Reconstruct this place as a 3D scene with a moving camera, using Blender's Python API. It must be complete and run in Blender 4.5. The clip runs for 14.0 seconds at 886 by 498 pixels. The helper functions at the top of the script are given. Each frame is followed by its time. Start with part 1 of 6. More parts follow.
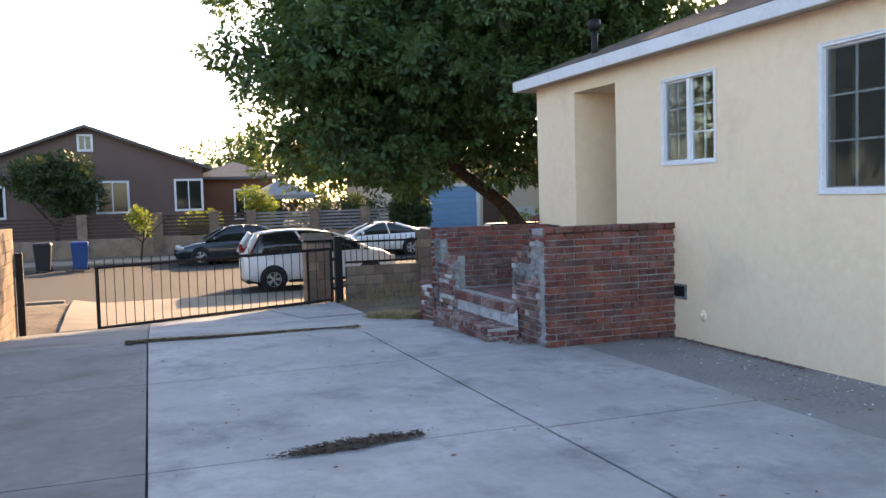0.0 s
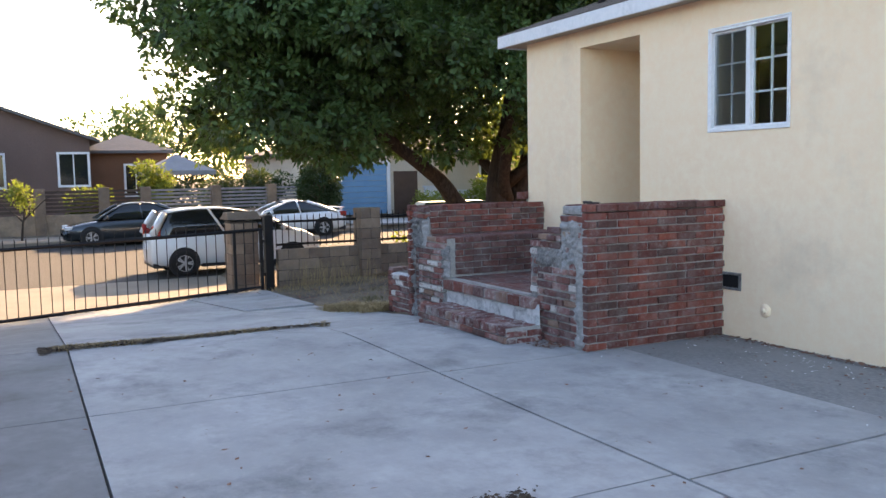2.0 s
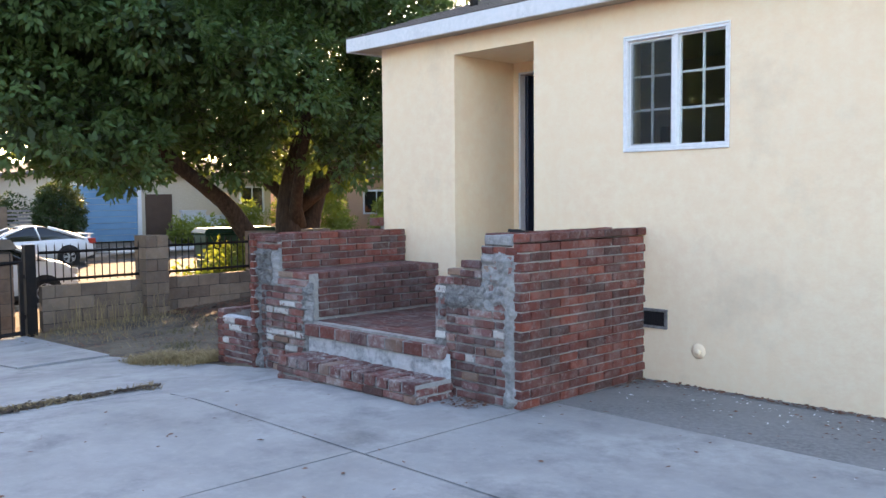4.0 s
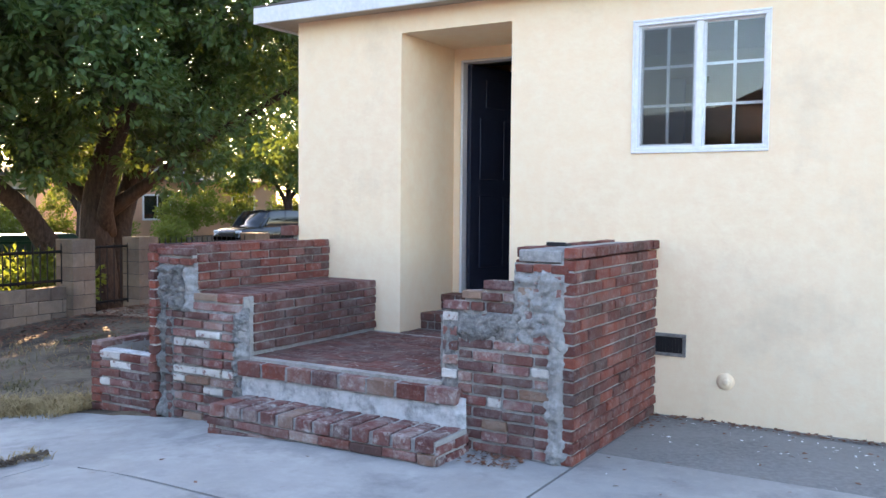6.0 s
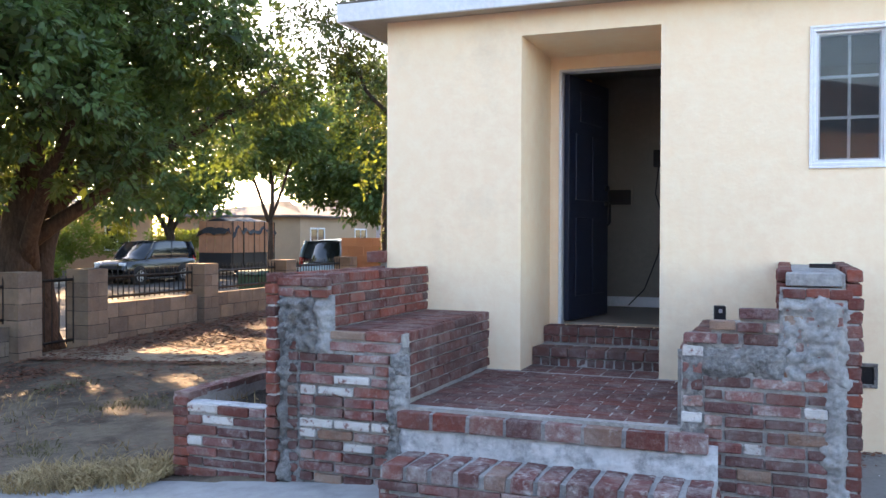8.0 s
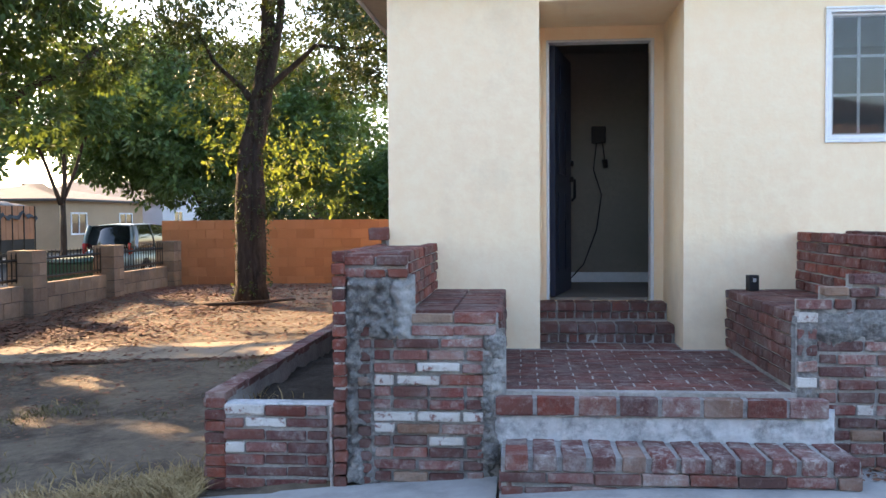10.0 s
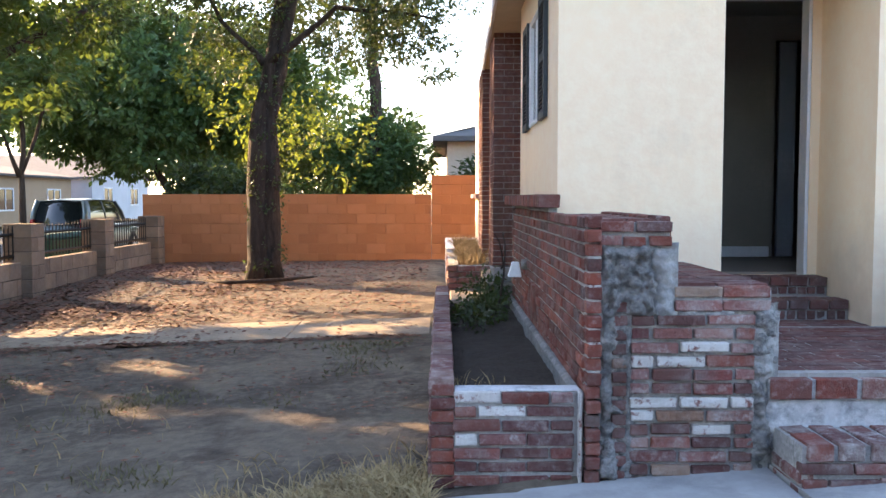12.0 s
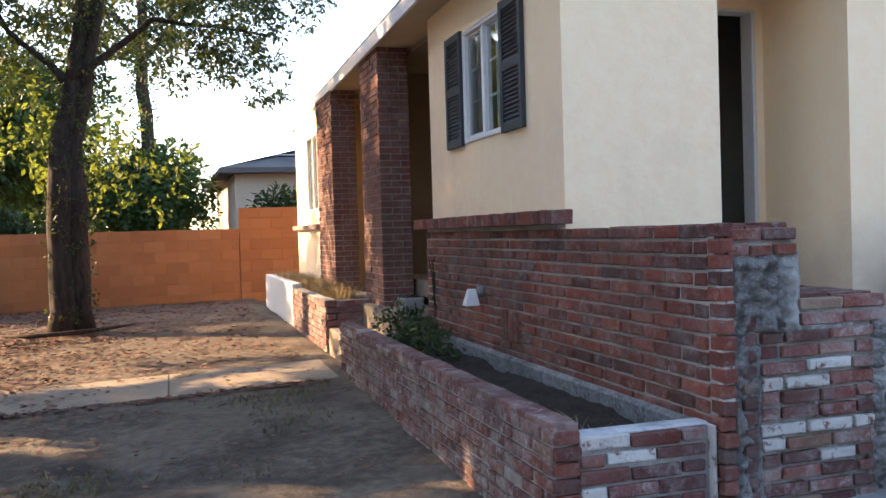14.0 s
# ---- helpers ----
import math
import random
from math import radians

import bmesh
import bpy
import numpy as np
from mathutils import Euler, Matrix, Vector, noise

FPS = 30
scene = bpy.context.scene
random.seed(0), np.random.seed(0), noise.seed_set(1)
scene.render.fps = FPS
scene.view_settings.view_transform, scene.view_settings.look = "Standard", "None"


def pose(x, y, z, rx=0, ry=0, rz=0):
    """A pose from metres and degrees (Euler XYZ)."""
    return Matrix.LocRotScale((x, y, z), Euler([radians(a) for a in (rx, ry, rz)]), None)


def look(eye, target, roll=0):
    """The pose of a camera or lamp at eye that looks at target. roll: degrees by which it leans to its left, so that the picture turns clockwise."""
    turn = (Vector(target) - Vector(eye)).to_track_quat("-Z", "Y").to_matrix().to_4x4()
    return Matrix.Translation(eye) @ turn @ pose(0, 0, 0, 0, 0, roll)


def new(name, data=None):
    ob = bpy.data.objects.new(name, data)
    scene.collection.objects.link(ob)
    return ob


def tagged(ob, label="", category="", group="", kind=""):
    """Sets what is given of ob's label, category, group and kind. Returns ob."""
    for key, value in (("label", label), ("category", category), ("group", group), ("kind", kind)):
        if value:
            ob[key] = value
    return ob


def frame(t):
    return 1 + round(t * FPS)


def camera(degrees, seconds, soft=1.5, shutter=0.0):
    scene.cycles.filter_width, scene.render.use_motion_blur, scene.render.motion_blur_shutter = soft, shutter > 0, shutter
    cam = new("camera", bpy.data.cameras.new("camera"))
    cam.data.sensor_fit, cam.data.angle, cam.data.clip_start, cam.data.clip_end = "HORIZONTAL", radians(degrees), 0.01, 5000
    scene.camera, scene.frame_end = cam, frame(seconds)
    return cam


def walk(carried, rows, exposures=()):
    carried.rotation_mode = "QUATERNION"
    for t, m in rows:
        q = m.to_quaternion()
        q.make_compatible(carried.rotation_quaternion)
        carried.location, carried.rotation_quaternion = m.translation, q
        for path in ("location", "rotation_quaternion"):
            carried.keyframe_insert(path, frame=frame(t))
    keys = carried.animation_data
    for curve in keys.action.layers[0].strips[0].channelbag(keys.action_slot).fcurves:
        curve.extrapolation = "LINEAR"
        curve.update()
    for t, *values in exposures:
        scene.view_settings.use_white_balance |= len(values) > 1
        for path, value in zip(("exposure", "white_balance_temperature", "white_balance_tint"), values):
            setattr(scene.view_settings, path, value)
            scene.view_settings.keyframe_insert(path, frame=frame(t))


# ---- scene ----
cam = camera(53.8, 14.0)

PATH = [
    (0, (11.027, -5.42, 1.551), (9.149, -4.743, 1.431), -1.6),
    (0.5, (10.48, -5.49, 1.535), (8.663, -4.663, 1.414), -2.2),
    (1, (10.022, -5.566, 1.551), (8.216, -4.716, 1.412), -2.5),
    (1.5, (9.543, -5.703, 1.538), (7.771, -4.789, 1.381), -2.1),
    (2, (8.968, -5.771, 1.488), (7.195, -4.863, 1.316), -1.1),
    (2.5, (8.471, -5.884, 1.491), (6.673, -5.025, 1.323), -0.6),
    (3, (8.029, -5.908, 1.482), (6.299, -4.913, 1.346), -0.3),
    (3.5, (7.576, -5.944, 1.481), (5.955, -4.778, 1.376), -0.8),
    (4, (7.064, -5.972, 1.475), (5.63, -4.584, 1.353), -0.5),
    (6.5, (4.463, -5.948, 1.421), (3.461, -4.219, 1.336), 0.6),
    (7, (3.917, -6.003, 1.379), (2.916, -4.272, 1.341), 1.0),
    (7.5, (3.372, -6.079, 1.379), (2.485, -4.287, 1.354), 0.5),
    (10, (0.945, -6.175, 1.313), (0.765, -4.185, 1.243), -0.4),
    (10.5, (0.536, -6.133, 1.311), (0.456, -4.136, 1.254), -1.7),
    (11, (0.139, -5.981, 1.293), (0.126, -3.983, 1.227), -1.3),
    (11.5, (-0.278, -5.819, 1.263), (-0.399, -3.824, 1.167), -1.9),
    (12, (-0.746, -5.667, 1.223), (-0.744, -3.67, 1.107), -0.0),
    (12.5, (-1.132, -5.383, 1.22), (-0.947, -3.393, 1.142), -1.2),
    (13, (-1.512, -5.177, 1.175), (-1.207, -3.201, 1.135), -1.3),
    (13.5, (-1.871, -4.923, 1.144), (-1.382, -2.984, 1.101), -1.5),
    (14, (-2.222, -4.684, 1.142), (-1.626, -2.775, 1.101), -1.7),
]
EXPOSURES = [(0, 1.92, 6700, 16), (2, 2.1, 6950, 17), (3, 2.20, 7050, 17), (3.5, 2.26, 7030, 17), (4, 2.46, 7000, 17), (6.5, 2.75, 6850, 17), (7.5, 2.7, 6800, 17), (10, 2.52, 6700, 15), (11.3, 2.36, 6650, 15), (12, 2.64, 6600, 16), (13, 2.27, 6600, 16), (14, 2.16, 6600, 16)]
walk(cam, [(t, look(eye, target, roll)) for t, eye, target, roll in PATH], EXPOSURES)

# ---------- world, sun, exposure ----------
SUN_AZ, SUN_EL = radians(-55.0), radians(21.0)
SUN_DIR = Vector((math.sin(SUN_AZ) * math.cos(SUN_EL), math.cos(SUN_AZ) * math.cos(SUN_EL), math.sin(SUN_EL)))
world = bpy.data.worlds.new("sky")
scene.world = world
world.use_nodes = True
wn = world.node_tree.nodes
sky = wn.new("ShaderNodeTexSky")
sky.sky_type, sky.sun_disc = "NISHITA", False
sky.sun_elevation, sky.sun_rotation = SUN_EL, SUN_AZ
sky.air_density, sky.dust_density, sky.ozone_density = 1.0, 1.2, 1.0
world.node_tree.links.new(sky.outputs[0], wn["Background"].inputs[0])
wn["Background"].inputs[1].default_value = 0.15
sun = new("sun", bpy.data.lights.new("sun", "SUN"))
sun.data.energy, sun.data.angle, sun.data.color = 5.0, radians(0.6), (1.0, 0.69, 0.38)
sun.matrix_world = look(SUN_DIR * 60, (0, 0, 0))


# ---------- materials ----------
def tint_node(nt, a, b, fac):
    n = nt.nodes.new("ShaderNodeMix")
    n.data_type = "RGBA"
    for i, v in ((6, a), (7, b)):
        if isinstance(v, tuple):
            n.inputs[i].default_value = (*v, 1)
        else:
            nt.links.new(v, n.inputs[i])
    if isinstance(fac, (int, float)):
        n.inputs[0].default_value = fac
    else:
        nt.links.new(fac, n.inputs[0])
    return n.outputs[2]


def noise_node(nt, vec, scale, detail=4.0, rough=0.55, lo=0.35, hi=0.65, stretch=None, most=1.0):
    if stretch:
        mp = nt.nodes.new("ShaderNodeMapping")
        mp.inputs["Scale"].default_value = stretch
        nt.links.new(vec, mp.inputs[0])
        vec = mp.outputs[0]
    n = nt.nodes.new("ShaderNodeTexNoise")
    n.inputs["Scale"].default_value, n.inputs["Detail"].default_value, n.inputs["Roughness"].default_value = scale, detail, rough
    nt.links.new(vec, n.inputs["Vector"])
    r = nt.nodes.new("ShaderNodeMapRange")
    r.inputs[1].default_value, r.inputs[2].default_value, r.inputs[4].default_value = lo, hi, most
    nt.links.new(n.outputs[0], r.inputs[0])
    return r.outputs[0]


def material(name, base, dark=None, fine=None, big=1.2, small=30.0, rough=0.85, metal=0.0, bump=0.15, bump_scale=60.0,
             stain=None, stain_scale=0.7, stain_lo=0.55, stain_hi=0.75, random_tints=(), translucent=0.0, stretch=None, spec=0.3, lime=0.0, grime=0.0, trowel=0.0):
    """A surface with broad and fine variation, optional stains and per-object tints."""
    m = bpy.data.materials.new(name)
    m.use_nodes = True
    nt = m.node_tree
    bsdf = nt.nodes["Principled BSDF"]
    tc = nt.nodes.new("ShaderNodeTexCoord")
    vec = tc.outputs["Object"]
    dark = dark or tuple(c * 0.75 for c in base)
    fine = fine or tuple(c * 0.88 for c in base)
    col = base
    if random_tints:
        oi = nt.nodes.new("ShaderNodeObjectInfo")
        ramp = nt.nodes.new("ShaderNodeValToRGB")
        ramp.color_ramp.interpolation = "CONSTANT"
        els = ramp.color_ramp.elements
        while len(els) < len(random_tints):
            els.new(0.5)
        for e, (p, c) in zip(els, random_tints):
            e.position, e.color = p, (*c, 1)
        nt.links.new(oi.outputs["Random"], ramp.inputs[0])
        col = ramp.outputs[0]
        add = nt.nodes.new("ShaderNodeVectorMath")
        mul = nt.nodes.new("ShaderNodeMath")
        mul.operation, mul.inputs[1].default_value = "MULTIPLY", 37.0
        nt.links.new(oi.outputs["Random"], mul.inputs[0])
        nt.links.new(vec, add.inputs[0])
        nt.links.new(mul.outputs[0], add.inputs[1])
        vec = add.outputs[0]
    c = tint_node(nt, col, dark, noise_node(nt, vec, big, 5, 0.6, 0.42, 0.72, stretch, 0.55 if random_tints else 1.0))
    c = tint_node(nt, c, fine, noise_node(nt, vec, small, 4, 0.7, 0.4, 0.65, stretch, 0.22 if random_tints else 1.0))
    if stain:
        c = tint_node(nt, c, stain, noise_node(nt, vec, stain_scale, 7, 0.68, stain_lo, stain_hi))
    if lime or grime:
        geo = nt.nodes.new("ShaderNodeNewGeometry").outputs["Position"]
        c = tint_node(nt, c, (0.46, 0.435, 0.41), noise_node(nt, geo, 6.5, 7, 0.72, 0.46, 0.72, None, lime))
        c = tint_node(nt, c, (0.52, 0.485, 0.46), noise_node(nt, geo, 17.0, 6, 0.7, 0.53, 0.66, None, lime * 0.9))
        c = tint_node(nt, c, (0.075, 0.058, 0.05), noise_node(nt, geo, 1.9, 6, 0.66, 0.46, 0.72, None, grime))
    nt.links.new(c, bsdf.inputs["Base Color"])
    bsdf.inputs["Roughness"].default_value, bsdf.inputs["Metallic"].default_value = rough, metal
    bsdf.inputs["Specular IOR Level"].default_value = spec
    if bump:
        b = nt.nodes.new("ShaderNodeBump")
        b.inputs["Strength"].default_value, b.inputs["Distance"].default_value = bump, 0.02
        nt.links.new(noise_node(nt, vec, bump_scale, 6, 0.65, 0.2, 0.8, stretch), b.inputs["Height"])
        if trowel:
            b2 = nt.nodes.new("ShaderNodeBump")
            b2.inputs["Strength"].default_value, b2.inputs["Distance"].default_value = trowel, 0.05
            nt.links.new(noise_node(nt, vec, 4.5, 5, 0.6, 0.25, 0.75), b2.inputs["Height"])
            nt.links.new(b.outputs[0], b2.inputs["Normal"])
            b = b2
        nt.links.new(b.outputs[0], bsdf.inputs["Normal"])
    if translucent:
        tr = nt.nodes.new("ShaderNodeBsdfTranslucent")
        mix = nt.nodes.new("ShaderNodeMixShader")
        mix.inputs[0].default_value = translucent
        bright = tint_node(nt, c, (0.45, 0.55, 0.05), 0.35)
        nt.links.new(bright, tr.inputs[0])
        nt.links.new(bsdf.outputs[0], mix.inputs[1])
        nt.links.new(tr.outputs[0], mix.inputs[2])
        nt.links.new(mix.outputs[0], nt.nodes["Material Output"].inputs[0])
    return m


def see_through(m, alpha):
    """Woven or open cloth: part of the light passes straight through."""
    m.node_tree.nodes["Principled BSDF"].inputs["Alpha"].default_value = alpha
    return m


def glass_material(name, tint=(0.9, 0.95, 0.95)):
    m = bpy.data.materials.new(name)
    m.use_nodes = True
    b = m.node_tree.nodes["Principled BSDF"]
    b.inputs["Base Color"].default_value = (*tint, 1)
    b.inputs["Roughness"].default_value, b.inputs["IOR"].default_value = 0.02, 1.5
    b.inputs["Transmission Weight"].default_value = 1.0
    return m


M = {}
M["stucco"] = material("cream_stucco", (0.89, 0.69, 0.47), (0.85, 0.65, 0.45), (0.90, 0.73, 0.52), 0.6, 9, 0.92, bump=0.07, bump_scale=24,
                       stain=(0.68, 0.54, 0.38), stain_scale=0.8, stain_lo=0.54, stain_hi=0.8, trowel=0.07)
M["white_paint"] = material("white_paint", (0.66, 0.68, 0.70), (0.54, 0.55, 0.57), (0.70, 0.70, 0.72), 2.0, 25, 0.5, bump=0.06)
M["vinyl"] = material("white_vinyl", (0.80, 0.81, 0.82), (0.74, 0.75, 0.76), None, 3.0, 30, 0.35, bump=0.02)
M["concrete"] = material("driveway_concrete", (0.37, 0.367, 0.36), (0.215, 0.216, 0.22), (0.31, 0.307, 0.30), 0.75, 7, 0.85, bump=0.1, bump_scale=90,
                         stain=(0.12, 0.122, 0.128), stain_scale=1.3, stain_lo=0.52, stain_hi=0.78, grime=0.22, lime=0.15)
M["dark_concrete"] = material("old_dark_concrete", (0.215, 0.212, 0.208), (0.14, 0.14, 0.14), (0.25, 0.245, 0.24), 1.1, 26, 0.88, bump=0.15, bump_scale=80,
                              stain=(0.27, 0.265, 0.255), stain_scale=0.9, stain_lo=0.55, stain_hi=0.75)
# Concrete with brown stains; its darker base paints in the left strip's shade.
M["left_concrete"] = material("stained_concrete", (0.21, 0.208, 0.205), (0.125, 0.124, 0.123), (0.165, 0.163, 0.16), 0.9, 8, 0.88, bump=0.12, bump_scale=80,
                              stain=(0.10, 0.085, 0.07), stain_scale=0.9, stain_lo=0.54, stain_hi=0.78)
M["path"] = material("dusty_path", (0.29, 0.23, 0.165), (0.21, 0.165, 0.12), (0.33, 0.265, 0.195), 1.3, 16, 0.95, bump=0.4, bump_scale=30,
                     stain=(0.12, 0.085, 0.06), stain_scale=1.4, stain_lo=0.52, stain_hi=0.72)
M["old_concrete"] = material("worn_concrete", (0.24, 0.205, 0.165), (0.17, 0.14, 0.11), None, 1.2, 30, 0.9, bump=0.2,
                             stain=(0.2, 0.16, 0.12), stain_scale=1.5)
M["asphalt"] = material("asphalt", (0.028, 0.025, 0.023), (0.021, 0.019, 0.018), (0.037, 0.033, 0.030), 0.5, 60, 0.9, bump=0.2, bump_scale=120)
M["dirt"] = material("yard_dirt", (0.142, 0.112, 0.08), (0.052, 0.041, 0.031), (0.19, 0.15, 0.11), 0.8, 12, 0.95, bump=0.8, bump_scale=22,
                     stain=(0.06, 0.044, 0.033), stain_scale=1.7, stain_lo=0.47, stain_hi=0.66)
M["soil"] = material("planter_soil", (0.034, 0.026, 0.02), (0.02, 0.016, 0.013), (0.055, 0.042, 0.032), 4, 40, 0.95, bump=0.8, bump_scale=30)
M["mortar"] = material("mortar", (0.37, 0.36, 0.345), (0.22, 0.215, 0.205), (0.44, 0.43, 0.41), 3.5, 40, 0.95, bump=0.6, bump_scale=60, lime=0.4, grime=0.45)
M["patch"] = material("cement_smear", (0.19, 0.19, 0.188), (0.06, 0.06, 0.061), (0.30, 0.295, 0.29), 11, 45, 0.95, bump=1.0, bump_scale=26, lime=0.45, grime=0.55)
M["smear_blue"] = material("pale_cement", (0.275, 0.275, 0.272), (0.14, 0.142, 0.144), (0.36, 0.357, 0.352), 9, 30, 0.9, bump=0.5, bump_scale=36, lime=0.4, grime=0.4)
M["band"] = material("washed_cement", (0.48, 0.49, 0.50), (0.29, 0.30, 0.31), (0.56, 0.56, 0.565), 4, 22, 0.85, bump=0.25, bump_scale=30, stain=(0.14, 0.145, 0.155), stain_scale=7, stain_lo=0.50, stain_hi=0.70)
RED = ((0.0, (0.21, 0.050, 0.034)), (0.2, (0.145, 0.038, 0.029)), (0.4, (0.25, 0.064, 0.041)), (0.6, (0.115, 0.034, 0.029)), (0.8, (0.185, 0.055, 0.042)), (0.93, (0.07, 0.031, 0.028)))
OLD = ((0.0, (0.19, 0.046, 0.040)), (0.2, (0.115, 0.036, 0.036)), (0.38, (0.24, 0.085, 0.072)), (0.52, (0.10, 0.04, 0.042)), (0.66, (0.15, 0.05, 0.045)), (0.80, (0.22, 0.06, 0.042)), (0.93, (0.25, 0.15, 0.11)))
PNK = ((0.0, (0.25, 0.105, 0.092)), (0.3, (0.20, 0.082, 0.076)), (0.6, (0.30, 0.165, 0.14)), (0.85, (0.23, 0.105, 0.085)))
WHT = ((0.0, (0.68, 0.665, 0.64)), (0.35, (0.54, 0.51, 0.48)), (0.65, (0.61, 0.59, 0.56)))
TAN = ((0.0, (0.30, 0.19, 0.135)), (0.4, (0.25, 0.135, 0.09)), (0.7, (0.33, 0.23, 0.17)))
DRK = ((0.0, (0.13, 0.045, 0.038)), (0.25, (0.095, 0.036, 0.033)), (0.5, (0.16, 0.054, 0.043)), (0.75, (0.10, 0.046, 0.042)))
M["brick_red"] = material("red_brick", (0.3, 0.1, 0.08), (0.085, 0.03, 0.026), (0.24, 0.09, 0.066), 9, 60, 0.88, bump=0.5, bump_scale=60, random_tints=RED,
                          lime=0.26, grime=0.58)
M["brick_old"] = material("reclaimed_brick", (0.3, 0.1, 0.08), (0.10, 0.045, 0.042), (0.34, 0.20, 0.17), 11, 50, 0.9, bump=0.6, bump_scale=50, random_tints=OLD,
                          lime=0.42, grime=0.45)
M["brick_pink"] = material("limed_brick", (0.3, 0.1, 0.08), (0.16, 0.06, 0.055), (0.42, 0.30, 0.27), 14, 50, 0.9, bump=0.6, bump_scale=50, random_tints=PNK, lime=0.75, grime=0.3)
M["brick_white"] = material("white_painted_brick", (0.7, 0.7, 0.7), (0.60, 0.57, 0.54), (0.78, 0.77, 0.75), 9, 40, 0.85, bump=0.5, bump_scale=50, random_tints=WHT,
                            stain=(0.20, 0.075, 0.065), stain_scale=20, stain_lo=0.54, stain_hi=0.64, grime=0.35, lime=0.2)
M["brick_tan"] = material("tan_brick", (0.3, 0.2, 0.14), (0.16, 0.09, 0.065), (0.36, 0.25, 0.19), 11, 50, 0.9, bump=0.6, bump_scale=50, random_tints=TAN, lime=0.3, grime=0.4)
GRY = ((0.0, (0.20, 0.065, 0.055)), (0.2, (0.14, 0.048, 0.044)), (0.4, (0.23, 0.095, 0.085)), (0.6, (0.16, 0.06, 0.055)), (0.8, (0.22, 0.115, 0.095)), (0.96, (0.38, 0.33, 0.30)))
M["brick_grey"] = material("weathered_brick", (0.2, 0.1, 0.08), (0.09, 0.045, 0.042), (0.30, 0.19, 0.16), 11, 50, 0.9, bump=0.6, bump_scale=50, random_tints=GRY, lime=0.45, grime=0.6)
STP = ((0.0, (0.17, 0.055, 0.05)), (0.25, (0.12, 0.042, 0.04)), (0.5, (0.20, 0.075, 0.066)), (0.75, (0.14, 0.058, 0.053)))
M["brick_step"] = material("worn_step_brick", (0.17, 0.06, 0.05), (0.07, 0.034, 0.032), (0.30, 0.19, 0.17), 14, 45, 0.9, bump=0.6, bump_scale=50, random_tints=STP, lime=0.8, grime=0.3)
M["brick_lime"] = material("whitewashed_brick", (0.2, 0.1, 0.08), (0.10, 0.05, 0.046), (0.34, 0.25, 0.22), 11, 50, 0.9, bump=0.6, bump_scale=50, random_tints=GRY, lime=0.75, grime=0.6)
M["brick_dark"] = material("dark_brick", (0.16, 0.07, 0.06), (0.10, 0.045, 0.04), (0.20, 0.10, 0.085), 9, 60, 0.8, bump=0.4, bump_scale=60, random_tints=DRK,
                           lime=0.28, grime=0.5)
M["brick_column"] = material("column_brick", (0.13, 0.045, 0.036), (0.065, 0.027, 0.025), (0.19, 0.08, 0.062), 7, 22, 0.88, bump=0.4, bump_scale=50,
                             lime=0.22, grime=0.5)
M["block_orange"] = material("orange_block", (0.42, 0.185, 0.085), (0.32, 0.135, 0.062), (0.46, 0.21, 0.10), 1.6, 30, 0.92, bump=0.35,
                             random_tints=((0.0, (0.42, 0.18, 0.083)), (0.4, (0.37, 0.155, 0.072)), (0.7, (0.45, 0.20, 0.095))))
M["block_tan"] = material("tan_block", (0.18, 0.14, 0.108), (0.11, 0.085, 0.068), (0.22, 0.17, 0.132), 3, 30, 0.92, bump=0.5,
                          random_tints=((0.0, (0.25, 0.175, 0.118)), (0.35, (0.195, 0.135, 0.092)), (0.7, (0.285, 0.205, 0.142))), grime=0.5, lime=0.08)
M["block_joint"] = material("block_joint", (0.06, 0.05, 0.042), None, None, 3, 30, 0.95, bump=0.2)
M["orange_joint"] = material("orange_joint", (0.42, 0.19, 0.09), None, None, 3, 30, 0.95, bump=0.2)
M["iron"] = material("black_iron", (0.022, 0.021, 0.022), (0.035, 0.028, 0.024), None, 6, 50, 0.5, 0.6, bump=0.1)
M["shutter"] = material("slate_shutter", (0.045, 0.055, 0.065), (0.035, 0.042, 0.05), None, 4, 40, 0.55, bump=0.08)
M["navy"] = material("navy_door", (0.018, 0.024, 0.045), (0.012, 0.016, 0.032), None, 3, 30, 0.4, bump=0.06)
M["shingle"] = material("roof_shingle", (0.12, 0.10, 0.088), (0.085, 0.072, 0.066), (0.16, 0.14, 0.125), 3, 60, 0.95, bump=0.4, bump_scale=80)
M["soffit"] = material("soffit_paint", (0.50, 0.44, 0.34), (0.36, 0.31, 0.24), None, 2, 20, 0.8, bump=0.1)
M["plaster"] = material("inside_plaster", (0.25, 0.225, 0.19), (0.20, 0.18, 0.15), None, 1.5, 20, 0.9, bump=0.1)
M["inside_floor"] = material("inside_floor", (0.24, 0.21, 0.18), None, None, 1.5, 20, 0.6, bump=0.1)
# Ochre raised in colour to carry sunlight bounced onto porch wall and soffit.
M["sunlit_ochre"] = material("ochre_stucco", (0.78, 0.53, 0.22), (0.70, 0.46, 0.19), None, 1, 14, 0.92, bump=0.4, bump_scale=38)
M["bark"] = material("tree_bark", (0.034, 0.025, 0.02), (0.012, 0.009, 0.008), (0.062, 0.046, 0.036), 3, 14, 0.95, bump=1.0, bump_scale=14, stretch=(1, 1, 0.25))
M["bark_warm"] = material("street_tree_bark", (0.042, 0.028, 0.021), (0.02, 0.014, 0.012), (0.07, 0.048, 0.036), 2, 18, 0.95, bump=1.0, bump_scale=10, stretch=(1, 1, 0.3))
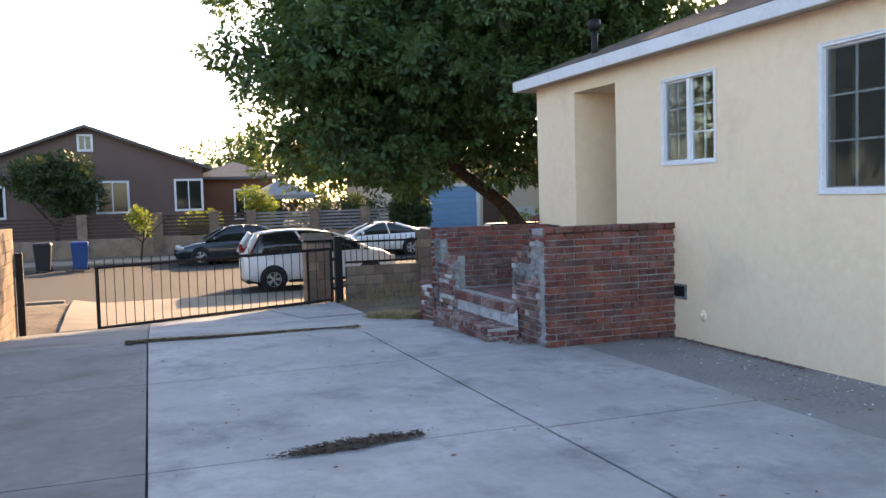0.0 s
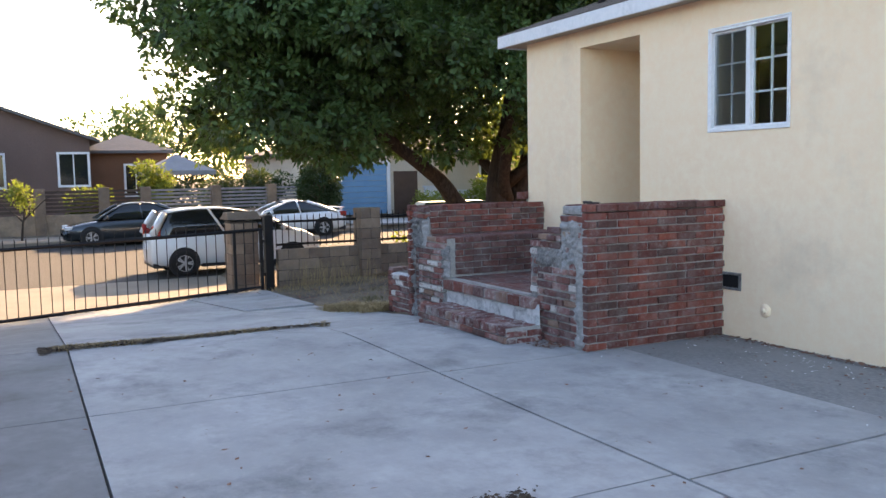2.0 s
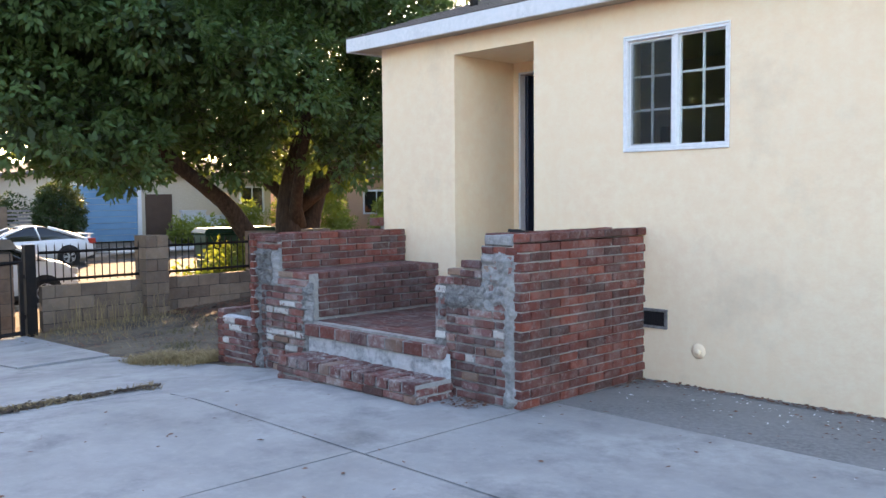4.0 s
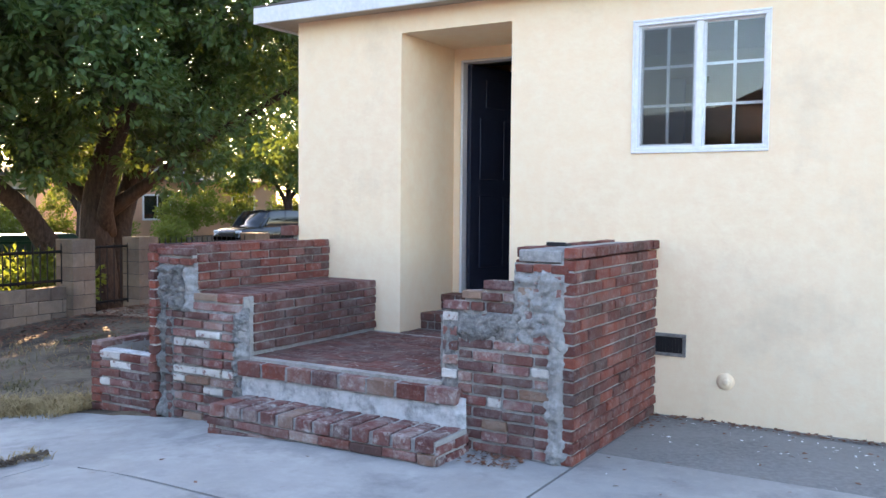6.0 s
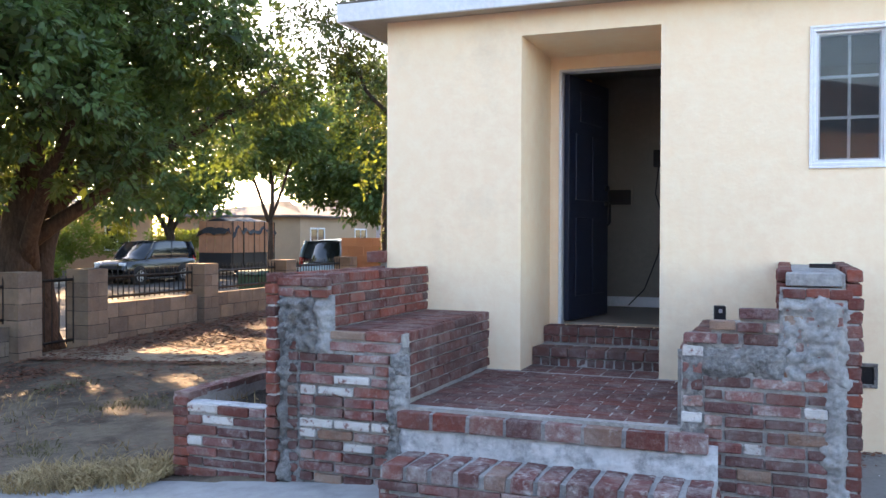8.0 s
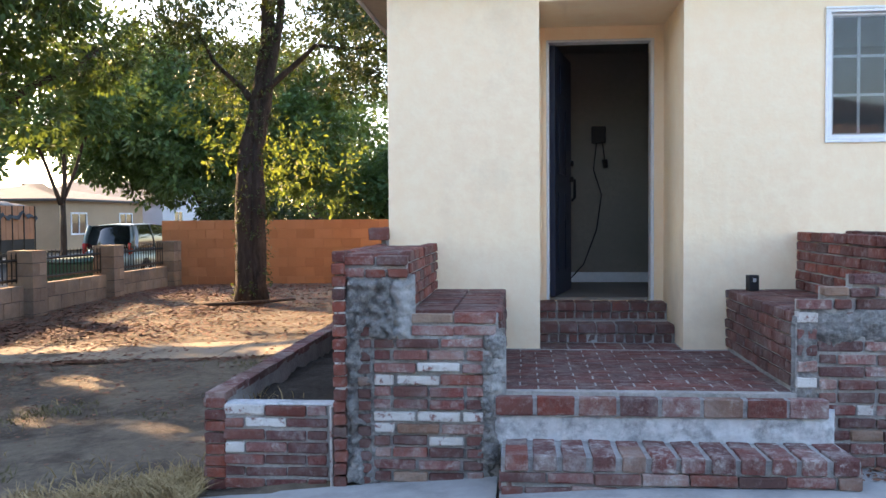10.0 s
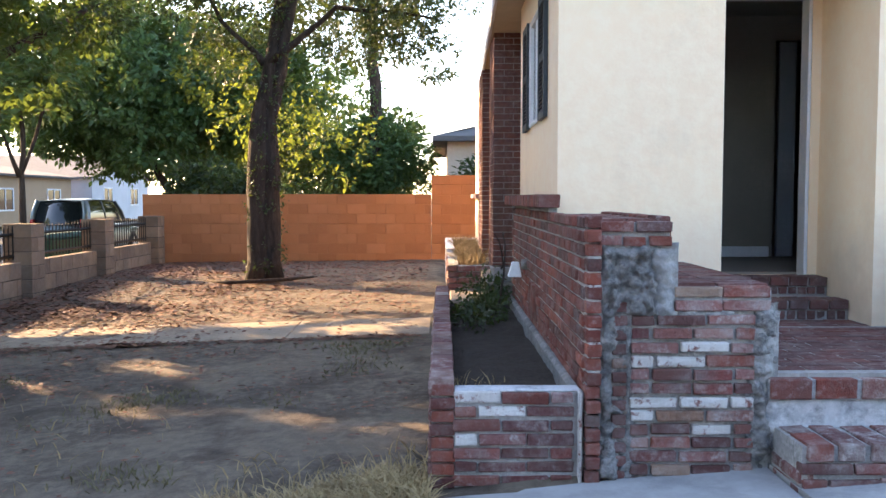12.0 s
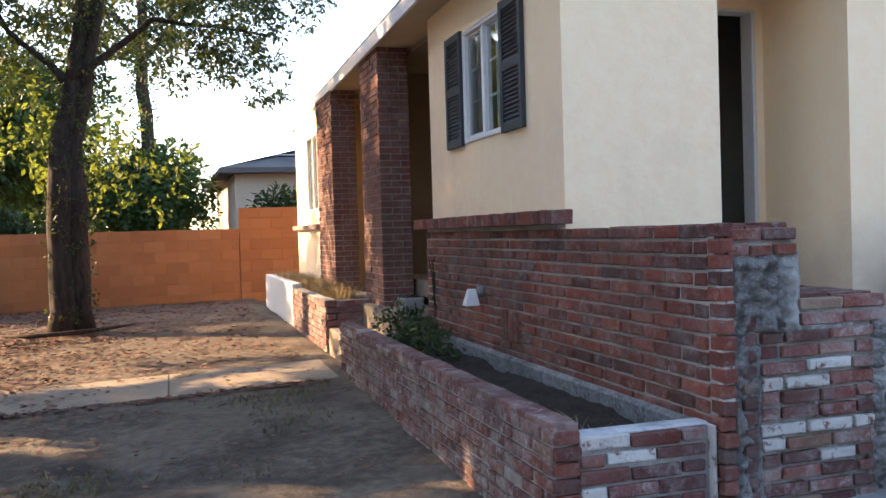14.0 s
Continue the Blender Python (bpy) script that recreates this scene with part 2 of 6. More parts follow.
M["leaf"] = material("green_leaf", (0.048, 0.10, 0.036), (0.021, 0.046, 0.018), (0.075, 0.14, 0.05), 0.6, 3, 0.5, bump=0, translucent=0.27)
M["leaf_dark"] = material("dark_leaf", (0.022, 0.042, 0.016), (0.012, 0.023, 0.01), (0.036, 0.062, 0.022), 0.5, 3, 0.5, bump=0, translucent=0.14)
# Yellow-green leaf, with sunlight put into its lighter colour.
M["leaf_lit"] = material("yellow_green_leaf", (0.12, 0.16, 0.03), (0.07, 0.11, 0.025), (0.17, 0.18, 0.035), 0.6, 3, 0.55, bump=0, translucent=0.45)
M["dry_leaf"] = material("dry_leaf", (0.15, 0.068, 0.045), (0.06, 0.03, 0.022), (0.24, 0.12, 0.075), 2.5, 9, 0.8, bump=0)
M["dry_grass"] = material("dry_grass", (0.30, 0.215, 0.105), (0.17, 0.12, 0.062), (0.40, 0.30, 0.155), 2, 9, 0.85, bump=0)
M["dry_weed"] = material("olive_weed", (0.13, 0.115, 0.055), (0.07, 0.065, 0.032), (0.19, 0.16, 0.08), 2, 9, 0.85, bump=0)
M["dark_litter"] = material("dark_litter", (0.045, 0.032, 0.022), (0.025, 0.018, 0.014), (0.085, 0.058, 0.036), 6, 20, 0.9, bump=0)
M["glass"] = glass_material("window_glass")
M["screen"] = see_through(material("insect_screen", (0.05, 0.055, 0.06), (0.04, 0.043, 0.048), None, 8, 200, 0.35, bump=0.02, spec=0.3), 0.22)


# ---------- mesh helpers ----------
def finish(name, bm, mat, parent=None, smooth=False, loc=(0, 0, 0), bevel=0.0):
    if bevel:
        bmesh.ops.bevel(bm, geom=list(bm.edges), offset=bevel, segments=1, affect="EDGES", clamp_overlap=True)
    me = bpy.data.meshes.new(name)
    bm.to_mesh(me)
    bm.free()
    return placed(name, me, mat, parent, smooth, loc)


def placed(name, me, mat, parent=None, smooth=False, loc=(0, 0, 0)):
    if mat is not None and not me.materials:
        me.materials.append(mat)
    if smooth:
        me.polygons.foreach_set("use_smooth", [True] * len(me.polygons))
    ob = new(name, me)
    ob.location = loc
    if parent is not None:
        ob.parent = parent
    return ob


def raw(name, verts, faces, mat, parent=None, smooth=False, loc=(0, 0, 0)):
    me = bpy.data.meshes.new(name)
    me.from_pydata([tuple(v) for v in verts], [], faces)
    me.update()
    return placed(name, me, mat, parent, smooth, loc)


def add_box(bm, x0, y0, z0, x1, y1, z1, m=None):
    co = [(x, y, z) for z in (z0, z1) for y in (y0, y1) for x in (x0, x1)]
    v = [bm.verts.new(m @ Vector(c) if m else c) for c in co]
    for f in ((0, 2, 3, 1), (4, 5, 7, 6), (0, 1, 5, 4), (2, 6, 7, 3), (0, 4, 6, 2), (1, 3, 7, 5)):
        bm.faces.new([v[i] for i in f])
    return v


def boxes(name, items, mat, parent=None, bevel=0.0, loc=(0, 0, 0)):
    bm = bmesh.new()
    for b in items:
        add_box(bm, *b)
    return finish(name, bm, mat, parent, False, loc, bevel)


def thing(name, x, y, z, rz=0.0, label="", category="", group="", kind=""):
    e = new(name)
    e.matrix_world = pose(x, y, z, 0, 0, rz)
    return tagged(e, label, category, group, kind)


def add_tube(bm, pts, radii, sides=8, cap=True):
    """A tapered tube through points."""
    rings = []
    for i, p in enumerate(pts):
        p = Vector(p)
        a = Vector(pts[min(i + 1, len(pts) - 1)]) - Vector(pts[max(i - 1, 0)])
        a.normalize()
        u = a.cross(Vector((0.31, 0.95, 0.05)))
        u.normalize()
        w = a.cross(u)
        rings.append([bm.verts.new(p + radii[i] * (math.cos(k * 2 * math.pi / sides) * u + math.sin(k * 2 * math.pi / sides) * w)) for k in range(sides)])
    for r0, r1 in zip(rings, rings[1:]):
        for k in range(sides):
            bm.faces.new((r0[k], r0[(k + 1) % sides], r1[(k + 1) % sides], r1[k]))
    if cap:
        bm.faces.new(rings[0][::-1])
        bm.faces.new(rings[-1])


def wall_cells(u0, u1, z0, z1, openings):
    """Rectangles of a wall that are left around its openings (u0, u1, z0, z1)."""
    us = sorted({u0, u1, *[o[0] for o in openings], *[o[1] for o in openings]})
    out = []
    for a, b in zip(us, us[1:]):
        spans = sorted((o[2], o[3]) for o in openings if o[0] < (a + b) / 2 < o[1])
        z = z0
        for lo, hi in spans:
            if lo > z:
                out.append((a, b, z, lo))
            z = hi
        if z < z1:
            out.append((a, b, z, z1))
    return out


# ---------- ground heights ----------
EDGE_Y = (-40, -7.2, -6.0, -1.4, 2.6, 4.0, 9.0, 12.5, 60)
EDGE_Z = (-0.80, -0.79, -0.765, -0.56, -0.29, -0.24, -0.08, -0.10, -0.10)
ROAD_Z, KERB_NEAR, KERB_FAR = -0.80, -11.4, -25.0


def height(x, y):
    """Height of the ground: level by the house, falling to the street."""
    e = float(np.interp(y, EDGE_Y, EDGE_Z))
    if x >= -6.6:
        start = float(np.interp(y, (-5.3, -2.7, -1.9), (0.62, 1.2, 1.6)))
        s = min(1.0, max(0.0, (start - x) / (start + 6.6)))
        return e * s
    k = min(1.0, (-6.6 - x) / 2.2)
    lip = -0.775 if -6.6 < y < -1.2 else -0.66
    return e + (lip - e) * k


# ---------- ground, road, pavements ----------
def span(a, b, step):
    n = max(1, int(round((b - a) / step)))
    return [a + (b - a) * i / n for i in range(n)]


def ground_sheet():
    xs = [-900, -300, -120, -60, -40, -30, -25.2, -25.05, -11.35, -11.2] + span(-10.5, -6.7, 0.5) + span(-6.6, 0.2, 0.12) + span(0.2, 16, 1.0) + [16, 30, 80, 300, 900]
    ys = [-900, -300, -90, -45, -25, -14, -9] + span(-8, -2.6, 0.4) + span(-2.6, 13, 0.12) + [13, 15, 20, 30, 60, 150, 400, 900]
    verts = []
    for y in ys:
        for x in xs:
            if -25.1 < x < -11.3:
                z = ROAD_Z - 0.08
            elif x <= -25.1:
                z = -0.66 + min(0.35, max(0.0, (-27 - x) * 0.05))
            else:
                z = height(x, max(-40, min(60, y)))
            p = Vector((x, y, 0))
            if -6.6 < x < 0.3 and -2.4 < y < 12.4:
                z += 0.022 * noise.noise(p * 1.7) + 0.012 * noise.noise(p * 5.1) - 0.01
            edge = -1.48 + 0.117 * (x - 0.82) if x > -2.6 else -1.88 - 0.097 * (x + 2.6)
            if x > -0.75 and y > -1.5 or y < edge - 0.02 or x > 0.3:
                z -= 0.05
            verts.append((x, y, z))
    n = len(xs)
    faces = [(j * n + i, j * n + i + 1, (j + 1) * n + i + 1, (j + 1) * n + i) for j in range(len(ys) - 1) for i in range(n - 1)]
    return tagged(raw("ground", verts, faces, M["dirt"], smooth=True), "bare brown dirt yard with dusty worn patches", "ground", kind="structure")


ground_sheet()
road = boxes("road", [(KERB_FAR + 0.15, -260, ROAD_Z - 0.06, KERB_NEAR - 0.15, 260, ROAD_Z)], M["asphalt"])
tagged(road, "wide grey asphalt street, sunlit and worn", "road", kind="structure")
for kx, far in ((KERB_NEAR, 0), (KERB_FAR, 1)):
    runs = [(-120, -6.9), (-1.0, 120)] if not far else [(-120, 7.6), (12.4, 120)]
    kb = boxes("kerb", [(kx - 0.15, a, ROAD_Z - 0.1, kx + 0.15, b, -0.652) for a, b in runs], M["old_concrete"], bevel=0.02)
    tagged(kb, "grey concrete kerb along the street", "kerb", kind="structure")
pv = boxes("pavement", [(-28.2 + 0.0, -120, -0.75, -25.2, 120, -0.640)], M["old_concrete"])
tagged(pv, "pale concrete pavement across the street", "pavement", kind="structure")


def slab_mesh(name, corners, thick, parent, mat, lift=0.0, cuts=5):
    """A concrete slab that follows the ground between four plan corners."""
    bm = bmesh.new()
    a, b, c, d = [Vector((*p, 0)) for p in corners]
    top = []
    for j in range(cuts + 1):
        for i in range(cuts + 1):
            u, v = i / cuts, j / cuts
            p = (a * (1 - u) + b * u) * (1 - v) + (d * (1 - u) + c * u) * v
            top.append(bm.verts.new((p.x, p.y, height(p.x, p.y) + lift)))
    n = cuts + 1
    for j in range(cuts):
        for i in range(cuts):
            bm.faces.new((top[j * n + i], top[j * n + i + 1], top[(j + 1) * n + i + 1], top[(j + 1) * n + i]))
    rim = [top[i] for i in range(n)] + [top[j * n + cuts] for j in range(1, n)] + [top[cuts * n + i] for i in range(cuts - 1, -1, -1)] + [top[j * n] for j in range(cuts - 1, 0, -1)]
    low = [bm.verts.new(v.co - Vector((0, 0, thick))) for v in rim]
    for i in range(len(rim)):
        k = (i + 1) % len(rim)
        bm.faces.new((rim[k], rim[i], low[i], low[k]))
    return finish(name, bm, mat, parent)


drive = raw("driveway", [(-6.5, -7.3, -0.9), (16, -7.3, -0.2), (16, 0, -0.2), (-6.5, -2.2, -0.9)], [(0, 1, 2, 3)], M["block_joint"])
tagged(drive, "pale grey concrete driveway in large jointed slabs, stained", "driveway", kind="structure")
J = 0.008
def long_joint(x):
    """Plan line of the joint that runs beside the left strip of the drive."""
    return -5.265 - 0.0225 * (x - 0.6)


XS = [0.62, 3.12, 5.77, 8.6, 11.4, 16.0]
for x0, x1 in zip(XS, XS[1:]):
    ya, yb = long_joint(x0), long_joint(x1)
    slab_mesh("slab", [(x0 + J, -7.3), (x1 - J, -7.3), (x1 - J, yb - J), (x0 + J, ya - J)], 0.12, drive, M["left_concrete"])
    slab_mesh("slab", [(x0 + J, ya + J), (x1 - J, yb + J), (x1 - J, -2.88 - 1.2 * J), (x0 + J, -2.88 - 1.2 * J)], 0.12, drive, M["concrete"])
for x0, x1 in ((0.82, 3.2), (3.2, 5.86), (5.86, 8.6), (8.6, 11.4), (11.4, 16)):
    near = -0.002 if x0 < 3 else -1.15
    slab_mesh("slab", [(x0 + J, -2.88 + 1.5 * J), (x1 - J, -2.88 + 1.5 * J), (x1 - J, near), (x0 + J + (0.008 if x0 > 5 else 0), near)], 0.12, drive, M["concrete"])
# Darker slabs along the foot of the house wall.
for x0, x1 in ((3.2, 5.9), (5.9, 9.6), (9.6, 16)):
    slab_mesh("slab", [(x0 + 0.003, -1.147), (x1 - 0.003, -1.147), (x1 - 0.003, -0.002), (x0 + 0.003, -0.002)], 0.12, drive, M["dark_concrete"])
slab_mesh("slab", [(-6.5, -7.3), (0.62 - J, -7.3), (0.62 - J, -5.265 - J), (-6.5, -5.1 - J)], 0.12, drive, M["left_concrete"], cuts=8)
slab_mesh("slab", [(-6.5, -5.1 + J), (0.62 - J, -5.265 + J), (0.62 - J, -2.88 - J), (-6.5, -2.88 - J)], 0.12, drive, M["concrete"], cuts=8)
slab_mesh("slab", [(-2.6, -2.88 + J), (0.82 - J, -2.88 + J), (0.82 - J, -1.48), (-2.6, -1.88)], 0.12, drive, M["concrete"], -0.012, cuts=6)
slab_mesh("slab", [(-6.5, -2.88 + J), (-2.6 - J, -2.88 + J), (-2.6 - J, -1.88), (-6.5, -1.5)], 0.12, drive, M["concrete"], 0.012, cuts=6)
apron = slab_mesh("driveway_apron", [(-11.3, -6.7), (-6.52, -6.7), (-6.52, -1.4), (-11.3, -1.2)], 0.1, None, M["old_concrete"], 0.012, 8)
tagged(apron, "sandy concrete driveway apron outside the gate", "driveway", kind="structure")
walkway = raw("front_path", [(-6.5, 2.9, -0.5), (-0.9, 2.9, -0.3), (-0.9, 3.9, -0.3), (-6.5, 3.9, -0.5)], [(0, 1, 2, 3)], M["block_joint"])
tagged(walkway, "dusty concrete path from the gate to the porch", "path", kind="structure")
for i in range(4):
    xa, xb = -6.5 + i * 1.41, -6.5 + (i + 1) * 1.41 - 0.012
    slab_mesh("slab", [(xa, 2.72 + 0.0), (xb, 2.72), (xb, 3.8), (xa, 3.8)], 0.12, walkway, M["path"], 0.003)

# ---------- house ----------
W1 = (3.015, 3.90, 1.825, 2.71)
W2 = (5.27, 6.62, 1.495, 2.705)
NICHE = (1.07, 2.06, 0.36, 2.82)
EAVE = 3.0
wall_south = boxes("wall_south", [(a, 0, lo, b, 0.16, hi) for a, b, lo, hi in wall_cells(0, 15, -0.1, EAVE, [W1, W2, NICHE])], M["stucco"])
tagged(wall_south, "cream stucco house wall with patched texture", "wall", kind="structure")
WB = (0.95, 1.73, 1.83, 2.66)
wall_west = boxes("wall_west", [(0, a, lo, 0.16, b, hi) for a, b, lo, hi in wall_cells(0.16, 2.70, 0.1, EAVE, [WB])], M["stucco"])
tagged(wall_west, "cream stucco front wall above a brick base", "wall", kind="structure")
niche = boxes("entry_recess", [(1.07 - 0.1, 0.16, 0.3, 1.07, 0.86, EAVE), (2.06, 0.16, 0.3, 2.16, 0.86, EAVE), (1.07, 0.16, 2.82, 2.06, 0.86, 2.95),
                               (0.16, 0.86, 0.3, 1.115, 1.0, EAVE), (2.01, 0.86, 0.3, 2.5, 1.0, EAVE), (2.4, 0.16, 0.3, 2.5, 0.86, EAVE), (1.115, 0.86, 2.74, 2.01, 1.0, EAVE),
                               (1.115, 0.86, 0.2, 2.01, 1.0, 0.64)], M["stucco"])
tagged(niche, "cream stucco recess around the entrance door", "wall", kind="structure")
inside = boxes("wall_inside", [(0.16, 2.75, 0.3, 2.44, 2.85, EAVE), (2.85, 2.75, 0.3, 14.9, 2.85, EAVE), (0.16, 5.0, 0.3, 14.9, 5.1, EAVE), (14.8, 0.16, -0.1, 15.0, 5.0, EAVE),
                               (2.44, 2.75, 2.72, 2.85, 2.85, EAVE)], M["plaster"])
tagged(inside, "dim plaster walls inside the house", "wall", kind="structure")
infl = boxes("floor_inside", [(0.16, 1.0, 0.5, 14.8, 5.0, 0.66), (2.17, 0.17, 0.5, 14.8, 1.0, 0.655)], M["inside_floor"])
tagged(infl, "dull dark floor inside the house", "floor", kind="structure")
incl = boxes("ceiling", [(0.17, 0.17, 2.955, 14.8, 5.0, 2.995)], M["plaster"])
tagged(incl, "plain plaster ceiling inside the house", "ceiling", kind="structure")
back = boxes("wall_back", [(0.9, 5.1, -0.1, 15, 5.2, EAVE), (0.9, 2.7, 0.1, 1.02, 7.2, EAVE), (0.16, 2.60, 0.1, 0.95, 2.70, EAVE)], M["sunlit_ochre"])
tagged(back, "ochre stucco porch wall coloured brighter for bounced sunlight", "wall", kind="structure")
bump = boxes("wall_bay", [(-0.14, a, lo, 0.02, b, hi) for a, b, lo, hi in wall_cells(7.70, 10.2, -0.1, EAVE, [(7.95, 8.9, 1.50, 2.62)])]
             + [(0.02, 10.04, -0.1, 1.2, 10.2, EAVE), (0.121, 7.2, -0.1, 1.0, 7.34, EAVE)], M["stucco"])
boxes("bay_sill", [(-0.23, 7.72, 1.22, -0.141, 10.2, 1.295)], M["brick_pink"], bump, 0.008)
tagged(bump, "sunlit stucco bay wall of the house front", "wall", kind="structure")


def roof():
    """Hip roof of shingle courses over a flat soffit, with painted fascia boards."""
    x0, y0, x1, y1, z0, pitch = -0.33, -0.21, 15.4, 11.0, 3.125, 0.38
    half = (y1 - y0) / 2
    r = thing("roof", 0, 0, 0, 0, "brown shingle hip roof with white fascia boards", "roof", kind="structure")
    bm = bmesh.new()
    courses = 36
    for i in range(courses):
        a, b = half * i / courses, half * (i + 1) / courses + 0.02
        za, zb = z0 + a * pitch + 0.012, z0 + b * pitch + 0.002
        A = [(x0 + a, y0 + a), (x1 - a, y0 + a), (x1 - a, y1 - a), (x0 + a, y1 - a)]
        B = [(x0 + b, y0 + b), (x1 - b, y0 + b), (x1 - b, y1 - b), (x0 + b, y1 - b)]
        lo = [bm.verts.new((*p, za)) for p in A]
        hi = [bm.verts.new((*p, zb)) for p in B]
        un = [bm.verts.new((*p, za - 0.014)) for p in A]
        for k in range(4):
            n = (k + 1) % 4
            bm.faces.new((lo[k], lo[n], hi[n], hi[k]))
            bm.faces.new((un[k], un[n], lo[n], lo[k]))
    finish("shingle_courses", bm, M["shingle"], r)
    boxes("fascia", [(x0, y0, 2.985, x1, y0 + 0.03, 3.122), (x0, y0 + 0.03, 2.985, x0 + 0.03, y1, 3.122)], M["white_paint"], r, 0.004)
    # Ochre sheet paints the low sun's glow on the soffit's far end.
    boxes("bay_soffit", [(x0 + 0.03, 7.5, 2.992, 1.0, y1, 3.001)], M["sunlit_ochre"], r)
    boxes("soffit", [(x0 + 0.03, y0 + 0.03, 3.002, x1, y1, 3.04)], M["soffit"], r)
    for part in r.children:
        for v in part.data.vertices:
            if v.co.x < 3:
                v.co.x += 0.021 * (v.co.y - y0)
    bm = bmesh.new()
    add_tube(bm, [(1.0, 0.35, 3.2), (1.0, 0.35, 3.62)], [0.045, 0.045], 10)
    add_tube(bm, [(1.0, 0.35, 3.62), (1.0, 0.35, 3.66), (1.0, 0.35, 3.76)], [0.05, 0.085, 0.08], 10)
    finish("vent_pipe", bm, M["iron"], r, True)


roof()


def slider(name, u0, u1, z0, z1, face, along, label, screen=0):
    """A white sliding window with bar grids and one outside screen, set in a wall; along is 'x' or 'y'."""
    w = thing(name, 0, 0, 0, 0, label, "window", kind="structure")

    def bx(ua, ub, da, db, za, zb):
        return (ua, face + da, za, ub, face + db, zb) if along == "x" else (face + da, ua, za, face + db, ub, zb)

    def ring(a, b, lo, hi, t, da, db):
        return [bx(a, b, da, db, lo, lo + t), bx(a, b, da, db, hi - t, hi), bx(a, a + t, da, db, lo + t, hi - t), bx(b - t, b, da, db, lo + t, hi - t)]
    f, mid = 0.022, (u0 + u1) / 2
    boxes("frame", ring(u0 - 0.016, u1 + 0.016, z0 - 0.016, z1 + 0.016, 0.0155, -0.014, -0.001) + ring(u0, u1, z0, z1, f, -0.008, 0.09), M["vinyl"], w, 0.003)
    boxes("meeting_stile", [bx(mid - 0.024, mid + 0.024, 0.0, 0.07, z0 + f, z1 - f)], M["vinyl"], w, 0.004)
    for k, (a, b) in enumerate(((u0 + f, mid - 0.024), (mid + 0.024, u1 - f))):
        t = 0.026 if k == screen else 0.012
        boxes("sash", ring(a, b, z0 + f, z1 - f, t, 0.026, 0.06), M["vinyl"], w, 0.003)
        a, b, lo, hi = a + t, b - t, z0 + f + t, z1 - f - t
        bars = []
        for r in (1, 2):
            zz = lo + (hi - lo) * r / 3
            bars.append(bx(a, b, 0.043, 0.055, zz - 0.009, zz + 0.009))
        c = (a + b) / 2
        bars.append(bx(c - 0.009, c + 0.009, 0.042, 0.056, lo, hi))
        boxes("grid_bars", bars, M["vinyl"], w)
        g = boxes("pane", [bx(a, b, 0.034, 0.038, lo, hi)], M["glass"], w)
        g.visible_shadow = False
        if k == screen:
            boxes("insect_screen", [bx(a - 0.01, b + 0.01, 0.018, 0.020, lo - 0.01, hi + 0.01)], M["screen"], w)
    return w


slider("window_1", *W1, 0.0, "x", "white sliding window with bar grid panes")
slider("window_2", *W2, 0.0, "x", "wide white sliding window with grid panes")
slider("window_3", *WB, 0.0, "y", "white window between dark louvred shutters", 1)
slider("window_4", 7.95, 8.9, 1.50, 2.62, -0.14, "y", "white window in the sunlit bay wall")


def shutter(y0, y1, z0, z1):
    s = thing("window_shutter", -0.002, (y0 + y1) / 2, z0, 0, "dark slate louvred shutter fixed beside window", "shutter", "pair of shutters")
    h, w = z1 - z0, (y1 - y0) / 2
    for a in (-w, w - 0.05):
        boxes("stile", [(-0.032, a, 0, 0, a + 0.05, h)], M["shutter"], s, 0.003)
    for a, b in ((0, 0.06), (h - 0.06, h), (h / 2 - 0.035, h / 2 + 0.035)):
        boxes("rail", [(-0.030, -w + 0.05, a, -0.001, w - 0.05, b)], M["shutter"], s, 0.003)
    bm = bmesh.new()
    n = int(h / 0.034)
    for i in range(n):
        z = 0.07 + (h - 0.14) * i / (n - 1)
        add_box(bm, -0.004, -w + 0.05, -0.016, 0.004, w - 0.05, 0.016, Matrix.Translation((-0.014, 0, z)) @ Matrix.Rotation(radians(40), 4, "Y"))
    add_box(bm, -0.004, -w + 0.05, 0.05, -0.001, w - 0.05, h - 0.05)
    finish("louvres", bm, M["shutter"], s)


shutter(0.54, 0.92, 1.80, 2.69)
shutter(1.76, 2.14, 1.80, 2.69)


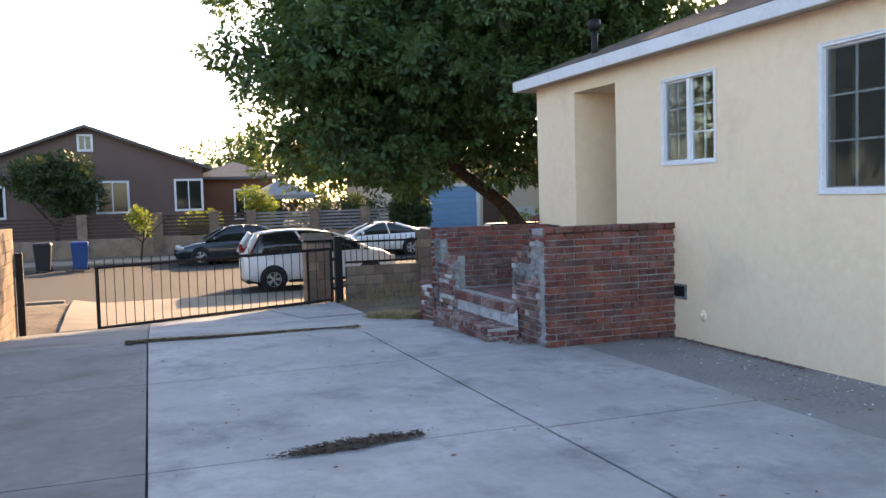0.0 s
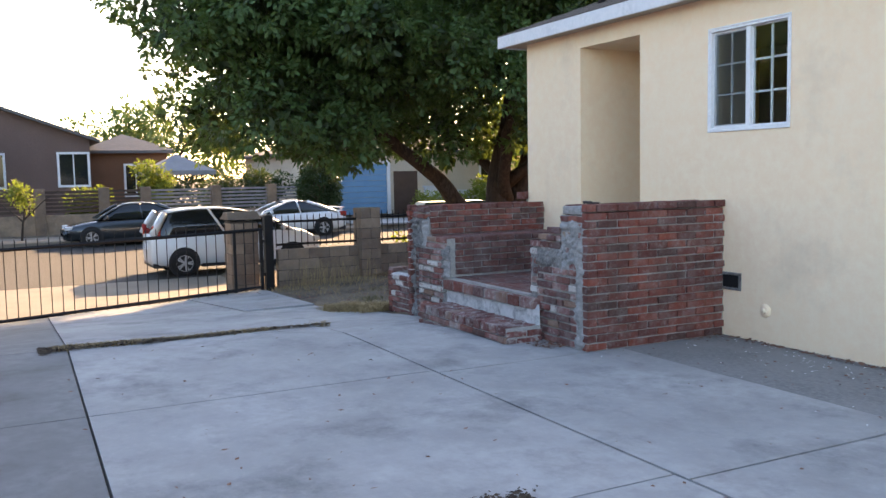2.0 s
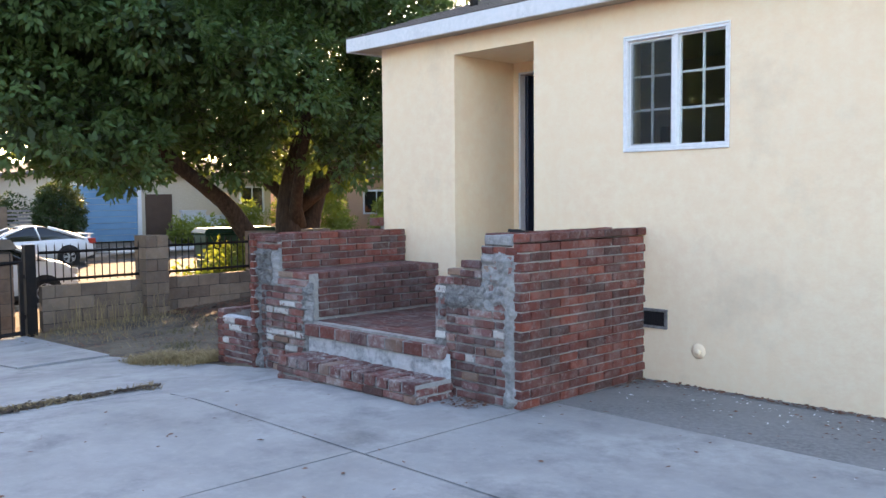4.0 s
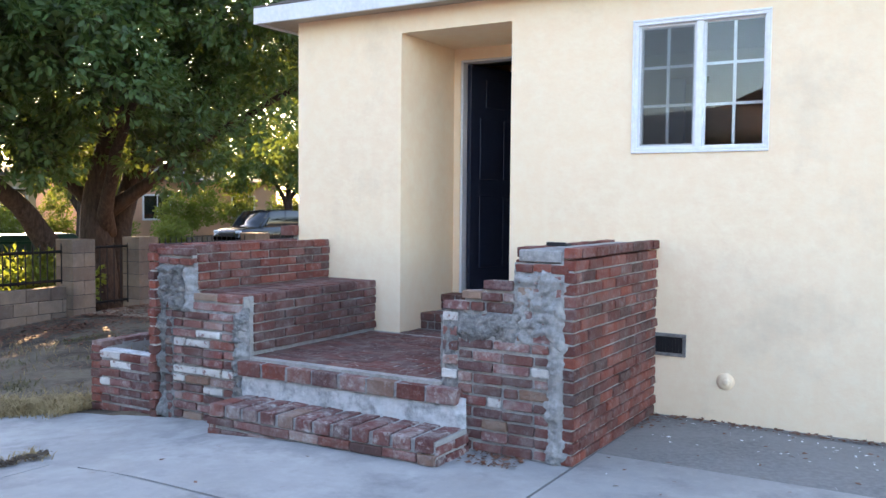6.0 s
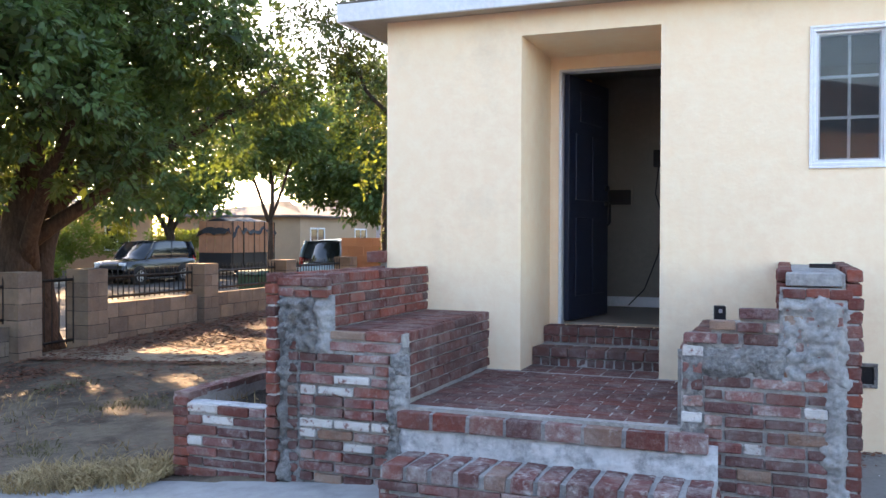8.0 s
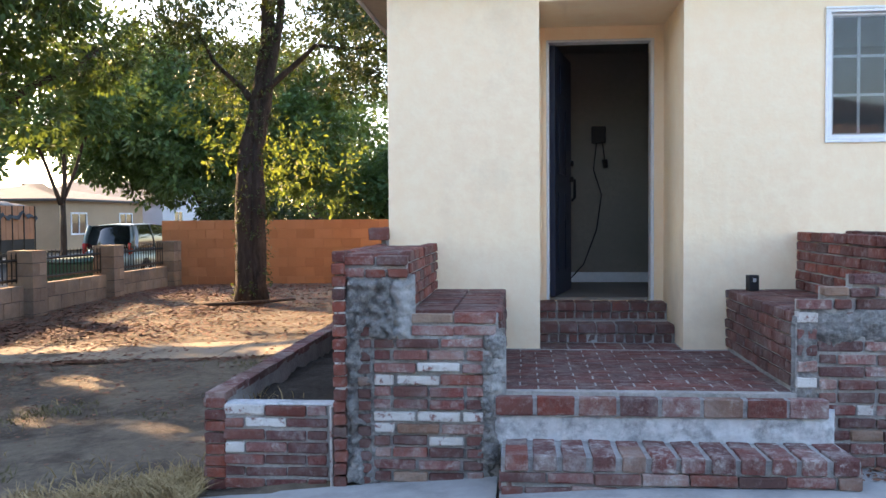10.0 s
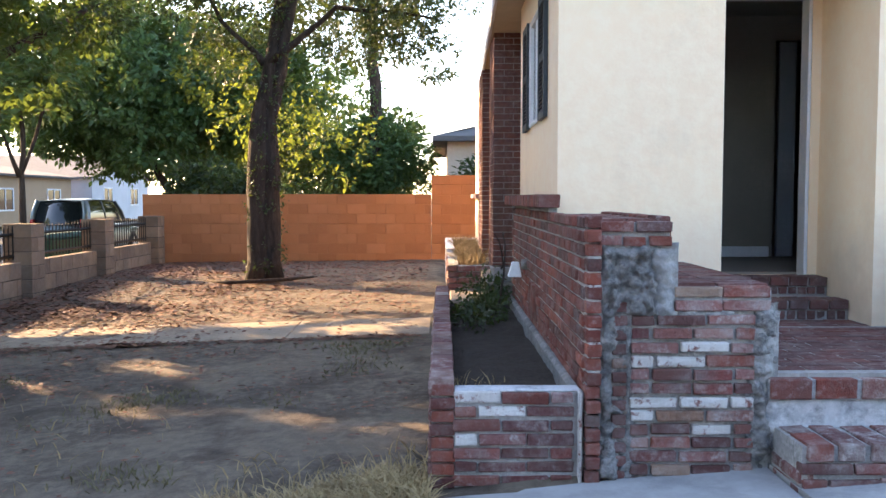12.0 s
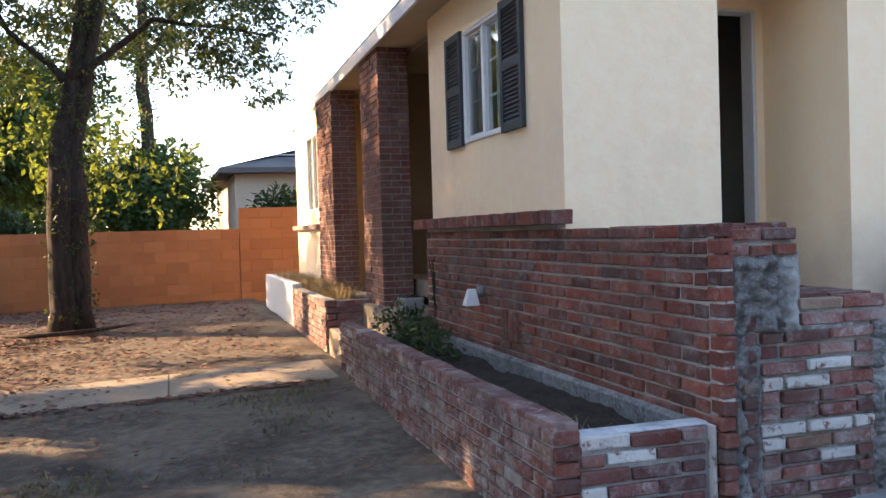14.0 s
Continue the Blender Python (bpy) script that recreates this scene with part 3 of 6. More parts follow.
def entry_door():
    d = thing("door_1", 1.17, 0.92, 0.67, 78, "navy blue steel entrance door standing open", "door", kind="structure")
    boxes("leaf", [(0.0, -0.045, 0.005, 0.82, 0.0, 2.02)], M["navy"], d, 0.004)
    boxes("moulding", [(x0, -0.056, z0, x1, -0.0455, z1) for x0, x1, z0, z1 in
                       ((0.12, 0.38, 0.2, 0.85), (0.46, 0.72, 0.2, 0.85), (0.12, 0.38, 1.0, 1.55), (0.46, 0.72, 1.0, 1.55), (0.2, 0.64, 1.65, 1.9))], M["navy"], d, 0.006)
    bm = bmesh.new()
    for z in (0.98, 1.12):
        add_tube(bm, [(0.76, 0.0, z), (0.76, -0.075, z)], [0.028, 0.024], 10)
    add_tube(bm, [(0.76, -0.085, 0.98), (0.76, -0.085, 0.82), (0.76, -0.06, 0.79)], [0.012, 0.014, 0.012], 8)
    finish("handle", bm, M["iron"], d, True)
    fr = boxes("door_frame", [(1.142, 0.85, 0.64, 1.165, 0.985, 2.70), (1.96, 0.85, 0.64, 1.985, 0.985, 2.70), (1.142, 0.85, 2.70, 1.985, 0.985, 2.718)], M["white_paint"], None, 0.004)
    boxes("casing", [(1.115, 0.846, 0.64, 1.1415, 0.985, 2.74), (1.9855, 0.846, 0.64, 2.01, 0.985, 2.74), (1.1415, 0.846, 2.7185, 1.9855, 0.985, 2.74)], M["stucco"], fr)
    tagged(fr, "pale painted frame of the entrance door", "door frame", kind="structure")


entry_door()

# ---------- bricks ----------
BRICKS = {}


def brick_mesh(l, h, d, mat, k):
    """One worn brick; shared by all bricks of that size."""
    key = (round(l, 3), round(h, 3), round(d, 3), mat.name, k)
    if key not in BRICKS:
        rnd = random.Random(str(key))
        bm = bmesh.new()
        add_box(bm, -l / 2, -d / 2, -h / 2, l / 2, d / 2, h / 2)
        bmesh.ops.bevel(bm, geom=list(bm.edges), offset=min(0.005, h * 0.12), segments=1, affect="EDGES")
        for v in bm.verts:
            v.co += Vector([rnd.uniform(-0.0028, 0.0028) for _ in range(3)])
        me = bpy.data.meshes.new("brick")
        bm.to_mesh(me)
        bm.free()
        me.materials.append(mat)
        BRICKS[key] = me
    return BRICKS[key]


def lay_brick(parent, mat, p, yaw, l, h, d, rnd, name="brick", tilt=0.8):
    ob = new(name, brick_mesh(l, h, d, mat, rnd.randint(0, 3)))
    ob.matrix_basis = pose(p[0] + rnd.uniform(-0.003, 0.003), p[1] + rnd.uniform(-0.003, 0.003), p[2], rnd.uniform(-tilt, tilt), 0, yaw + rnd.uniform(-tilt, tilt) * 0.9)
    ob.parent = parent
    return ob


def brick_face(parent, mat, origin, yaw, out, width, z0, courses, seed, length=0.203, pitch=0.0675, depth=0.07, skip=None, name="brick", joint=0.0105):
    """Running-bond facing: origin at the low start, yaw along the face, out the outward direction."""
    rnd = random.Random(seed)
    u = Vector((math.cos(radians(yaw)), math.sin(radians(yaw)), 0))
    n = Vector((*out, 0))
    step = length + 0.011
    for c in range(courses):
        s = -step / 2 if c % 2 else 0.0
        z = z0 + c * pitch + pitch / 2
        while s < width - 0.02:
            a, b = max(0.0, s), min(width, s + length)
            s += step
            if b - a < 0.04:
                continue
            mid = (a + b) / 2
            if skip and skip(mid, z):
                continue
            lay_brick(parent, mat, Vector(origin) + u * mid + n * (rnd.uniform(-0.003, 0.006) - depth / 2 + 0.010) + Vector((0, 0, z)), yaw, b - a - (joint - 0.0105), pitch - joint, depth, rnd, name)


KINDS = {"r": "brick_old", "d": "brick_dark", "p": "brick_pink", "w": "brick_white", "b": "brick_tan", "e": "brick_red"}


def brick_courses(parent, courses, x0, x1, y, z_top, pitch, seed, joint=0.017):
    """South-facing courses from the top down, a letter for each brick: its kind, a capital for a whole one, small for a half."""
    rnd = random.Random(seed)
    for c, text in enumerate(courses):
        z = z_top - (c + 0.5) * pitch
        units = [0.2 if ch.isupper() else 0.098 for ch in text]
        fit = (x1 - x0 - joint * (len(text) - 1)) / sum(units)
        s = x0
        for ch, q in zip(text, units):
            ln = round(q * fit * 50) / 50 + 0.004
            h = pitch - joint + rnd.choice((-0.004, 0.0, 0.003))
            lay_brick(parent, M[KINDS[ch.lower()]], (s + q * fit / 2, y + 0.025 - rnd.uniform(-0.004, 0.007), z + rnd.uniform(-0.003, 0.003)), 0, ln, h, 0.07, rnd, tilt=1.1)
            s += q * fit + joint


def lumpy_patch(name, x0, x1, z0, z1, y, parent, mat, seed, thick=0.02, rough=1.0):
    """Cement smeared over a south face: an uneven lumpy skin with a ragged edge."""
    bm = bmesh.new()
    nx, nz = max(3, int((x1 - x0 + 0.06) / 0.010)), max(3, int((z1 - z0 + 0.06) / 0.010))
    grid = {}
    for j in range(nz + 1):
        for i in range(nx + 1):
            p = Vector((x0 - 0.03 + (x1 - x0 + 0.06) * i / nx, seed, z0 - 0.03 + (z1 - z0 + 0.06) * j / nz))
            edge = min(1.0, min(i, nx - i, j, nz - j) / 6.0)
            h = thick * (edge * 1.7 - 0.9 + rough * (1.1 * noise.noise(p * 8) + 0.8 * noise.noise(p * 21) + 0.45 * noise.noise(p * 48)))
            grid[i, j] = bm.verts.new((p.x, y - max(-0.022, min(thick * 1.5, h)), p.z))
    for j in range(nz):
        for i in range(nx):
            bm.faces.new((grid[i, j], grid[i + 1, j], grid[i + 1, j + 1], grid[i, j + 1]))
    return finish(name, bm, mat, parent, True)


porch = thing("porch", 0, 0, 0, 0, "worn red brick entrance porch with stepped side walls", "porch", kind="structure")
FZ = 0.39
left = boxes("left_parapet", [(-0.055, -1.545, -0.4, 0.331, 0.0, 1.108), (0.331, -1.545, -0.4, 0.816, 0.0, 0.80)], M["mortar"], porch)
brick_courses(left, ("BR", "PP"), 0.36, 0.80, -1.557, 0.815, 0.068, 2)
brick_courses(left, ("dDP", "rRPr", "PWp", "wWR", "pDRp", "pRRd", "WWw", "wBP", "dDWd", "pRDr", "RPd", "dBDp", "DRd"), 0.15, 0.735, -1.557, 0.679, 0.0655, 3)
brick_courses(left, ("ED", "pee"), 0.0, 0.33, -1.557, 1.122, 0.066, 12)
for k in range(-2, 11):
    lay_brick(left, M["brick_dark" if k % 3 else "brick_old"], (0.098, -1.527, k * 0.0675 + 0.034), 0, 0.07, 0.05, 0.07, random.Random(k + 40), tilt=2.5)
for k in range(2):
    lay_brick(left, M["brick_dark"], (0.195, -1.535, 0.72 + k * 0.0675), 0, 0.08, 0.052, 0.07, random.Random(k + 70), tilt=2.5)
for k in range(-2, 17):
    lay_brick(left, M["brick_red"], (-0.032, -1.545 - 0.012 * (k % 2), k * 0.0675 + 0.034), 90, 0.095, 0.057, 0.068, random.Random(k))
    if 5 < k < 16 and k % 5:
        lay_brick(left, M["brick_white"], (-0.030, -1.552, k * 0.0675), 0, 0.055, 0.011, 0.075, random.Random(k + 20), "joint_paint")
brick_face(left, M["brick_red"], (0.335, -1.50, 0), 90, (1, 0), 1.5, 0.815, 5, 3, pitch=0.0655)
brick_face(left, M["brick_dark"], (0.82, -1.45, 0), 90, (1, 0), 1.45, FZ + 0.02, 6, 4, pitch=0.0675)
lumpy_patch("cement_smear", 0.0, 0.26, 0.68, 0.985, -1.553, left, M["patch"], 3, 0.04, 1.5)
lumpy_patch("cement_smear", -0.005, 0.075, -0.12, 0.72, -1.552, left, M["patch"], 4, 0.034, 1.4)
lumpy_patch("cement_smear", 0.115, 0.165, -0.12, 0.62, -1.552, left, M["patch"], 14, 0.02)
lumpy_patch("cement_smear", 0.725, 0.825, -0.05, 0.70, -1.55, left, M["patch"], 5, 0.034, 1.4)
lumpy_patch("cement_smear", 0.75, 0.83, 0.24, 0.66, -1.555, left, M["smear_blue"], 15, 0.024)
lumpy_patch("cement_smear", 0.255, 0.345, 0.68, 0.985, -1.556, left, M["smear_blue"], 6, 0.024)
lumpy_patch("cement_smear", 0.30, 0.62, 0.655, 0.695, -1.552, left, M["smear_blue"], 16, 0.018)
right = boxes("right_parapet", [(2.834, -1.497, -0.05, 3.191, 0.0, 1.12), (2.364, -1.497, -0.05, 2.834, 0.0, 0.79), (2.39, -1.49, 0.79, 2.834, -1.39, 0.872), (2.51, -1.49, 0.872, 2.834, -1.39, 0.94), (2.65, -1.49, 0.94, 2.834, -1.39, 1.005)], M["mortar"], porch)
brick_face(right, M["brick_red"], (3.195, -1.505, 0), 90, (1, 0), 1.505, 0, 18, 7)
brick_courses(right, ("R",), 2.64, 2.83, -1.50, 1.018, 0.067, 81)
brick_courses(right, ("BDp",), 2.50, 2.83, -1.50, 0.951, 0.066, 82)
brick_courses(right, ("PdE",), 2.375, 2.83, -1.50, 0.885, 0.066, 83)
brick_courses(right, ("RPr", "dPDd", "RPw", "pRDp", "rDdB", "RwPd", "dRDp", "RBDd", "DPRd", "dRDp"), 2.48, 3.055, -1.50, 0.668, 0.0665, 84)
brick_courses(right, ("Pp", "bP", "Pw", "pP", "Pp", "bP"), 2.86, 3.12, -1.497, 1.057, 0.066, 85)
brick_courses(right, ("eee",), 2.85, 3.16, -1.50, 1.125, 0.066, 9)
for k, kind in enumerate(("brick_white", "brick_pink", "brick_old", "brick_pink", "brick_white")):
    lay_brick(right, M[kind], (2.42, -1.478, 0.785 - k * 0.085), 0, 0.10, 0.055, 0.07, random.Random(k + 90), tilt=2.0)
boxes("cap_block", [(2.86, -1.50, 1.127, 3.115, -0.9, 1.195)], M["smear_blue"], right, 0.006)
brick_face(right, M["brick_dark"], (2.36, -1.45, 0), 90, (-1, 0), 1.45, FZ + 0.02, 6, 10)
brick_face(right, M["brick_red"], (2.83, -1.45, 0), 90, (-1, 0), 1.45, 0.81, 6, 11, pitch=0.0665)
lumpy_patch("cement_smear", 2.86, 3.14, 0.64, 1.055, -1.505, right, M["smear_blue"], 8, 0.022, 1.7)
lumpy_patch("cement_smear", 3.05, 3.145, -0.02, 0.72, -1.505, right, M["smear_blue"], 9, 0.022, 1.1)
lumpy_patch("cement_smear", 2.375, 2.47, 0.30, 0.76, -1.502, right, M["patch"], 10, 0.014)
lumpy_patch("cement_smear", 2.45, 2.87, 0.665, 0.815, -1.503, right, M["patch"], 11, 0.02, 1.2)
deck = boxes("deck", [(0.817, -1.53, -0.05, 2.363, 0.0, FZ - 0.0012), (1.07, 0.0, -0.05, 2.06, 0.86, FZ - 0.0012), (0.838, -1.885, -0.2, 2.552, -1.531, 0.134),
                      (1.075, 0.32, 0.3, 2.055, 0.86, 0.515), (1.075, 0.66, 0.3, 2.055, 0.855, 0.645)], M["mortar"], porch)
rnd = random.Random(21)
for j in range(3):
    for i in range(5):
        lay_brick(deck, M["brick_dark"], (1.17 + i * 0.196, 0.03 + j * 0.1, FZ - 0.022), 0, 0.189, 0.05, 0.094, rnd, "paver", 0.1)
for j in range(14):
    y = -1.42 + j * 0.1
    s = 0.83 - (0.1 if j % 2 else 0.0)
    while s < 2.34:
        a, b = max(0.825, s), min(2.355, s + 0.198)
        s += 0.208
        if b - a > 0.04:
            lay_brick(deck, M["brick_dark"], ((a + b) / 2, y, FZ - 0.022), 0, b - a + 0.003, 0.05, 0.094, rnd, "paver", 0.1)
for i in range(8):
    lay_brick(deck, M[("brick_dark", "brick_red", "brick_pink", "brick_old", "brick_pink", "brick_old", "brick_red", "brick_pink")[i]], (0.905 + i * 0.215, -1.53, 0.322), 0, 0.196, 0.094, 0.13, rnd)
boxes("nose_mortar", [(0.802, -1.586, 0.272, 2.50, -1.47, 0.366)], M["smear_blue"], deck)
band = lumpy_patch("cement_band", 0.80, 2.52, 0.09, 0.285, -1.553, deck, M["band"], 12, 0.016, 0.5)
for i in range(12):
    lay_brick(deck, M["brick_step" if i % 4 else "brick_old"], (0.912 + i * 0.1425, -1.80, 0.108), 90, 0.21, 0.078, 0.112, rnd, tilt=1.5)
    lay_brick(deck, M["brick_step"], (0.912 + i * 0.1425, -1.625, 0.106), 90, 0.12, 0.074, 0.112, rnd, tilt=1.2)
brick_face(deck, M["brick_step"], (0.838, -1.885, 0), 90, (-1, 0), 0.34, -0.18, 3, 25, joint=0.016)
brick_courses(deck, ("DRDPRDRr", "dRPDRDDP", "RDDRPDRd"), 0.84, 2.55, -1.895, 0.068, 0.07, 22)
brick_face(deck, M["brick_step"], (2.552, -1.885, 0), 90, (1, 0), 0.37, -0.09, 3, 23, joint=0.016)
for i in range(7):
    lay_brick(deck, M["brick_dark"], (1.143 + i * 0.1405, 0.40, 0.492), 90, 0.2, 0.066, 0.128, rnd, tilt=0.4)
    lay_brick(deck, M["brick_dark"], (1.143 + i * 0.1405, 0.74, 0.620), 90, 0.2, 0.066, 0.128, rnd, tilt=0.4)
brick_face(deck, M["brick_dark"], (1.08, 0.325, 0), 0, (0, -1), 0.97, 0.385, 1, 24, length=0.058, pitch=0.07)
brick_face(deck, M["brick_dark"], (1.08, 0.655, 0), 0, (0, -1), 0.97, 0.525, 1, 26, length=0.058, pitch=0.06)
for sx, top, m, w in ((0.34, 0.803, "brick_dark", 0.47), (2.37, 0.80, "brick_dark", 0.46), (-0.045, 1.112, "brick_dark", 0.36)):
    host = left if sx < 1 else right
    for j in range(14):
        yy = -1.44 + j * 0.105
        lay_brick(host, M[m], (sx + w * 0.25, yy, top), 0, w * 0.48, 0.024, 0.094, rnd, "coping_brick", 0.3)
        lay_brick(host, M[m], (sx + w * 0.75, yy, top), 0, w * 0.48, 0.024, 0.094, rnd, "coping_brick", 0.3)
boxes("cap_mortar", [(2.84, -0.9, 1.12, 3.13, -0.002, 1.19), (3.116, -1.49, 1.12, 3.13, -0.9, 1.19)], M["mortar"], right)

# brick base and sill of the front wall
base = boxes("wall_base", [(-0.060, -1.55, -0.1, -0.0555, 2.70, 1.12), (-0.055, 0.001, -0.1, -0.001, 2.70, 1.16)], M["mortar"])
tagged(base, "red brick base of the front wall", "wall", kind="structure")
brick_face(base, M["brick_red"], (-0.062, -1.50, 0), 90, (-1, 0), 4.20, 0.262, 13, 31, depth=0.06, joint=0.0135)
ledge = boxes("footing", [(-0.115, -1.40, -0.1, -0.061, 2.7, 0.30)], M["patch"], None, 0.02)
tagged(ledge, "rough grey concrete footing in the planter", "footing", kind="structure")
sill = thing("window_sill", 0, 0, 0, 0, "projecting red brick sill course on the wall", "sill", kind="structure")
for i in range(37):
    lay_brick(sill, M["brick_red"], (-0.065, -0.05 + i * 0.0795, 1.205), 0, 0.14, 0.085, 0.071, rnd)

for i in range(5):
    lay_brick(base, M["brick_red"], (-0.068, 0.60 + i * 0.055, 0.50), 90, 0.042, 0.2, 0.06, rnd, "soldier_brick", 0.3)

# planter walls
planter = thing("planter", 0, 0, 0, 0, "low red brick planter along the house front", "planter", kind="structure")
pw = boxes("planter_wall", [(-0.797, -1.51, -0.4, -0.69, 3.0, 0.335), (-0.69, -1.521, -0.4, -0.06, -1.42, 0.29)], M["mortar"], planter)
brick_courses(pw, ("WEp", "rWR", "DRd", "wPR", "RDr", "dRD", "RRd"), -0.685, -0.12, -1.527, 0.303, 0.068, 41)
brick_face(pw, M["brick_lime"], (-0.80, -1.52, 0), 90, (-1, 0), 4.53, -0.179, 8, 42, pitch=0.0645, joint=0.013)
for i in range(21):
    lay_brick(pw, M["brick_grey"], (-0.745, -1.42 + i * 0.2135, 0.338), 90, 0.203, 0.05, 0.115, rnd, "coping_brick")
for k in range(8):
    lay_brick(pw, M["brick_red"], (-0.742, -1.50, -0.147 + k * 0.0645), 0, 0.105 if k % 2 else 0.12, 0.054, 0.07, rnd)
boxes("cap", [(-0.69, -1.515, 0.288, -0.08, -1.42, 0.308)], M["band"], pw, 0.008)
boxes("edge_strip", [(-0.095, -1.565, -0.15, -0.078, -1.50, 0.30)], M["brick_white"], pw, 0.004)
pw2 = boxes("planter_wall", [(-0.67, 4.46, -0.3, -0.55, 7.0, 0.44), (-0.67, 4.46, -0.3, -0.19, 4.57, 0.44)], M["mortar"], planter)
brick_face(pw2, M["brick_lime"], (-0.68, 4.45, 0), 90, (-1, 0), 2.55, -0.1, 8, 43)
brick_face(pw2, M["brick_old"], (-0.67, 4.45, 0), 0, (0, -1), 0.48, -0.1, 8, 44)
# Brick wall in full sun: the glare is painted as plain white.
boxes("planter_wall", [(-0.69, 7.02, -0.3, -0.56, 10.4, 0.5), (-0.56, 10.25, -0.3, -0.14, 10.4, 0.5)], M["white_paint"], planter, 0.01)
step_block = boxes("porch_step", [(-0.66, 3.35, -0.3, -0.30, 4.44, 0.16)], M["old_concrete"], None, 0.015)
tagged(step_block, "worn concrete step up to the front porch", "step", kind="structure")


def soil_bed(x0, x1, y0, y1, z, seed):
    bm = bmesh.new()
    nx, ny = int((x1 - x0) / 0.06) + 1, int((y1 - y0) / 0.06) + 1
    g = {}
    for j in range(ny + 1):
        for i in range(nx + 1):
            p = Vector((x0 + (x1 - x0) * i / nx, y0 + (y1 - y0) * j / ny, seed))
            g[i, j] = bm.verts.new((p.x, p.y, z + 0.05 * noise.noise(p * 2.5) + 0.025 * noise.noise(p * 9)))
    for j in range(ny):
        for i in range(nx):
            bm.faces.new((g[i, j], g[i + 1, j], g[i + 1, j + 1], g[i, j + 1]))
    return finish("soil", bm, M["soil"], planter, True)


soil_bed(-0.71, -0.05, -1.44, 2.72, 0.20, 1)
soil_bed(-0.57, -0.1, 4.5, 10.3, 0.38, 2)

# brick columns of the front porch
def column(x0, x1, y0, y1, label):
    c = boxes("porch_column", [(x0, y0, -0.1, x1, y1, EAVE)], M["mortar"])
    tagged(c, label, "column", "porch columns", "structure")
    bm = bmesh.new()
    rn = random.Random(int(y0 * 100))
    for k in range(44):
        z = 0.05 + k * 0.0675
        for face in range(4):
            a, b = ((x0, x1) if face % 2 == 0 else (y0, y1))
            s = a - (0.1 if (k + face) % 2 else 0.0)
            while s < b - 0.01:
                p, q = max(a, s), min(b, s + 0.2)
                s += 0.211
                if q - p < 0.03:
                    continue
                o = 0.008 + rn.uniform(-0.003, 0.003)
                if face == 0:
                    add_box(bm, p, y0 - o, z, q, y0 + 0.03, z + 0.057)
                elif face == 2:
                    add_box(bm, p, y1 - 0.03, z, q, y1 + o, z + 0.057)
                elif face == 1:
                    add_box(bm, x1 - 0.03, p, z, x1 + o, q, z + 0.057)
                else:
                    add_box(bm, x0 - o, p, z, x0 + 0.03, q, z + 0.057)
    tagged(finish("bricks", bm, M["brick_column"], c), kind="stuff")


column(-0.18, 0.12, 3.87, 4.72, "dark red brick column of the front porch")
column(-0.18, 0.12, 6.52, 7.70, "sun-dappled brick pier beside the bay wall")
pfl = boxes("porch_floor", [(-0.30, 2.72, -0.2, 0.9, 7.2, 0.40)], M["old_concrete"], None, 0.01)
tagged(pfl, "grey concrete floor of the front porch", "floor", kind="structure")


# ---------- block walls and iron fences ----------
def block_run(name, axis, fixed, a, b, z0, z1, thick, mat, joint, label, seed, bl=0.4, bh=0.2, zfun=None):
    """A wall of concrete blocks along x or y, each block a piece."""
    n = int(round((z1 - z0) / bh))
    bh = (z1 - z0) / n
    core = (a, fixed + 0.012, z0, b, fixed + thick - 0.012, z1 - 0.012) if axis == "x" else (fixed + 0.012, a, z0, fixed + thick - 0.012, b, z1 - 0.012)
    w = boxes(name, [core], joint)
    tagged(w, label, "wall", kind="structure")
    rn = random.Random(seed)
    for k in range(n):
        s = a - (bl / 2 if k % 2 else 0.0)
        while s < b - 0.02:
            p, q = max(a, s), min(b, s + bl - 0.008)
            s += bl
            if q - p < 0.05:
                continue
            mid, z = (p + q) / 2, z0 + (k + 0.5) * bh
            pos = (mid, fixed + thick / 2, z) if axis == "x" else (fixed + thick / 2, mid, z)
            ob = new("block", brick_mesh(q - p - 0.003, bh - 0.011, thick, mat, 0))
            ob.matrix_basis = pose(*pos, 0, 0, 0 if axis == "x" else 90)
            ob.parent = w
    return w


FX = -6.76
block_run("wall_north", "x", 12.3, -6.9, -0.97, -0.12, 1.31, 0.19, M["block_orange"], M["orange_joint"], "orange painted concrete block boundary wall", 51)
block_run("wall_north_high", "x", 12.3, -0.96, 0.64, -0.12, 1.70, 0.19, M["block_orange"], M["orange_joint"], "taller orange block wall beside the house", 52)
low1 = block_run("fence_wall", "y", FX + 0.03, -1.2, 2.46, -0.62, 0.16, 0.15, M["block_tan"], M["block_joint"], "low tan concrete block fence wall", 53)
low2 = block_run("fence_wall", "y", FX + 0.03, 4.09, 12.3, -0.36, 0.34, 0.15, M["block_tan"], M["block_joint"], "low tan concrete block fence wall", 54)
block_run("wall_drive_side", "x", -7.55, -6.3, 15.5, -0.75, 1.20, 0.19, M["block_tan"], M["block_joint"], "grey block wall beside the driveway", 55)


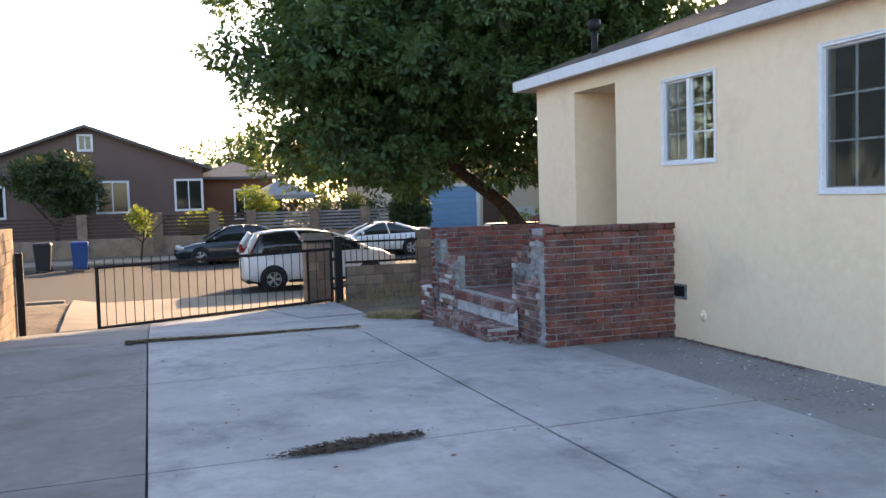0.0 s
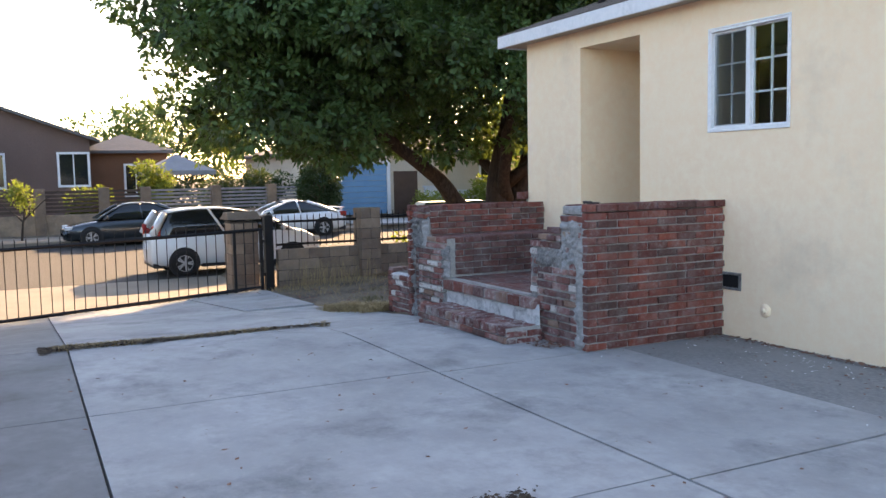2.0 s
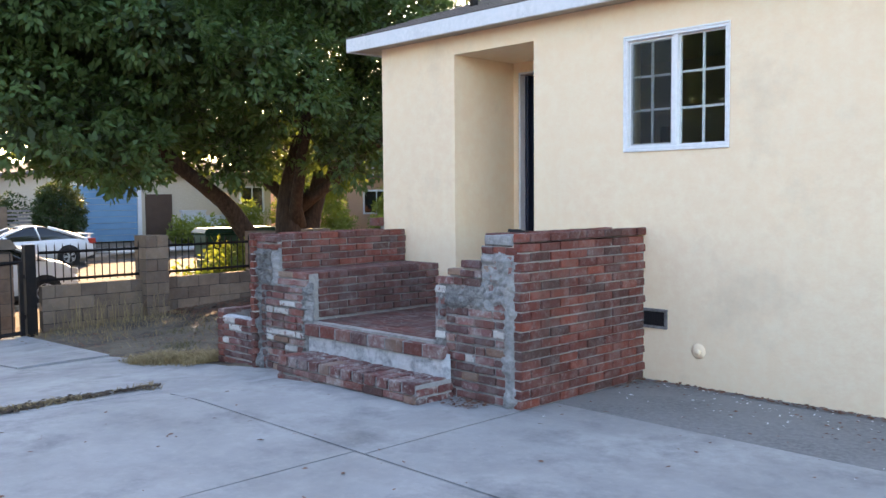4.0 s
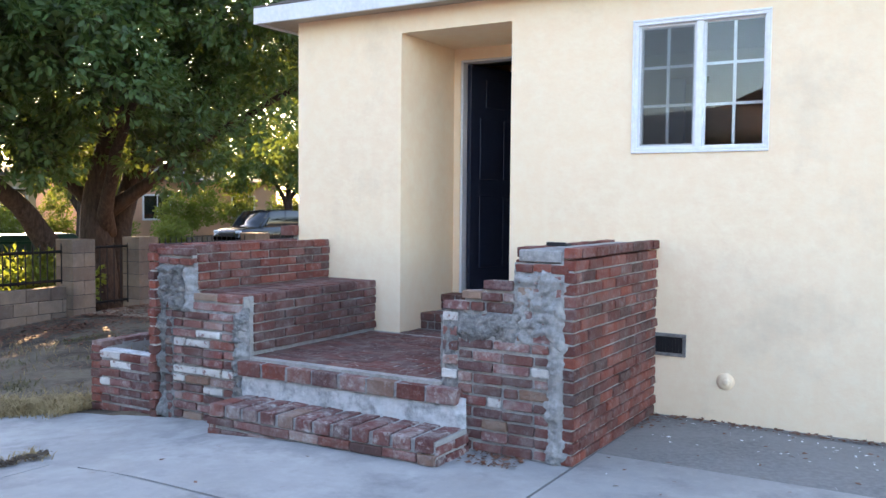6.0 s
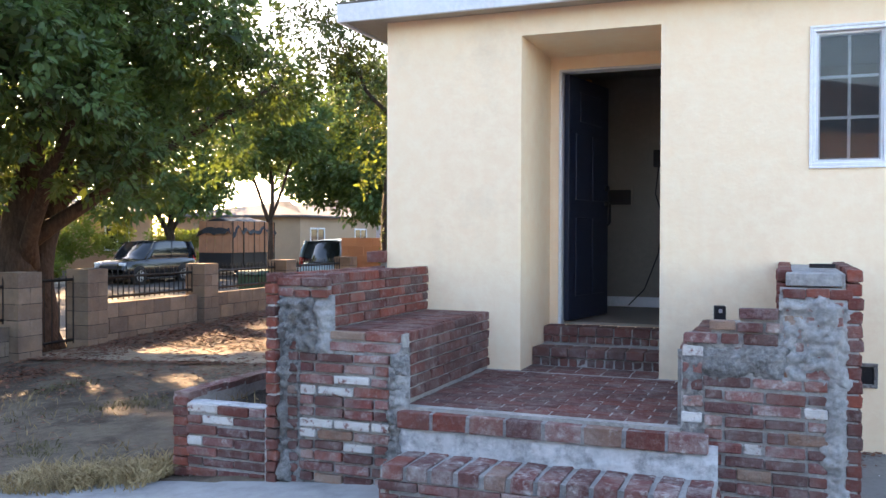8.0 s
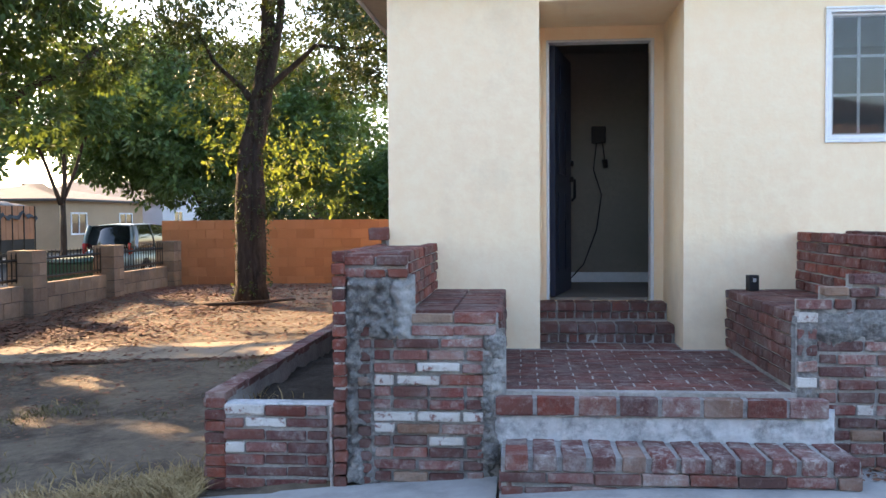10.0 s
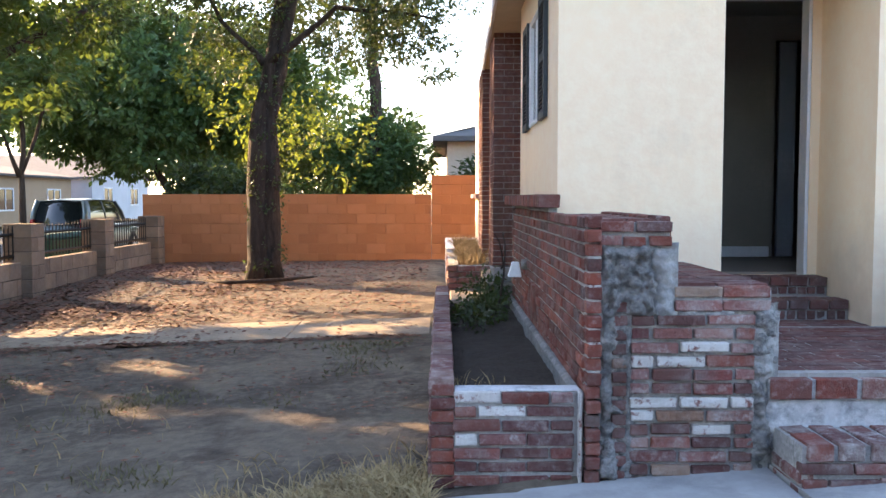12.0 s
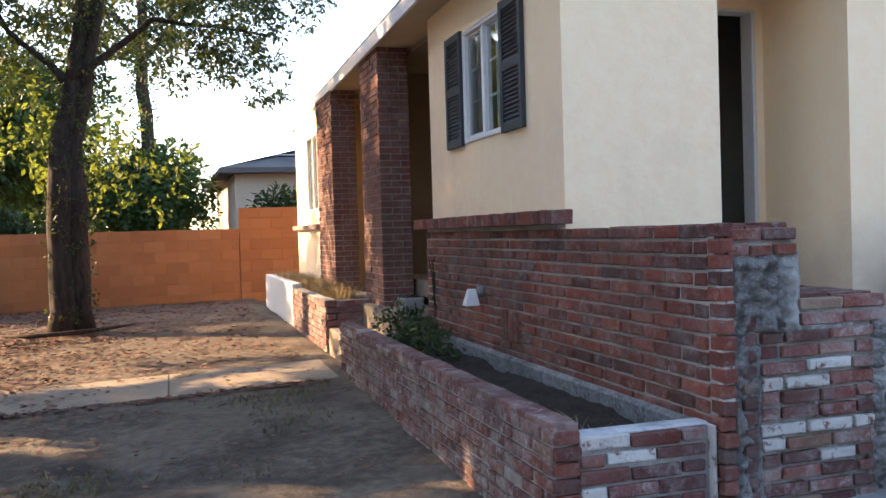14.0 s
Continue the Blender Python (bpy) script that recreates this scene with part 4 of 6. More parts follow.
def pier(y, z0, z1, w=0.4):
    p = boxes("fence_pier", [(FX - 0.06, y + 0.012, z0, FX + w - 0.072, y + w - 0.012, z1 - 0.01)], M["block_joint"])
    tagged(p, "square concrete block fence pier", "pier", "fence piers", "structure")
    n = int(round((z1 - z0) / 0.2))
    for k in range(n):
        h = (z1 - z0) / n
        for s in ((0,) if k % 2 else (0, 1)):
            if k % 2:
                ob = new("block", brick_mesh(w, h - 0.008, w, M["block_tan"], 0))
                ob.matrix_basis = pose(FX + w / 2 - 0.066, y + w / 2, z0 + (k + 0.5) * h)
            else:
                ob = new("block", brick_mesh(w / 2 - 0.005, h - 0.008, w + 0.004, M["block_tan"], 0))
                ob.matrix_basis = pose(FX + w / 2 - 0.066, y + w * (0.25 + 0.5 * s), z0 + (k + 0.5) * h, 0, 0, 90)
            ob.parent = p


for y, z0 in ((0.38, -0.5), (2.46, -0.4), (3.69, -0.35), (6.40, -0.3), (9.05, -0.2), (11.8, -0.2)):
    pier(y, z0, 0.87)


def railing(name, y0, y1, zb, zt, label, x=-6.68, gap=0.115, over=0.09, slope=0.0, group="", fall=0.0):
    """Iron pickets between two rails; slope drops the run towards y0, fall its lower edge alone."""
    r = thing(name, x, y0, 0, 0, label, "railing", group)
    ln = y1 - y0
    bm = bmesh.new()
    n = max(2, int(ln / gap))
    dz = lambda s: -slope * (ln - s)
    for i in range(n + 1):
        s = ln * i / n
        add_box(bm, -0.007, s - 0.007, zb + dz(s) - fall * (ln - s), 0.007, s + 0.007, zt + over + dz(s))
        v = [bm.verts.new((a * 0.011, s + b * 0.011, zt + over + dz(s))) for a, b in ((-1, 0), (0, -1), (1, 0), (0, 1))]
        t = bm.verts.new((0, s, zt + over + 0.05 + dz(s)))
        for k in range(4):
            bm.faces.new((v[k], v[(k + 1) % 4], t))
    finish("pickets", bm, M["iron"], r)
    for nm, z in (("bottom_rail", zb + 0.05), ("top_rail", zt)):
        bm = bmesh.new()
        add_tube(bm, [(0.0, 0, z + dz(0) - (fall * ln if nm == "bottom_rail" else 0)), (0.0, ln, z + dz(ln))], [0.022 + fall * 0.3] * 2, 4)
        finish(nm, bm, M["iron"], r)
    return r


railing("fence_railing", -1.2, 0.38, 0.19, 0.66, "black iron spear railing on the fence wall", group="fence railings")
railing("fence_railing", 0.80, 2.45, 0.19, 0.68, "black iron spear railing on the fence wall", group="fence railings")
railing("garden_gate", 2.88, 3.67, -0.20, 0.72, "narrow black iron garden gate between piers", over=0.02)
railing("fence_railing", 4.10, 6.39, 0.37, 0.72, "black iron spear railing on the fence wall", group="fence railings")
railing("fence_railing", 6.82, 9.04, 0.37, 0.72, "black iron spear railing on the fence wall", group="fence railings")
railing("fence_railing", 9.47, 11.79, 0.37, 0.72, "black iron spear railing on the fence wall", group="fence railings")
gate = railing("driveway_gate", -6.02, -1.56, -0.52, 0.56, "wide black iron sliding driveway gate", x=-6.3, gap=0.16, over=0.11, slope=0.033, fall=0.022)
for b in ((-0.03, 0.0, -0.74, 0.03, 0.06, 0.43), (-0.03, 4.40, -0.52, 0.03, 4.46, 0.58), (-0.03, 3.93, -0.54, 0.03, 3.98, 0.56)):
    boxes("stile", [b], M["iron"], gate, 0.004)
bm = bmesh.new()
add_tube(bm, [(-0.02, 1.1, -0.69), (0.02, 1.1, -0.69)], [0.055, 0.055], 14)
finish("wheel", bm, M["iron"], gate)
gp = boxes("gate_post", [(-6.62, -1.46, -0.62, -6.47, -1.31, 0.80), (-6.60, -1.52, 0.30, -6.50, -1.46, 0.36), (-6.60, -1.52, -0.30, -6.50, -1.46, -0.24)], M["iron"], None, 0.006)
tagged(gp, "thick black steel gate post", "post", kind="structure")
gp2 = boxes("gate_post", [(-6.36, -7.34, -0.75, -6.22, -7.22, 0.75)], M["iron"], None, 0.006)
tagged(gp2, "rusty dark steel gate post by the wall", "post", kind="structure")
mp = boxes("mailbox_pier", [(-7.86, -1.86, -0.75, -7.36, -1.36, 0.66)], M["block_joint"], None, 0.01)
tagged(mp, "tan block pier with pitched concrete cap", "pier", kind="structure")
for k in range(7):
    for s in range(2):
        ob = new("block", brick_mesh(0.25, 0.188, 0.53, M["block_tan"], 0))
        ob.matrix_basis = pose(-7.61 + (0.131 * (2 * s - 1) if k % 2 else 0), -1.61 + (0 if k % 2 else 0.131 * (2 * s - 1)), -0.64 + k * 0.196, 0, 0, 0 if k % 2 else 90)
        ob.parent = mp
bm = bmesh.new()
add_box(bm, -7.93, -1.93, 0.70, -7.29, -1.29, 0.75)
for v in bm.verts:
    if v.co.z > 0.72:
        v.co.x, v.co.y = -7.61 + (v.co.x + 7.61) * 0.35, -1.61 + (v.co.y + 1.61) * 0.9
        v.co.z = 0.84
finish("cap", bm, M["block_tan"], mp)


# ---------- trees ----------
def leaf_cloud(name, lobes, count, size, mat, parent, seed, shell=0.55, droop=0.25, outer=1.12, per=9, spray=0.0, gaps=()):
    """Many small folded leaves gathered in tufts round the surfaces of lobes (x, y, z, rx, ry, rz); spray fans each tuft from its shoot;
    gaps (x, y, r) are thin places in the crown where sun reaches that spot of the ground."""
    r = np.random.RandomState(seed)
    L = np.array(lobes, float)
    w = (L[:, 3] * L[:, 4] + L[:, 4] * L[:, 5] + L[:, 3] * L[:, 5])
    tufts = count // per
    k = r.choice(len(L), tufts, p=w / w.sum())
    d = r.normal(size=(tufts, 3))
    d /= np.linalg.norm(d, axis=1)[:, None]
    rad = shell + (outer - shell) * r.rand(tufts) ** 0.6
    c = L[k, :3] + d * L[k, 3:] * rad[:, None]
    for gx, gy, gr in gaps:
        o = c - (np.array((gx, gy, 0.0)) - np.array(parent.location))
        sd = np.array(SUN_DIR)
        off = np.linalg.norm(o - np.outer(o @ sd, sd), axis=1)
        c, d = c[off > gr], d[off > gr]
    tufts = len(c)
    n = tufts * per
    fan = r.normal(size=(n, 3))
    fan /= np.linalg.norm(fan, axis=1)[:, None]
    c = np.repeat(c, per, 0) + (fan * size * (0.25 + 0.9 * r.rand(n))[:, None] if spray else r.normal(size=(n, 3)) * size * 0.75)
    ax = np.repeat(d, per, 0) * 0.7 + (fan * 1.1 + r.normal(size=(n, 3)) * 0.25 if spray else r.normal(size=(n, 3)) * 0.8)
    ax[:, 2] -= droop
    ax /= np.linalg.norm(ax, axis=1)[:, None]
    up = r.normal(size=(n, 3)) * (1.0 - 0.5 * spray) + np.array((0, 0, 1.0)) + np.repeat(d, per, 0) * spray
    side = np.cross(ax, up)
    side /= np.linalg.norm(side, axis=1)[:, None] + 1e-6
    nor = np.cross(side, ax)
    s = size * (0.6 + 0.8 * r.rand(n))[:, None]
    v = np.empty((n, 4, 3))
    v[:, 0] = c
    v[:, 1] = c + ax * s * 0.5 + side * s * 0.25 + nor * s * 0.08
    v[:, 2] = c + ax * s
    v[:, 3] = c + ax * s * 0.5 - side * s * 0.25 + nor * s * 0.08
    me = bpy.data.meshes.new(name)
    me.vertices.add(n * 4)
    me.vertices.foreach_set("co", v.reshape(-1))
    idx = np.arange(n)[:, None] * 4
    tri = np.concatenate([idx + np.array([0, 1, 2]), idx + np.array([0, 2, 3])], 1).reshape(-1)
    me.loops.add(n * 6)
    me.loops.foreach_set("vertex_index", tri.astype(np.int32))
    me.polygons.add(n * 2)
    me.polygons.foreach_set("loop_start", np.arange(n * 2, dtype=np.int32) * 3)
    me.update(calc_edges=True)
    return tagged(placed(name, me, mat, parent), kind="stuff")


def crown_lobes(center, radii, n, lo, hi, seed, zmin=None, fill=0.55):
    r = random.Random(seed)
    out = []
    while len(out) < n:
        d = Vector((r.gauss(0, 1), r.gauss(0, 1), r.gauss(0, 1))).normalized() * (fill + (1 - fill) * r.random())
        p = [center[i] + d[i] * radii[i] for i in range(3)]
        q = r.uniform(lo, hi)
        if zmin is not None and p[2] - q * 0.7 < zmin:
            continue
        out.append((*p, q, q, q * 0.72))
    return out


def limbs(name, paths, mat, parent, sides=9):
    bm = bmesh.new()
    for pts, r0, r1 in paths:
        fine, rad = [], []
        for i in range(len(pts) - 1):
            for k in range(4):
                t = k / 4
                p = Vector(pts[i]).lerp(Vector(pts[i + 1]), t)
                j = noise.noise_vector(p * 1.1) * 0.1
                fine.append(p + (j if i + k else j * 0))
                f = (i + t) / (len(pts) - 1)
                rad.append((r0 + (r1 - r0) * f) * (1 + 0.16 * noise.noise(p * 3.1)) * (1.35 if i + k == 0 else 1))
        fine.append(Vector(pts[-1]))
        rad.append(r1)
        add_tube(bm, fine, rad, sides)
    return finish(name, bm, mat, parent, True)


SUN_GAPS = ((-1.12, -0.08, 0.30), (-1.22, -0.70, 0.16), (-2.2, 0.38, 0.20), (-3.46, 0.71, 0.24), (-3.48, 1.92, 0.28), (-2.05, 3.5, 0.35))


def street_tree():
    x, y = -9.4, 5.3
    t = thing("shade_tree", x, y, height(x, y), 0, "large spreading evergreen street tree with several stems", "tree")
    limbs("trunk", [([(0, -0.1, 0), (0.05, -0.15, 1.2), (0, 0, 2.6), (0.3, 0.3, 5), (0.2, 0.4, 8)], 0.43, 0.06),
                    ([(0, 0.35, 0), (-0.1, 0.5, 1.4), (-0.2, 1.0, 3), (-0.6, 2.4, 5.5)], 0.36, 0.06),
                    ([(0, -0.3, 0.25), (0.1, -0.9, 1.1), (0.2, -1.9, 2.0), (0.5, -4.0, 3.6), (0.6, -6.5, 4.8)], 0.29, 0.05),
                    ([(0.1, 0, 1.5), (1.2, -0.6, 3.0), (2.6, -1.0, 4.6)], 0.16, 0.04),
                    ([(0, 0.1, 1.9), (1.5, 1.5, 3.4), (3.0, 3.4, 5)], 0.15, 0.04),
                    ([(-0.2, 0.3, 1.8), (-1.9, -0.8, 3.6), (-3.4, -1.8, 5)], 0.15, 0.04),
                    ([(-0.1, 0.9, 2.6), (-0.4, 3.0, 3.9), (0, 5.5, 5)], 0.14, 0.04)], M["bark_warm"], t, 11)
    lobes = crown_lobes((-0.45, -1.45, 6.0), (4.5, 7.1, 5.3), 205, 0.5, 1.1, 5, 2.2, 0.45)
    lobes = [q for i, q in enumerate(lobes) if (q[2] > 4.8 or q[1] < -2.5 or i % 5 != 2) and (q[1] < 2.5 or i % 3)]
    lobes += crown_lobes((-0.5, -0.8, 6.2), (2.8, 4.6, 3.0), 34, 1.1, 1.7, 6, 2.6, 0.2)
    lobes += crown_lobes((0.2, -4.9, 5.0), (3.2, 3.2, 3.2), 34, 0.8, 1.3, 8, 2.2, 0.3)
    leaf_cloud("crown", lobes, 310000, 0.128, M["leaf"], t, 7, 0.72, 0.35, 1.15, 22, 1.0, SUN_GAPS)
    # Darker leaf colour inside the lobes paints the shade between clumps.
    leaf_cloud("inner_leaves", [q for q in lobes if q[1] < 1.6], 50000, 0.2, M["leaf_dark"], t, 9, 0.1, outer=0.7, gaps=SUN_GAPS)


def yard_tree():
    x, y = -3.49, 7.9
    t = thing("yard_tree", x, y, 0.0, 0, "tall dark trunk tree wrapped in ivy, thin crown", "tree")
    limbs("trunk", [([(-0.07, 0, -0.05), (-0.10, 0, 1.3), (0.0, 0, 2.5), (0.2, 0.1, 4.2), (0.4, 0.2, 7)], 0.21, 0.09),
                    ([(0.08, -0.03, 0.0), (0.13, -0.03, 1.2), (0.15, 0, 2.4), (0.36, 0.0, 4.0), (0.7, 0.1, 6.0)], 0.15, 0.05),
                    ([(0.0, 0, 3.3), (-0.7, 0.2, 4.0), (-1.3, 0.3, 5.0)], 0.05, 0.015),
                    ([(0.1, 0, 3.3), (1.2, -0.2, 4.1), (2.7, -0.3, 3.9)], 0.06, 0.015)], M["bark"], t, 14)
    leaf_cloud("ivy", [(0.02 * i - 0.02, 0, 0.3 + 0.4 * i, 0.25, 0.25, 0.4) for i in range(11)], 2200, 0.06, M["leaf_dark"], t, 11, 0.9)
    lobes = crown_lobes((0.1, 0.3, 5.0), (3.4, 2.6, 1.9), 34, 0.45, 0.95, 15, 3.1, 0.3)
    lobes += crown_lobes((2.4, -0.1, 3.75), (1.0, 0.7, 0.75), 24, 0.2, 0.4, 16, 2.5, 0.2)
    leaf_cloud("crown", lobes, 36000, 0.072, M["leaf_dark"], t, 12, 0.1, per=14, spray=1.0)
    # Leaves of the same tree in the paler colour, painted as sunlit.
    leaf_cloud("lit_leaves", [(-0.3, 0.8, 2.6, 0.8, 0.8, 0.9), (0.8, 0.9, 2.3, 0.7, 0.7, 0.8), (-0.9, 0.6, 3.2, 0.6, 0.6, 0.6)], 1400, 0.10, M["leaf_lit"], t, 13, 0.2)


def round_tree(name, x, y, z, trunk_h, trunk_r, lobes, count, size, mat, label, seed, bark="bark", category="tree"):
    t = thing(name, x, y, z, 0, label, category)
    if trunk_h:
        limbs("trunk", [([(0, 0, -0.1), (0.1, 0, trunk_h * 0.5), (0, 0.1, trunk_h)], trunk_r, trunk_r * 0.5),
                        ([(0, 0, trunk_h * 0.6), (0.5, 0.6, trunk_h * 1.1), (0.8, 1.2, trunk_h * 1.5)], trunk_r * 0.5, trunk_r * 0.2),
                        ([(0, 0, trunk_h * 0.6), (-0.5, -0.6, trunk_h * 1.1), (-0.9, -1.2, trunk_h * 1.5)], trunk_r * 0.5, trunk_r * 0.2)], M[bark], t)
    leaf_cloud("crown", lobes, count, size, M[mat], t, seed, 0.6, per=14, spray=0.8)
    return t


street_tree()
yard_tree()


# ---------- vehicles ----------
def paint(name, col, rough=0.25, metal=0.0):
    m = material(name, col, tuple(c * 0.9 for c in col), tuple(c * 0.95 for c in col), 1.5, 40, rough, metal, bump=0.0, spec=0.5)
    m.node_tree.nodes["Principled BSDF"].inputs["Coat Weight"].default_value = 0.35
    return m


M["car_glass"] = paint("car_glass", (0.015, 0.018, 0.02), 0.06)
M["rubber"] = material("tyre_rubber", (0.02, 0.02, 0.02), None, None, 5, 60, 0.85, bump=0.1)
M["alloy"] = material("alloy_rim", (0.50, 0.50, 0.51), (0.3, 0.3, 0.3), None, 5, 40, 0.4, 0.3, bump=0)
M["tail_red"] = paint("tail_light_red", (0.35, 0.02, 0.02), 0.15)
M["lamp_clear"] = paint("headlamp_clear", (0.6, 0.62, 0.65), 0.1)
M["trim_black"] = material("black_trim", (0.02, 0.02, 0.022), None, None, 5, 40, 0.6, bump=0.05)


def lathe(bm, prof, y, segs=22):
    """Revolve (radius, offset) points about the wheel axle along y."""
    rings = [[bm.verts.new((r * math.cos(2 * math.pi * k / segs), y + o, r * math.sin(2 * math.pi * k / segs))) for k in range(segs)] for r, o in prof]
    for a, b in zip(rings, rings[1:]):
        for k in range(segs):
            n = (k + 1) % segs
            bm.faces.new((a[k], a[n], b[n], b[k]))


def wheel(parent, x, y, r, side):
    w = new("wheel")
    w.parent = parent
    w.location = (x, y, r)
    bm = bmesh.new()
    lathe(bm, [(r * 0.64, side * 0.0), (r * 0.66, side * 0.012), (r * 0.9, side * 0.014), (r * 0.985, -side * 0.01), (r, -side * 0.04), (r, -side * 0.16), (r * 0.9, -side * 0.2), (r * 0.6, -side * 0.2)], 0)
    finish("tyre", bm, M["rubber"], w, True)
    bm = bmesh.new()
    lathe(bm, [(r * 0.66, 0.0), (r * 0.62, -side * 0.006), (r * 0.60, -side * 0.018), (0.02, -side * 0.022)], 0)
    finish("dish", bm, M["trim_black"], w)
    bm = bmesh.new()
    lathe(bm, [(r * 0.665, 0.004 * side), (r * 0.60, 0.004 * side)], 0)
    for k in range(10):
        a = 2 * math.pi * (k // 2) / 5 + (0.16 if k % 2 else -0.16)
        add_box(bm, 0.03, -0.012, -0.016, r * 0.64, 0.012, 0.016, Matrix.Translation((0, -side * 0.006, 0)) @ Matrix.Rotation(a, 4, "Y"))
    lathe(bm, [(0.055, -side * 0.005), (0.0001, 0.0)], 0, 12)
    finish("rim", bm, M["alloy"], w)


def car(name, x, y, yaw, spec, body_mat, label, group=""):
    """A road car: lofted body, glazed cabin, roof, pillars, wheels, lights and trim. Its front looks along local x."""
    L, W, belt, roof_z, r = spec["L"], spec["W"] / 2, spec["belt"], spec["roof"], spec["r"]
    c = thing(name, x, y, ROAD_Z, yaw, label, "car", group)
    fx, rx = L / 2 - spec["front"], -L / 2 + spec["rear"]
    bm = bmesh.new()
    rings = []
    for s in spec["top"]:
        px, top, wf, low = s
        w = W * wf
        half = [(w * 0.80, low), (w * 0.95, low + 0.07), (w * 0.99, low + 0.25), (w, (low + top) / 2 + 0.05), (w * 0.97, top - 0.09), (w * 0.90, top - 0.015), (w * 0.5, top + 0.02), (0, top + 0.03)]
        ring = [(px * L / 2, a, b) for a, b in half] + [(px * L / 2, -a, b) for a, b in half[-2::-1]]
        rings.append([bm.verts.new(v) for v in ring])
    for a, b in zip(rings, rings[1:]):
        for k in range(len(a) - 1):
            bm.faces.new((a[k], b[k], b[k + 1], a[k + 1]))
        bm.faces.new((a[0], a[-1], b[-1], b[0]))
    bm.faces.new(rings[0])
    bm.faces.new(rings[-1][::-1])
    bmesh.ops.recalc_face_normals(bm, faces=list(bm.faces))
    finish("body", bm, body_mat, c, True)
    xs = [q * L / 2 for q in spec["cabin"]]
    bz, rz_, wb, wr = belt - 0.03, roof_z - 0.05, W * 0.90, W * spec.get("tuck", 0.70)
    base = [(xs[0], bz), (xs[1], rz_), (xs[2], rz_), (xs[3], bz)]
    bm = bmesh.new()
    lo, hi = [], []
    for t in range(9):
        f = t / 8
        lo.append((xs[0] + (xs[3] - xs[0]) * f, bz))
        hi.append((xs[1] + (xs[2] - xs[1]) * f, rz_ - spec.get("arch", 0.05) * abs(2 * f - 0.95) ** 2.5))
    rows = []
    for k in range(5):
        f = k / 4
        b = f + 0.10 * math.sin(math.pi * f)
        half = [((lo[t][0] * (1 - f) + hi[t][0] * f), wb * (1 - f) + wr * f + 0.05 * math.sin(math.pi * f) * W, (lo[t][1] * (1 - f) + hi[t][1] * f)) for t in range(9)]
        rows.append([bm.verts.new(p) for p in half] + [bm.verts.new((p[0], -p[1], p[2])) for p in half[::-1]])
    for a, b in zip(rows, rows[1:]):
        for k in range(len(a)):
            n = (k + 1) % len(a)
            bm.faces.new((a[k], a[n], b[n], b[k]))
    bmesh.ops.recalc_face_normals(bm, faces=list(bm.faces))
    skin = [[v.co.copy() for v in row] for row in rows]
    finish("glazing", bm, M["car_glass"], c, True)
    q = spec.get("quarter", 0)
    for sy in ((1, -1) if q else ()):
        bm = bmesh.new()
        g = [[bm.verts.new((skin[k][t].x - (0.012 if t == 0 else 0), sy * (skin[k][t].y + 0.014), skin[k][t].z)) for t in range(q + 1)] for k in range(5)]
        for k in range(4):
            for t in range(q):
                bm.faces.new((g[k][t], g[k][t + 1], g[k + 1][t + 1], g[k + 1][t]))
        bmesh.ops.solidify(bm, geom=list(bm.faces), thickness=0.02)
        bmesh.ops.recalc_face_normals(bm, faces=list(bm.faces))
        finish("quarter_panel", bm, body_mat, c, True)
    bm = bmesh.new()
    grid = {}
    for i in range(9):
        f = i / 8
        for j in range(7):
            g = j / 6 * 2 - 1
            px = hi[i][0] + (0.04 if i == 8 else -0.04 if i == 0 else 0) * (1 if xs[2] > xs[1] else -1)
            grid[i, j] = bm.verts.new((px, g * (wr + 0.035), hi[i][1] + 0.05 - 0.05 * g * g - 0.02 * abs(2 * f - 1) ** 3))
    for i in range(8):
        for j in range(6):
            bm.faces.new((grid[i, j], grid[i + 1, j], grid[i + 1, j + 1], grid[i, j + 1]))
    bmesh.ops.solidify(bm, geom=list(bm.faces), thickness=0.03)
    bmesh.ops.recalc_face_normals(bm, faces=list(bm.faces))
    finish("roof", bm, body_mat, c, True)
    for sy in (-1, 1):
        for k, (t0, t1, rad) in enumerate(((0, 0, spec.get("cpillar", 0.06)), (8, 8, 0.032), (spec.get("b", 4), spec.get("b", 4), 0.03))):
            bm = bmesh.new()
            add_tube(bm, [(lo[t0][0], sy * (wb + 0.01), lo[t0][1]), ((lo[t0][0] + hi[t1][0]) / 2, sy * ((wb + wr) / 2 + 0.055 * W), (bz + rz_) / 2), (hi[t1][0], sy * (wr + 0.015), hi[t1][1] + 0.01)], [rad, rad, rad], 6)
            finish("pillar", bm, body_mat, c, True)
    for ax in (fx, rx):
        for sy in (-1, 1):
            # Black disc on the uncut body side, for the shade inside the wheel well.
            bm = bmesh.new()
            add_tube(bm, [(ax, sy * (W - 0.20), r + 0.02), (ax, sy * (W + 0.004), r + 0.02)], [r + 0.06, r + 0.06], 24)
            finish("wheel_arch", bm, M["trim_black"], c)
            wheel(c, ax, sy * (W + 0.03), r, sy)
    nose = spec["nose"]
    for sy in (-1, 1):
        boxes("headlamp", [(L / 2 - 0.30, sy * W * 0.72 - 0.16, nose - 0.07, L / 2 - 0.055, sy * W * 0.72 + 0.16, nose + 0.07)], M["lamp_clear"], c, 0.03)
        tl = spec["tail"]
        boxes("tail_lamp", [(-L / 2 + 0.02, sy * W * 0.86 - 0.05, tl[0], -L / 2 + tl[2], sy * W * 0.86 + 0.07, tl[1])], M["tail_red"], c, 0.025)
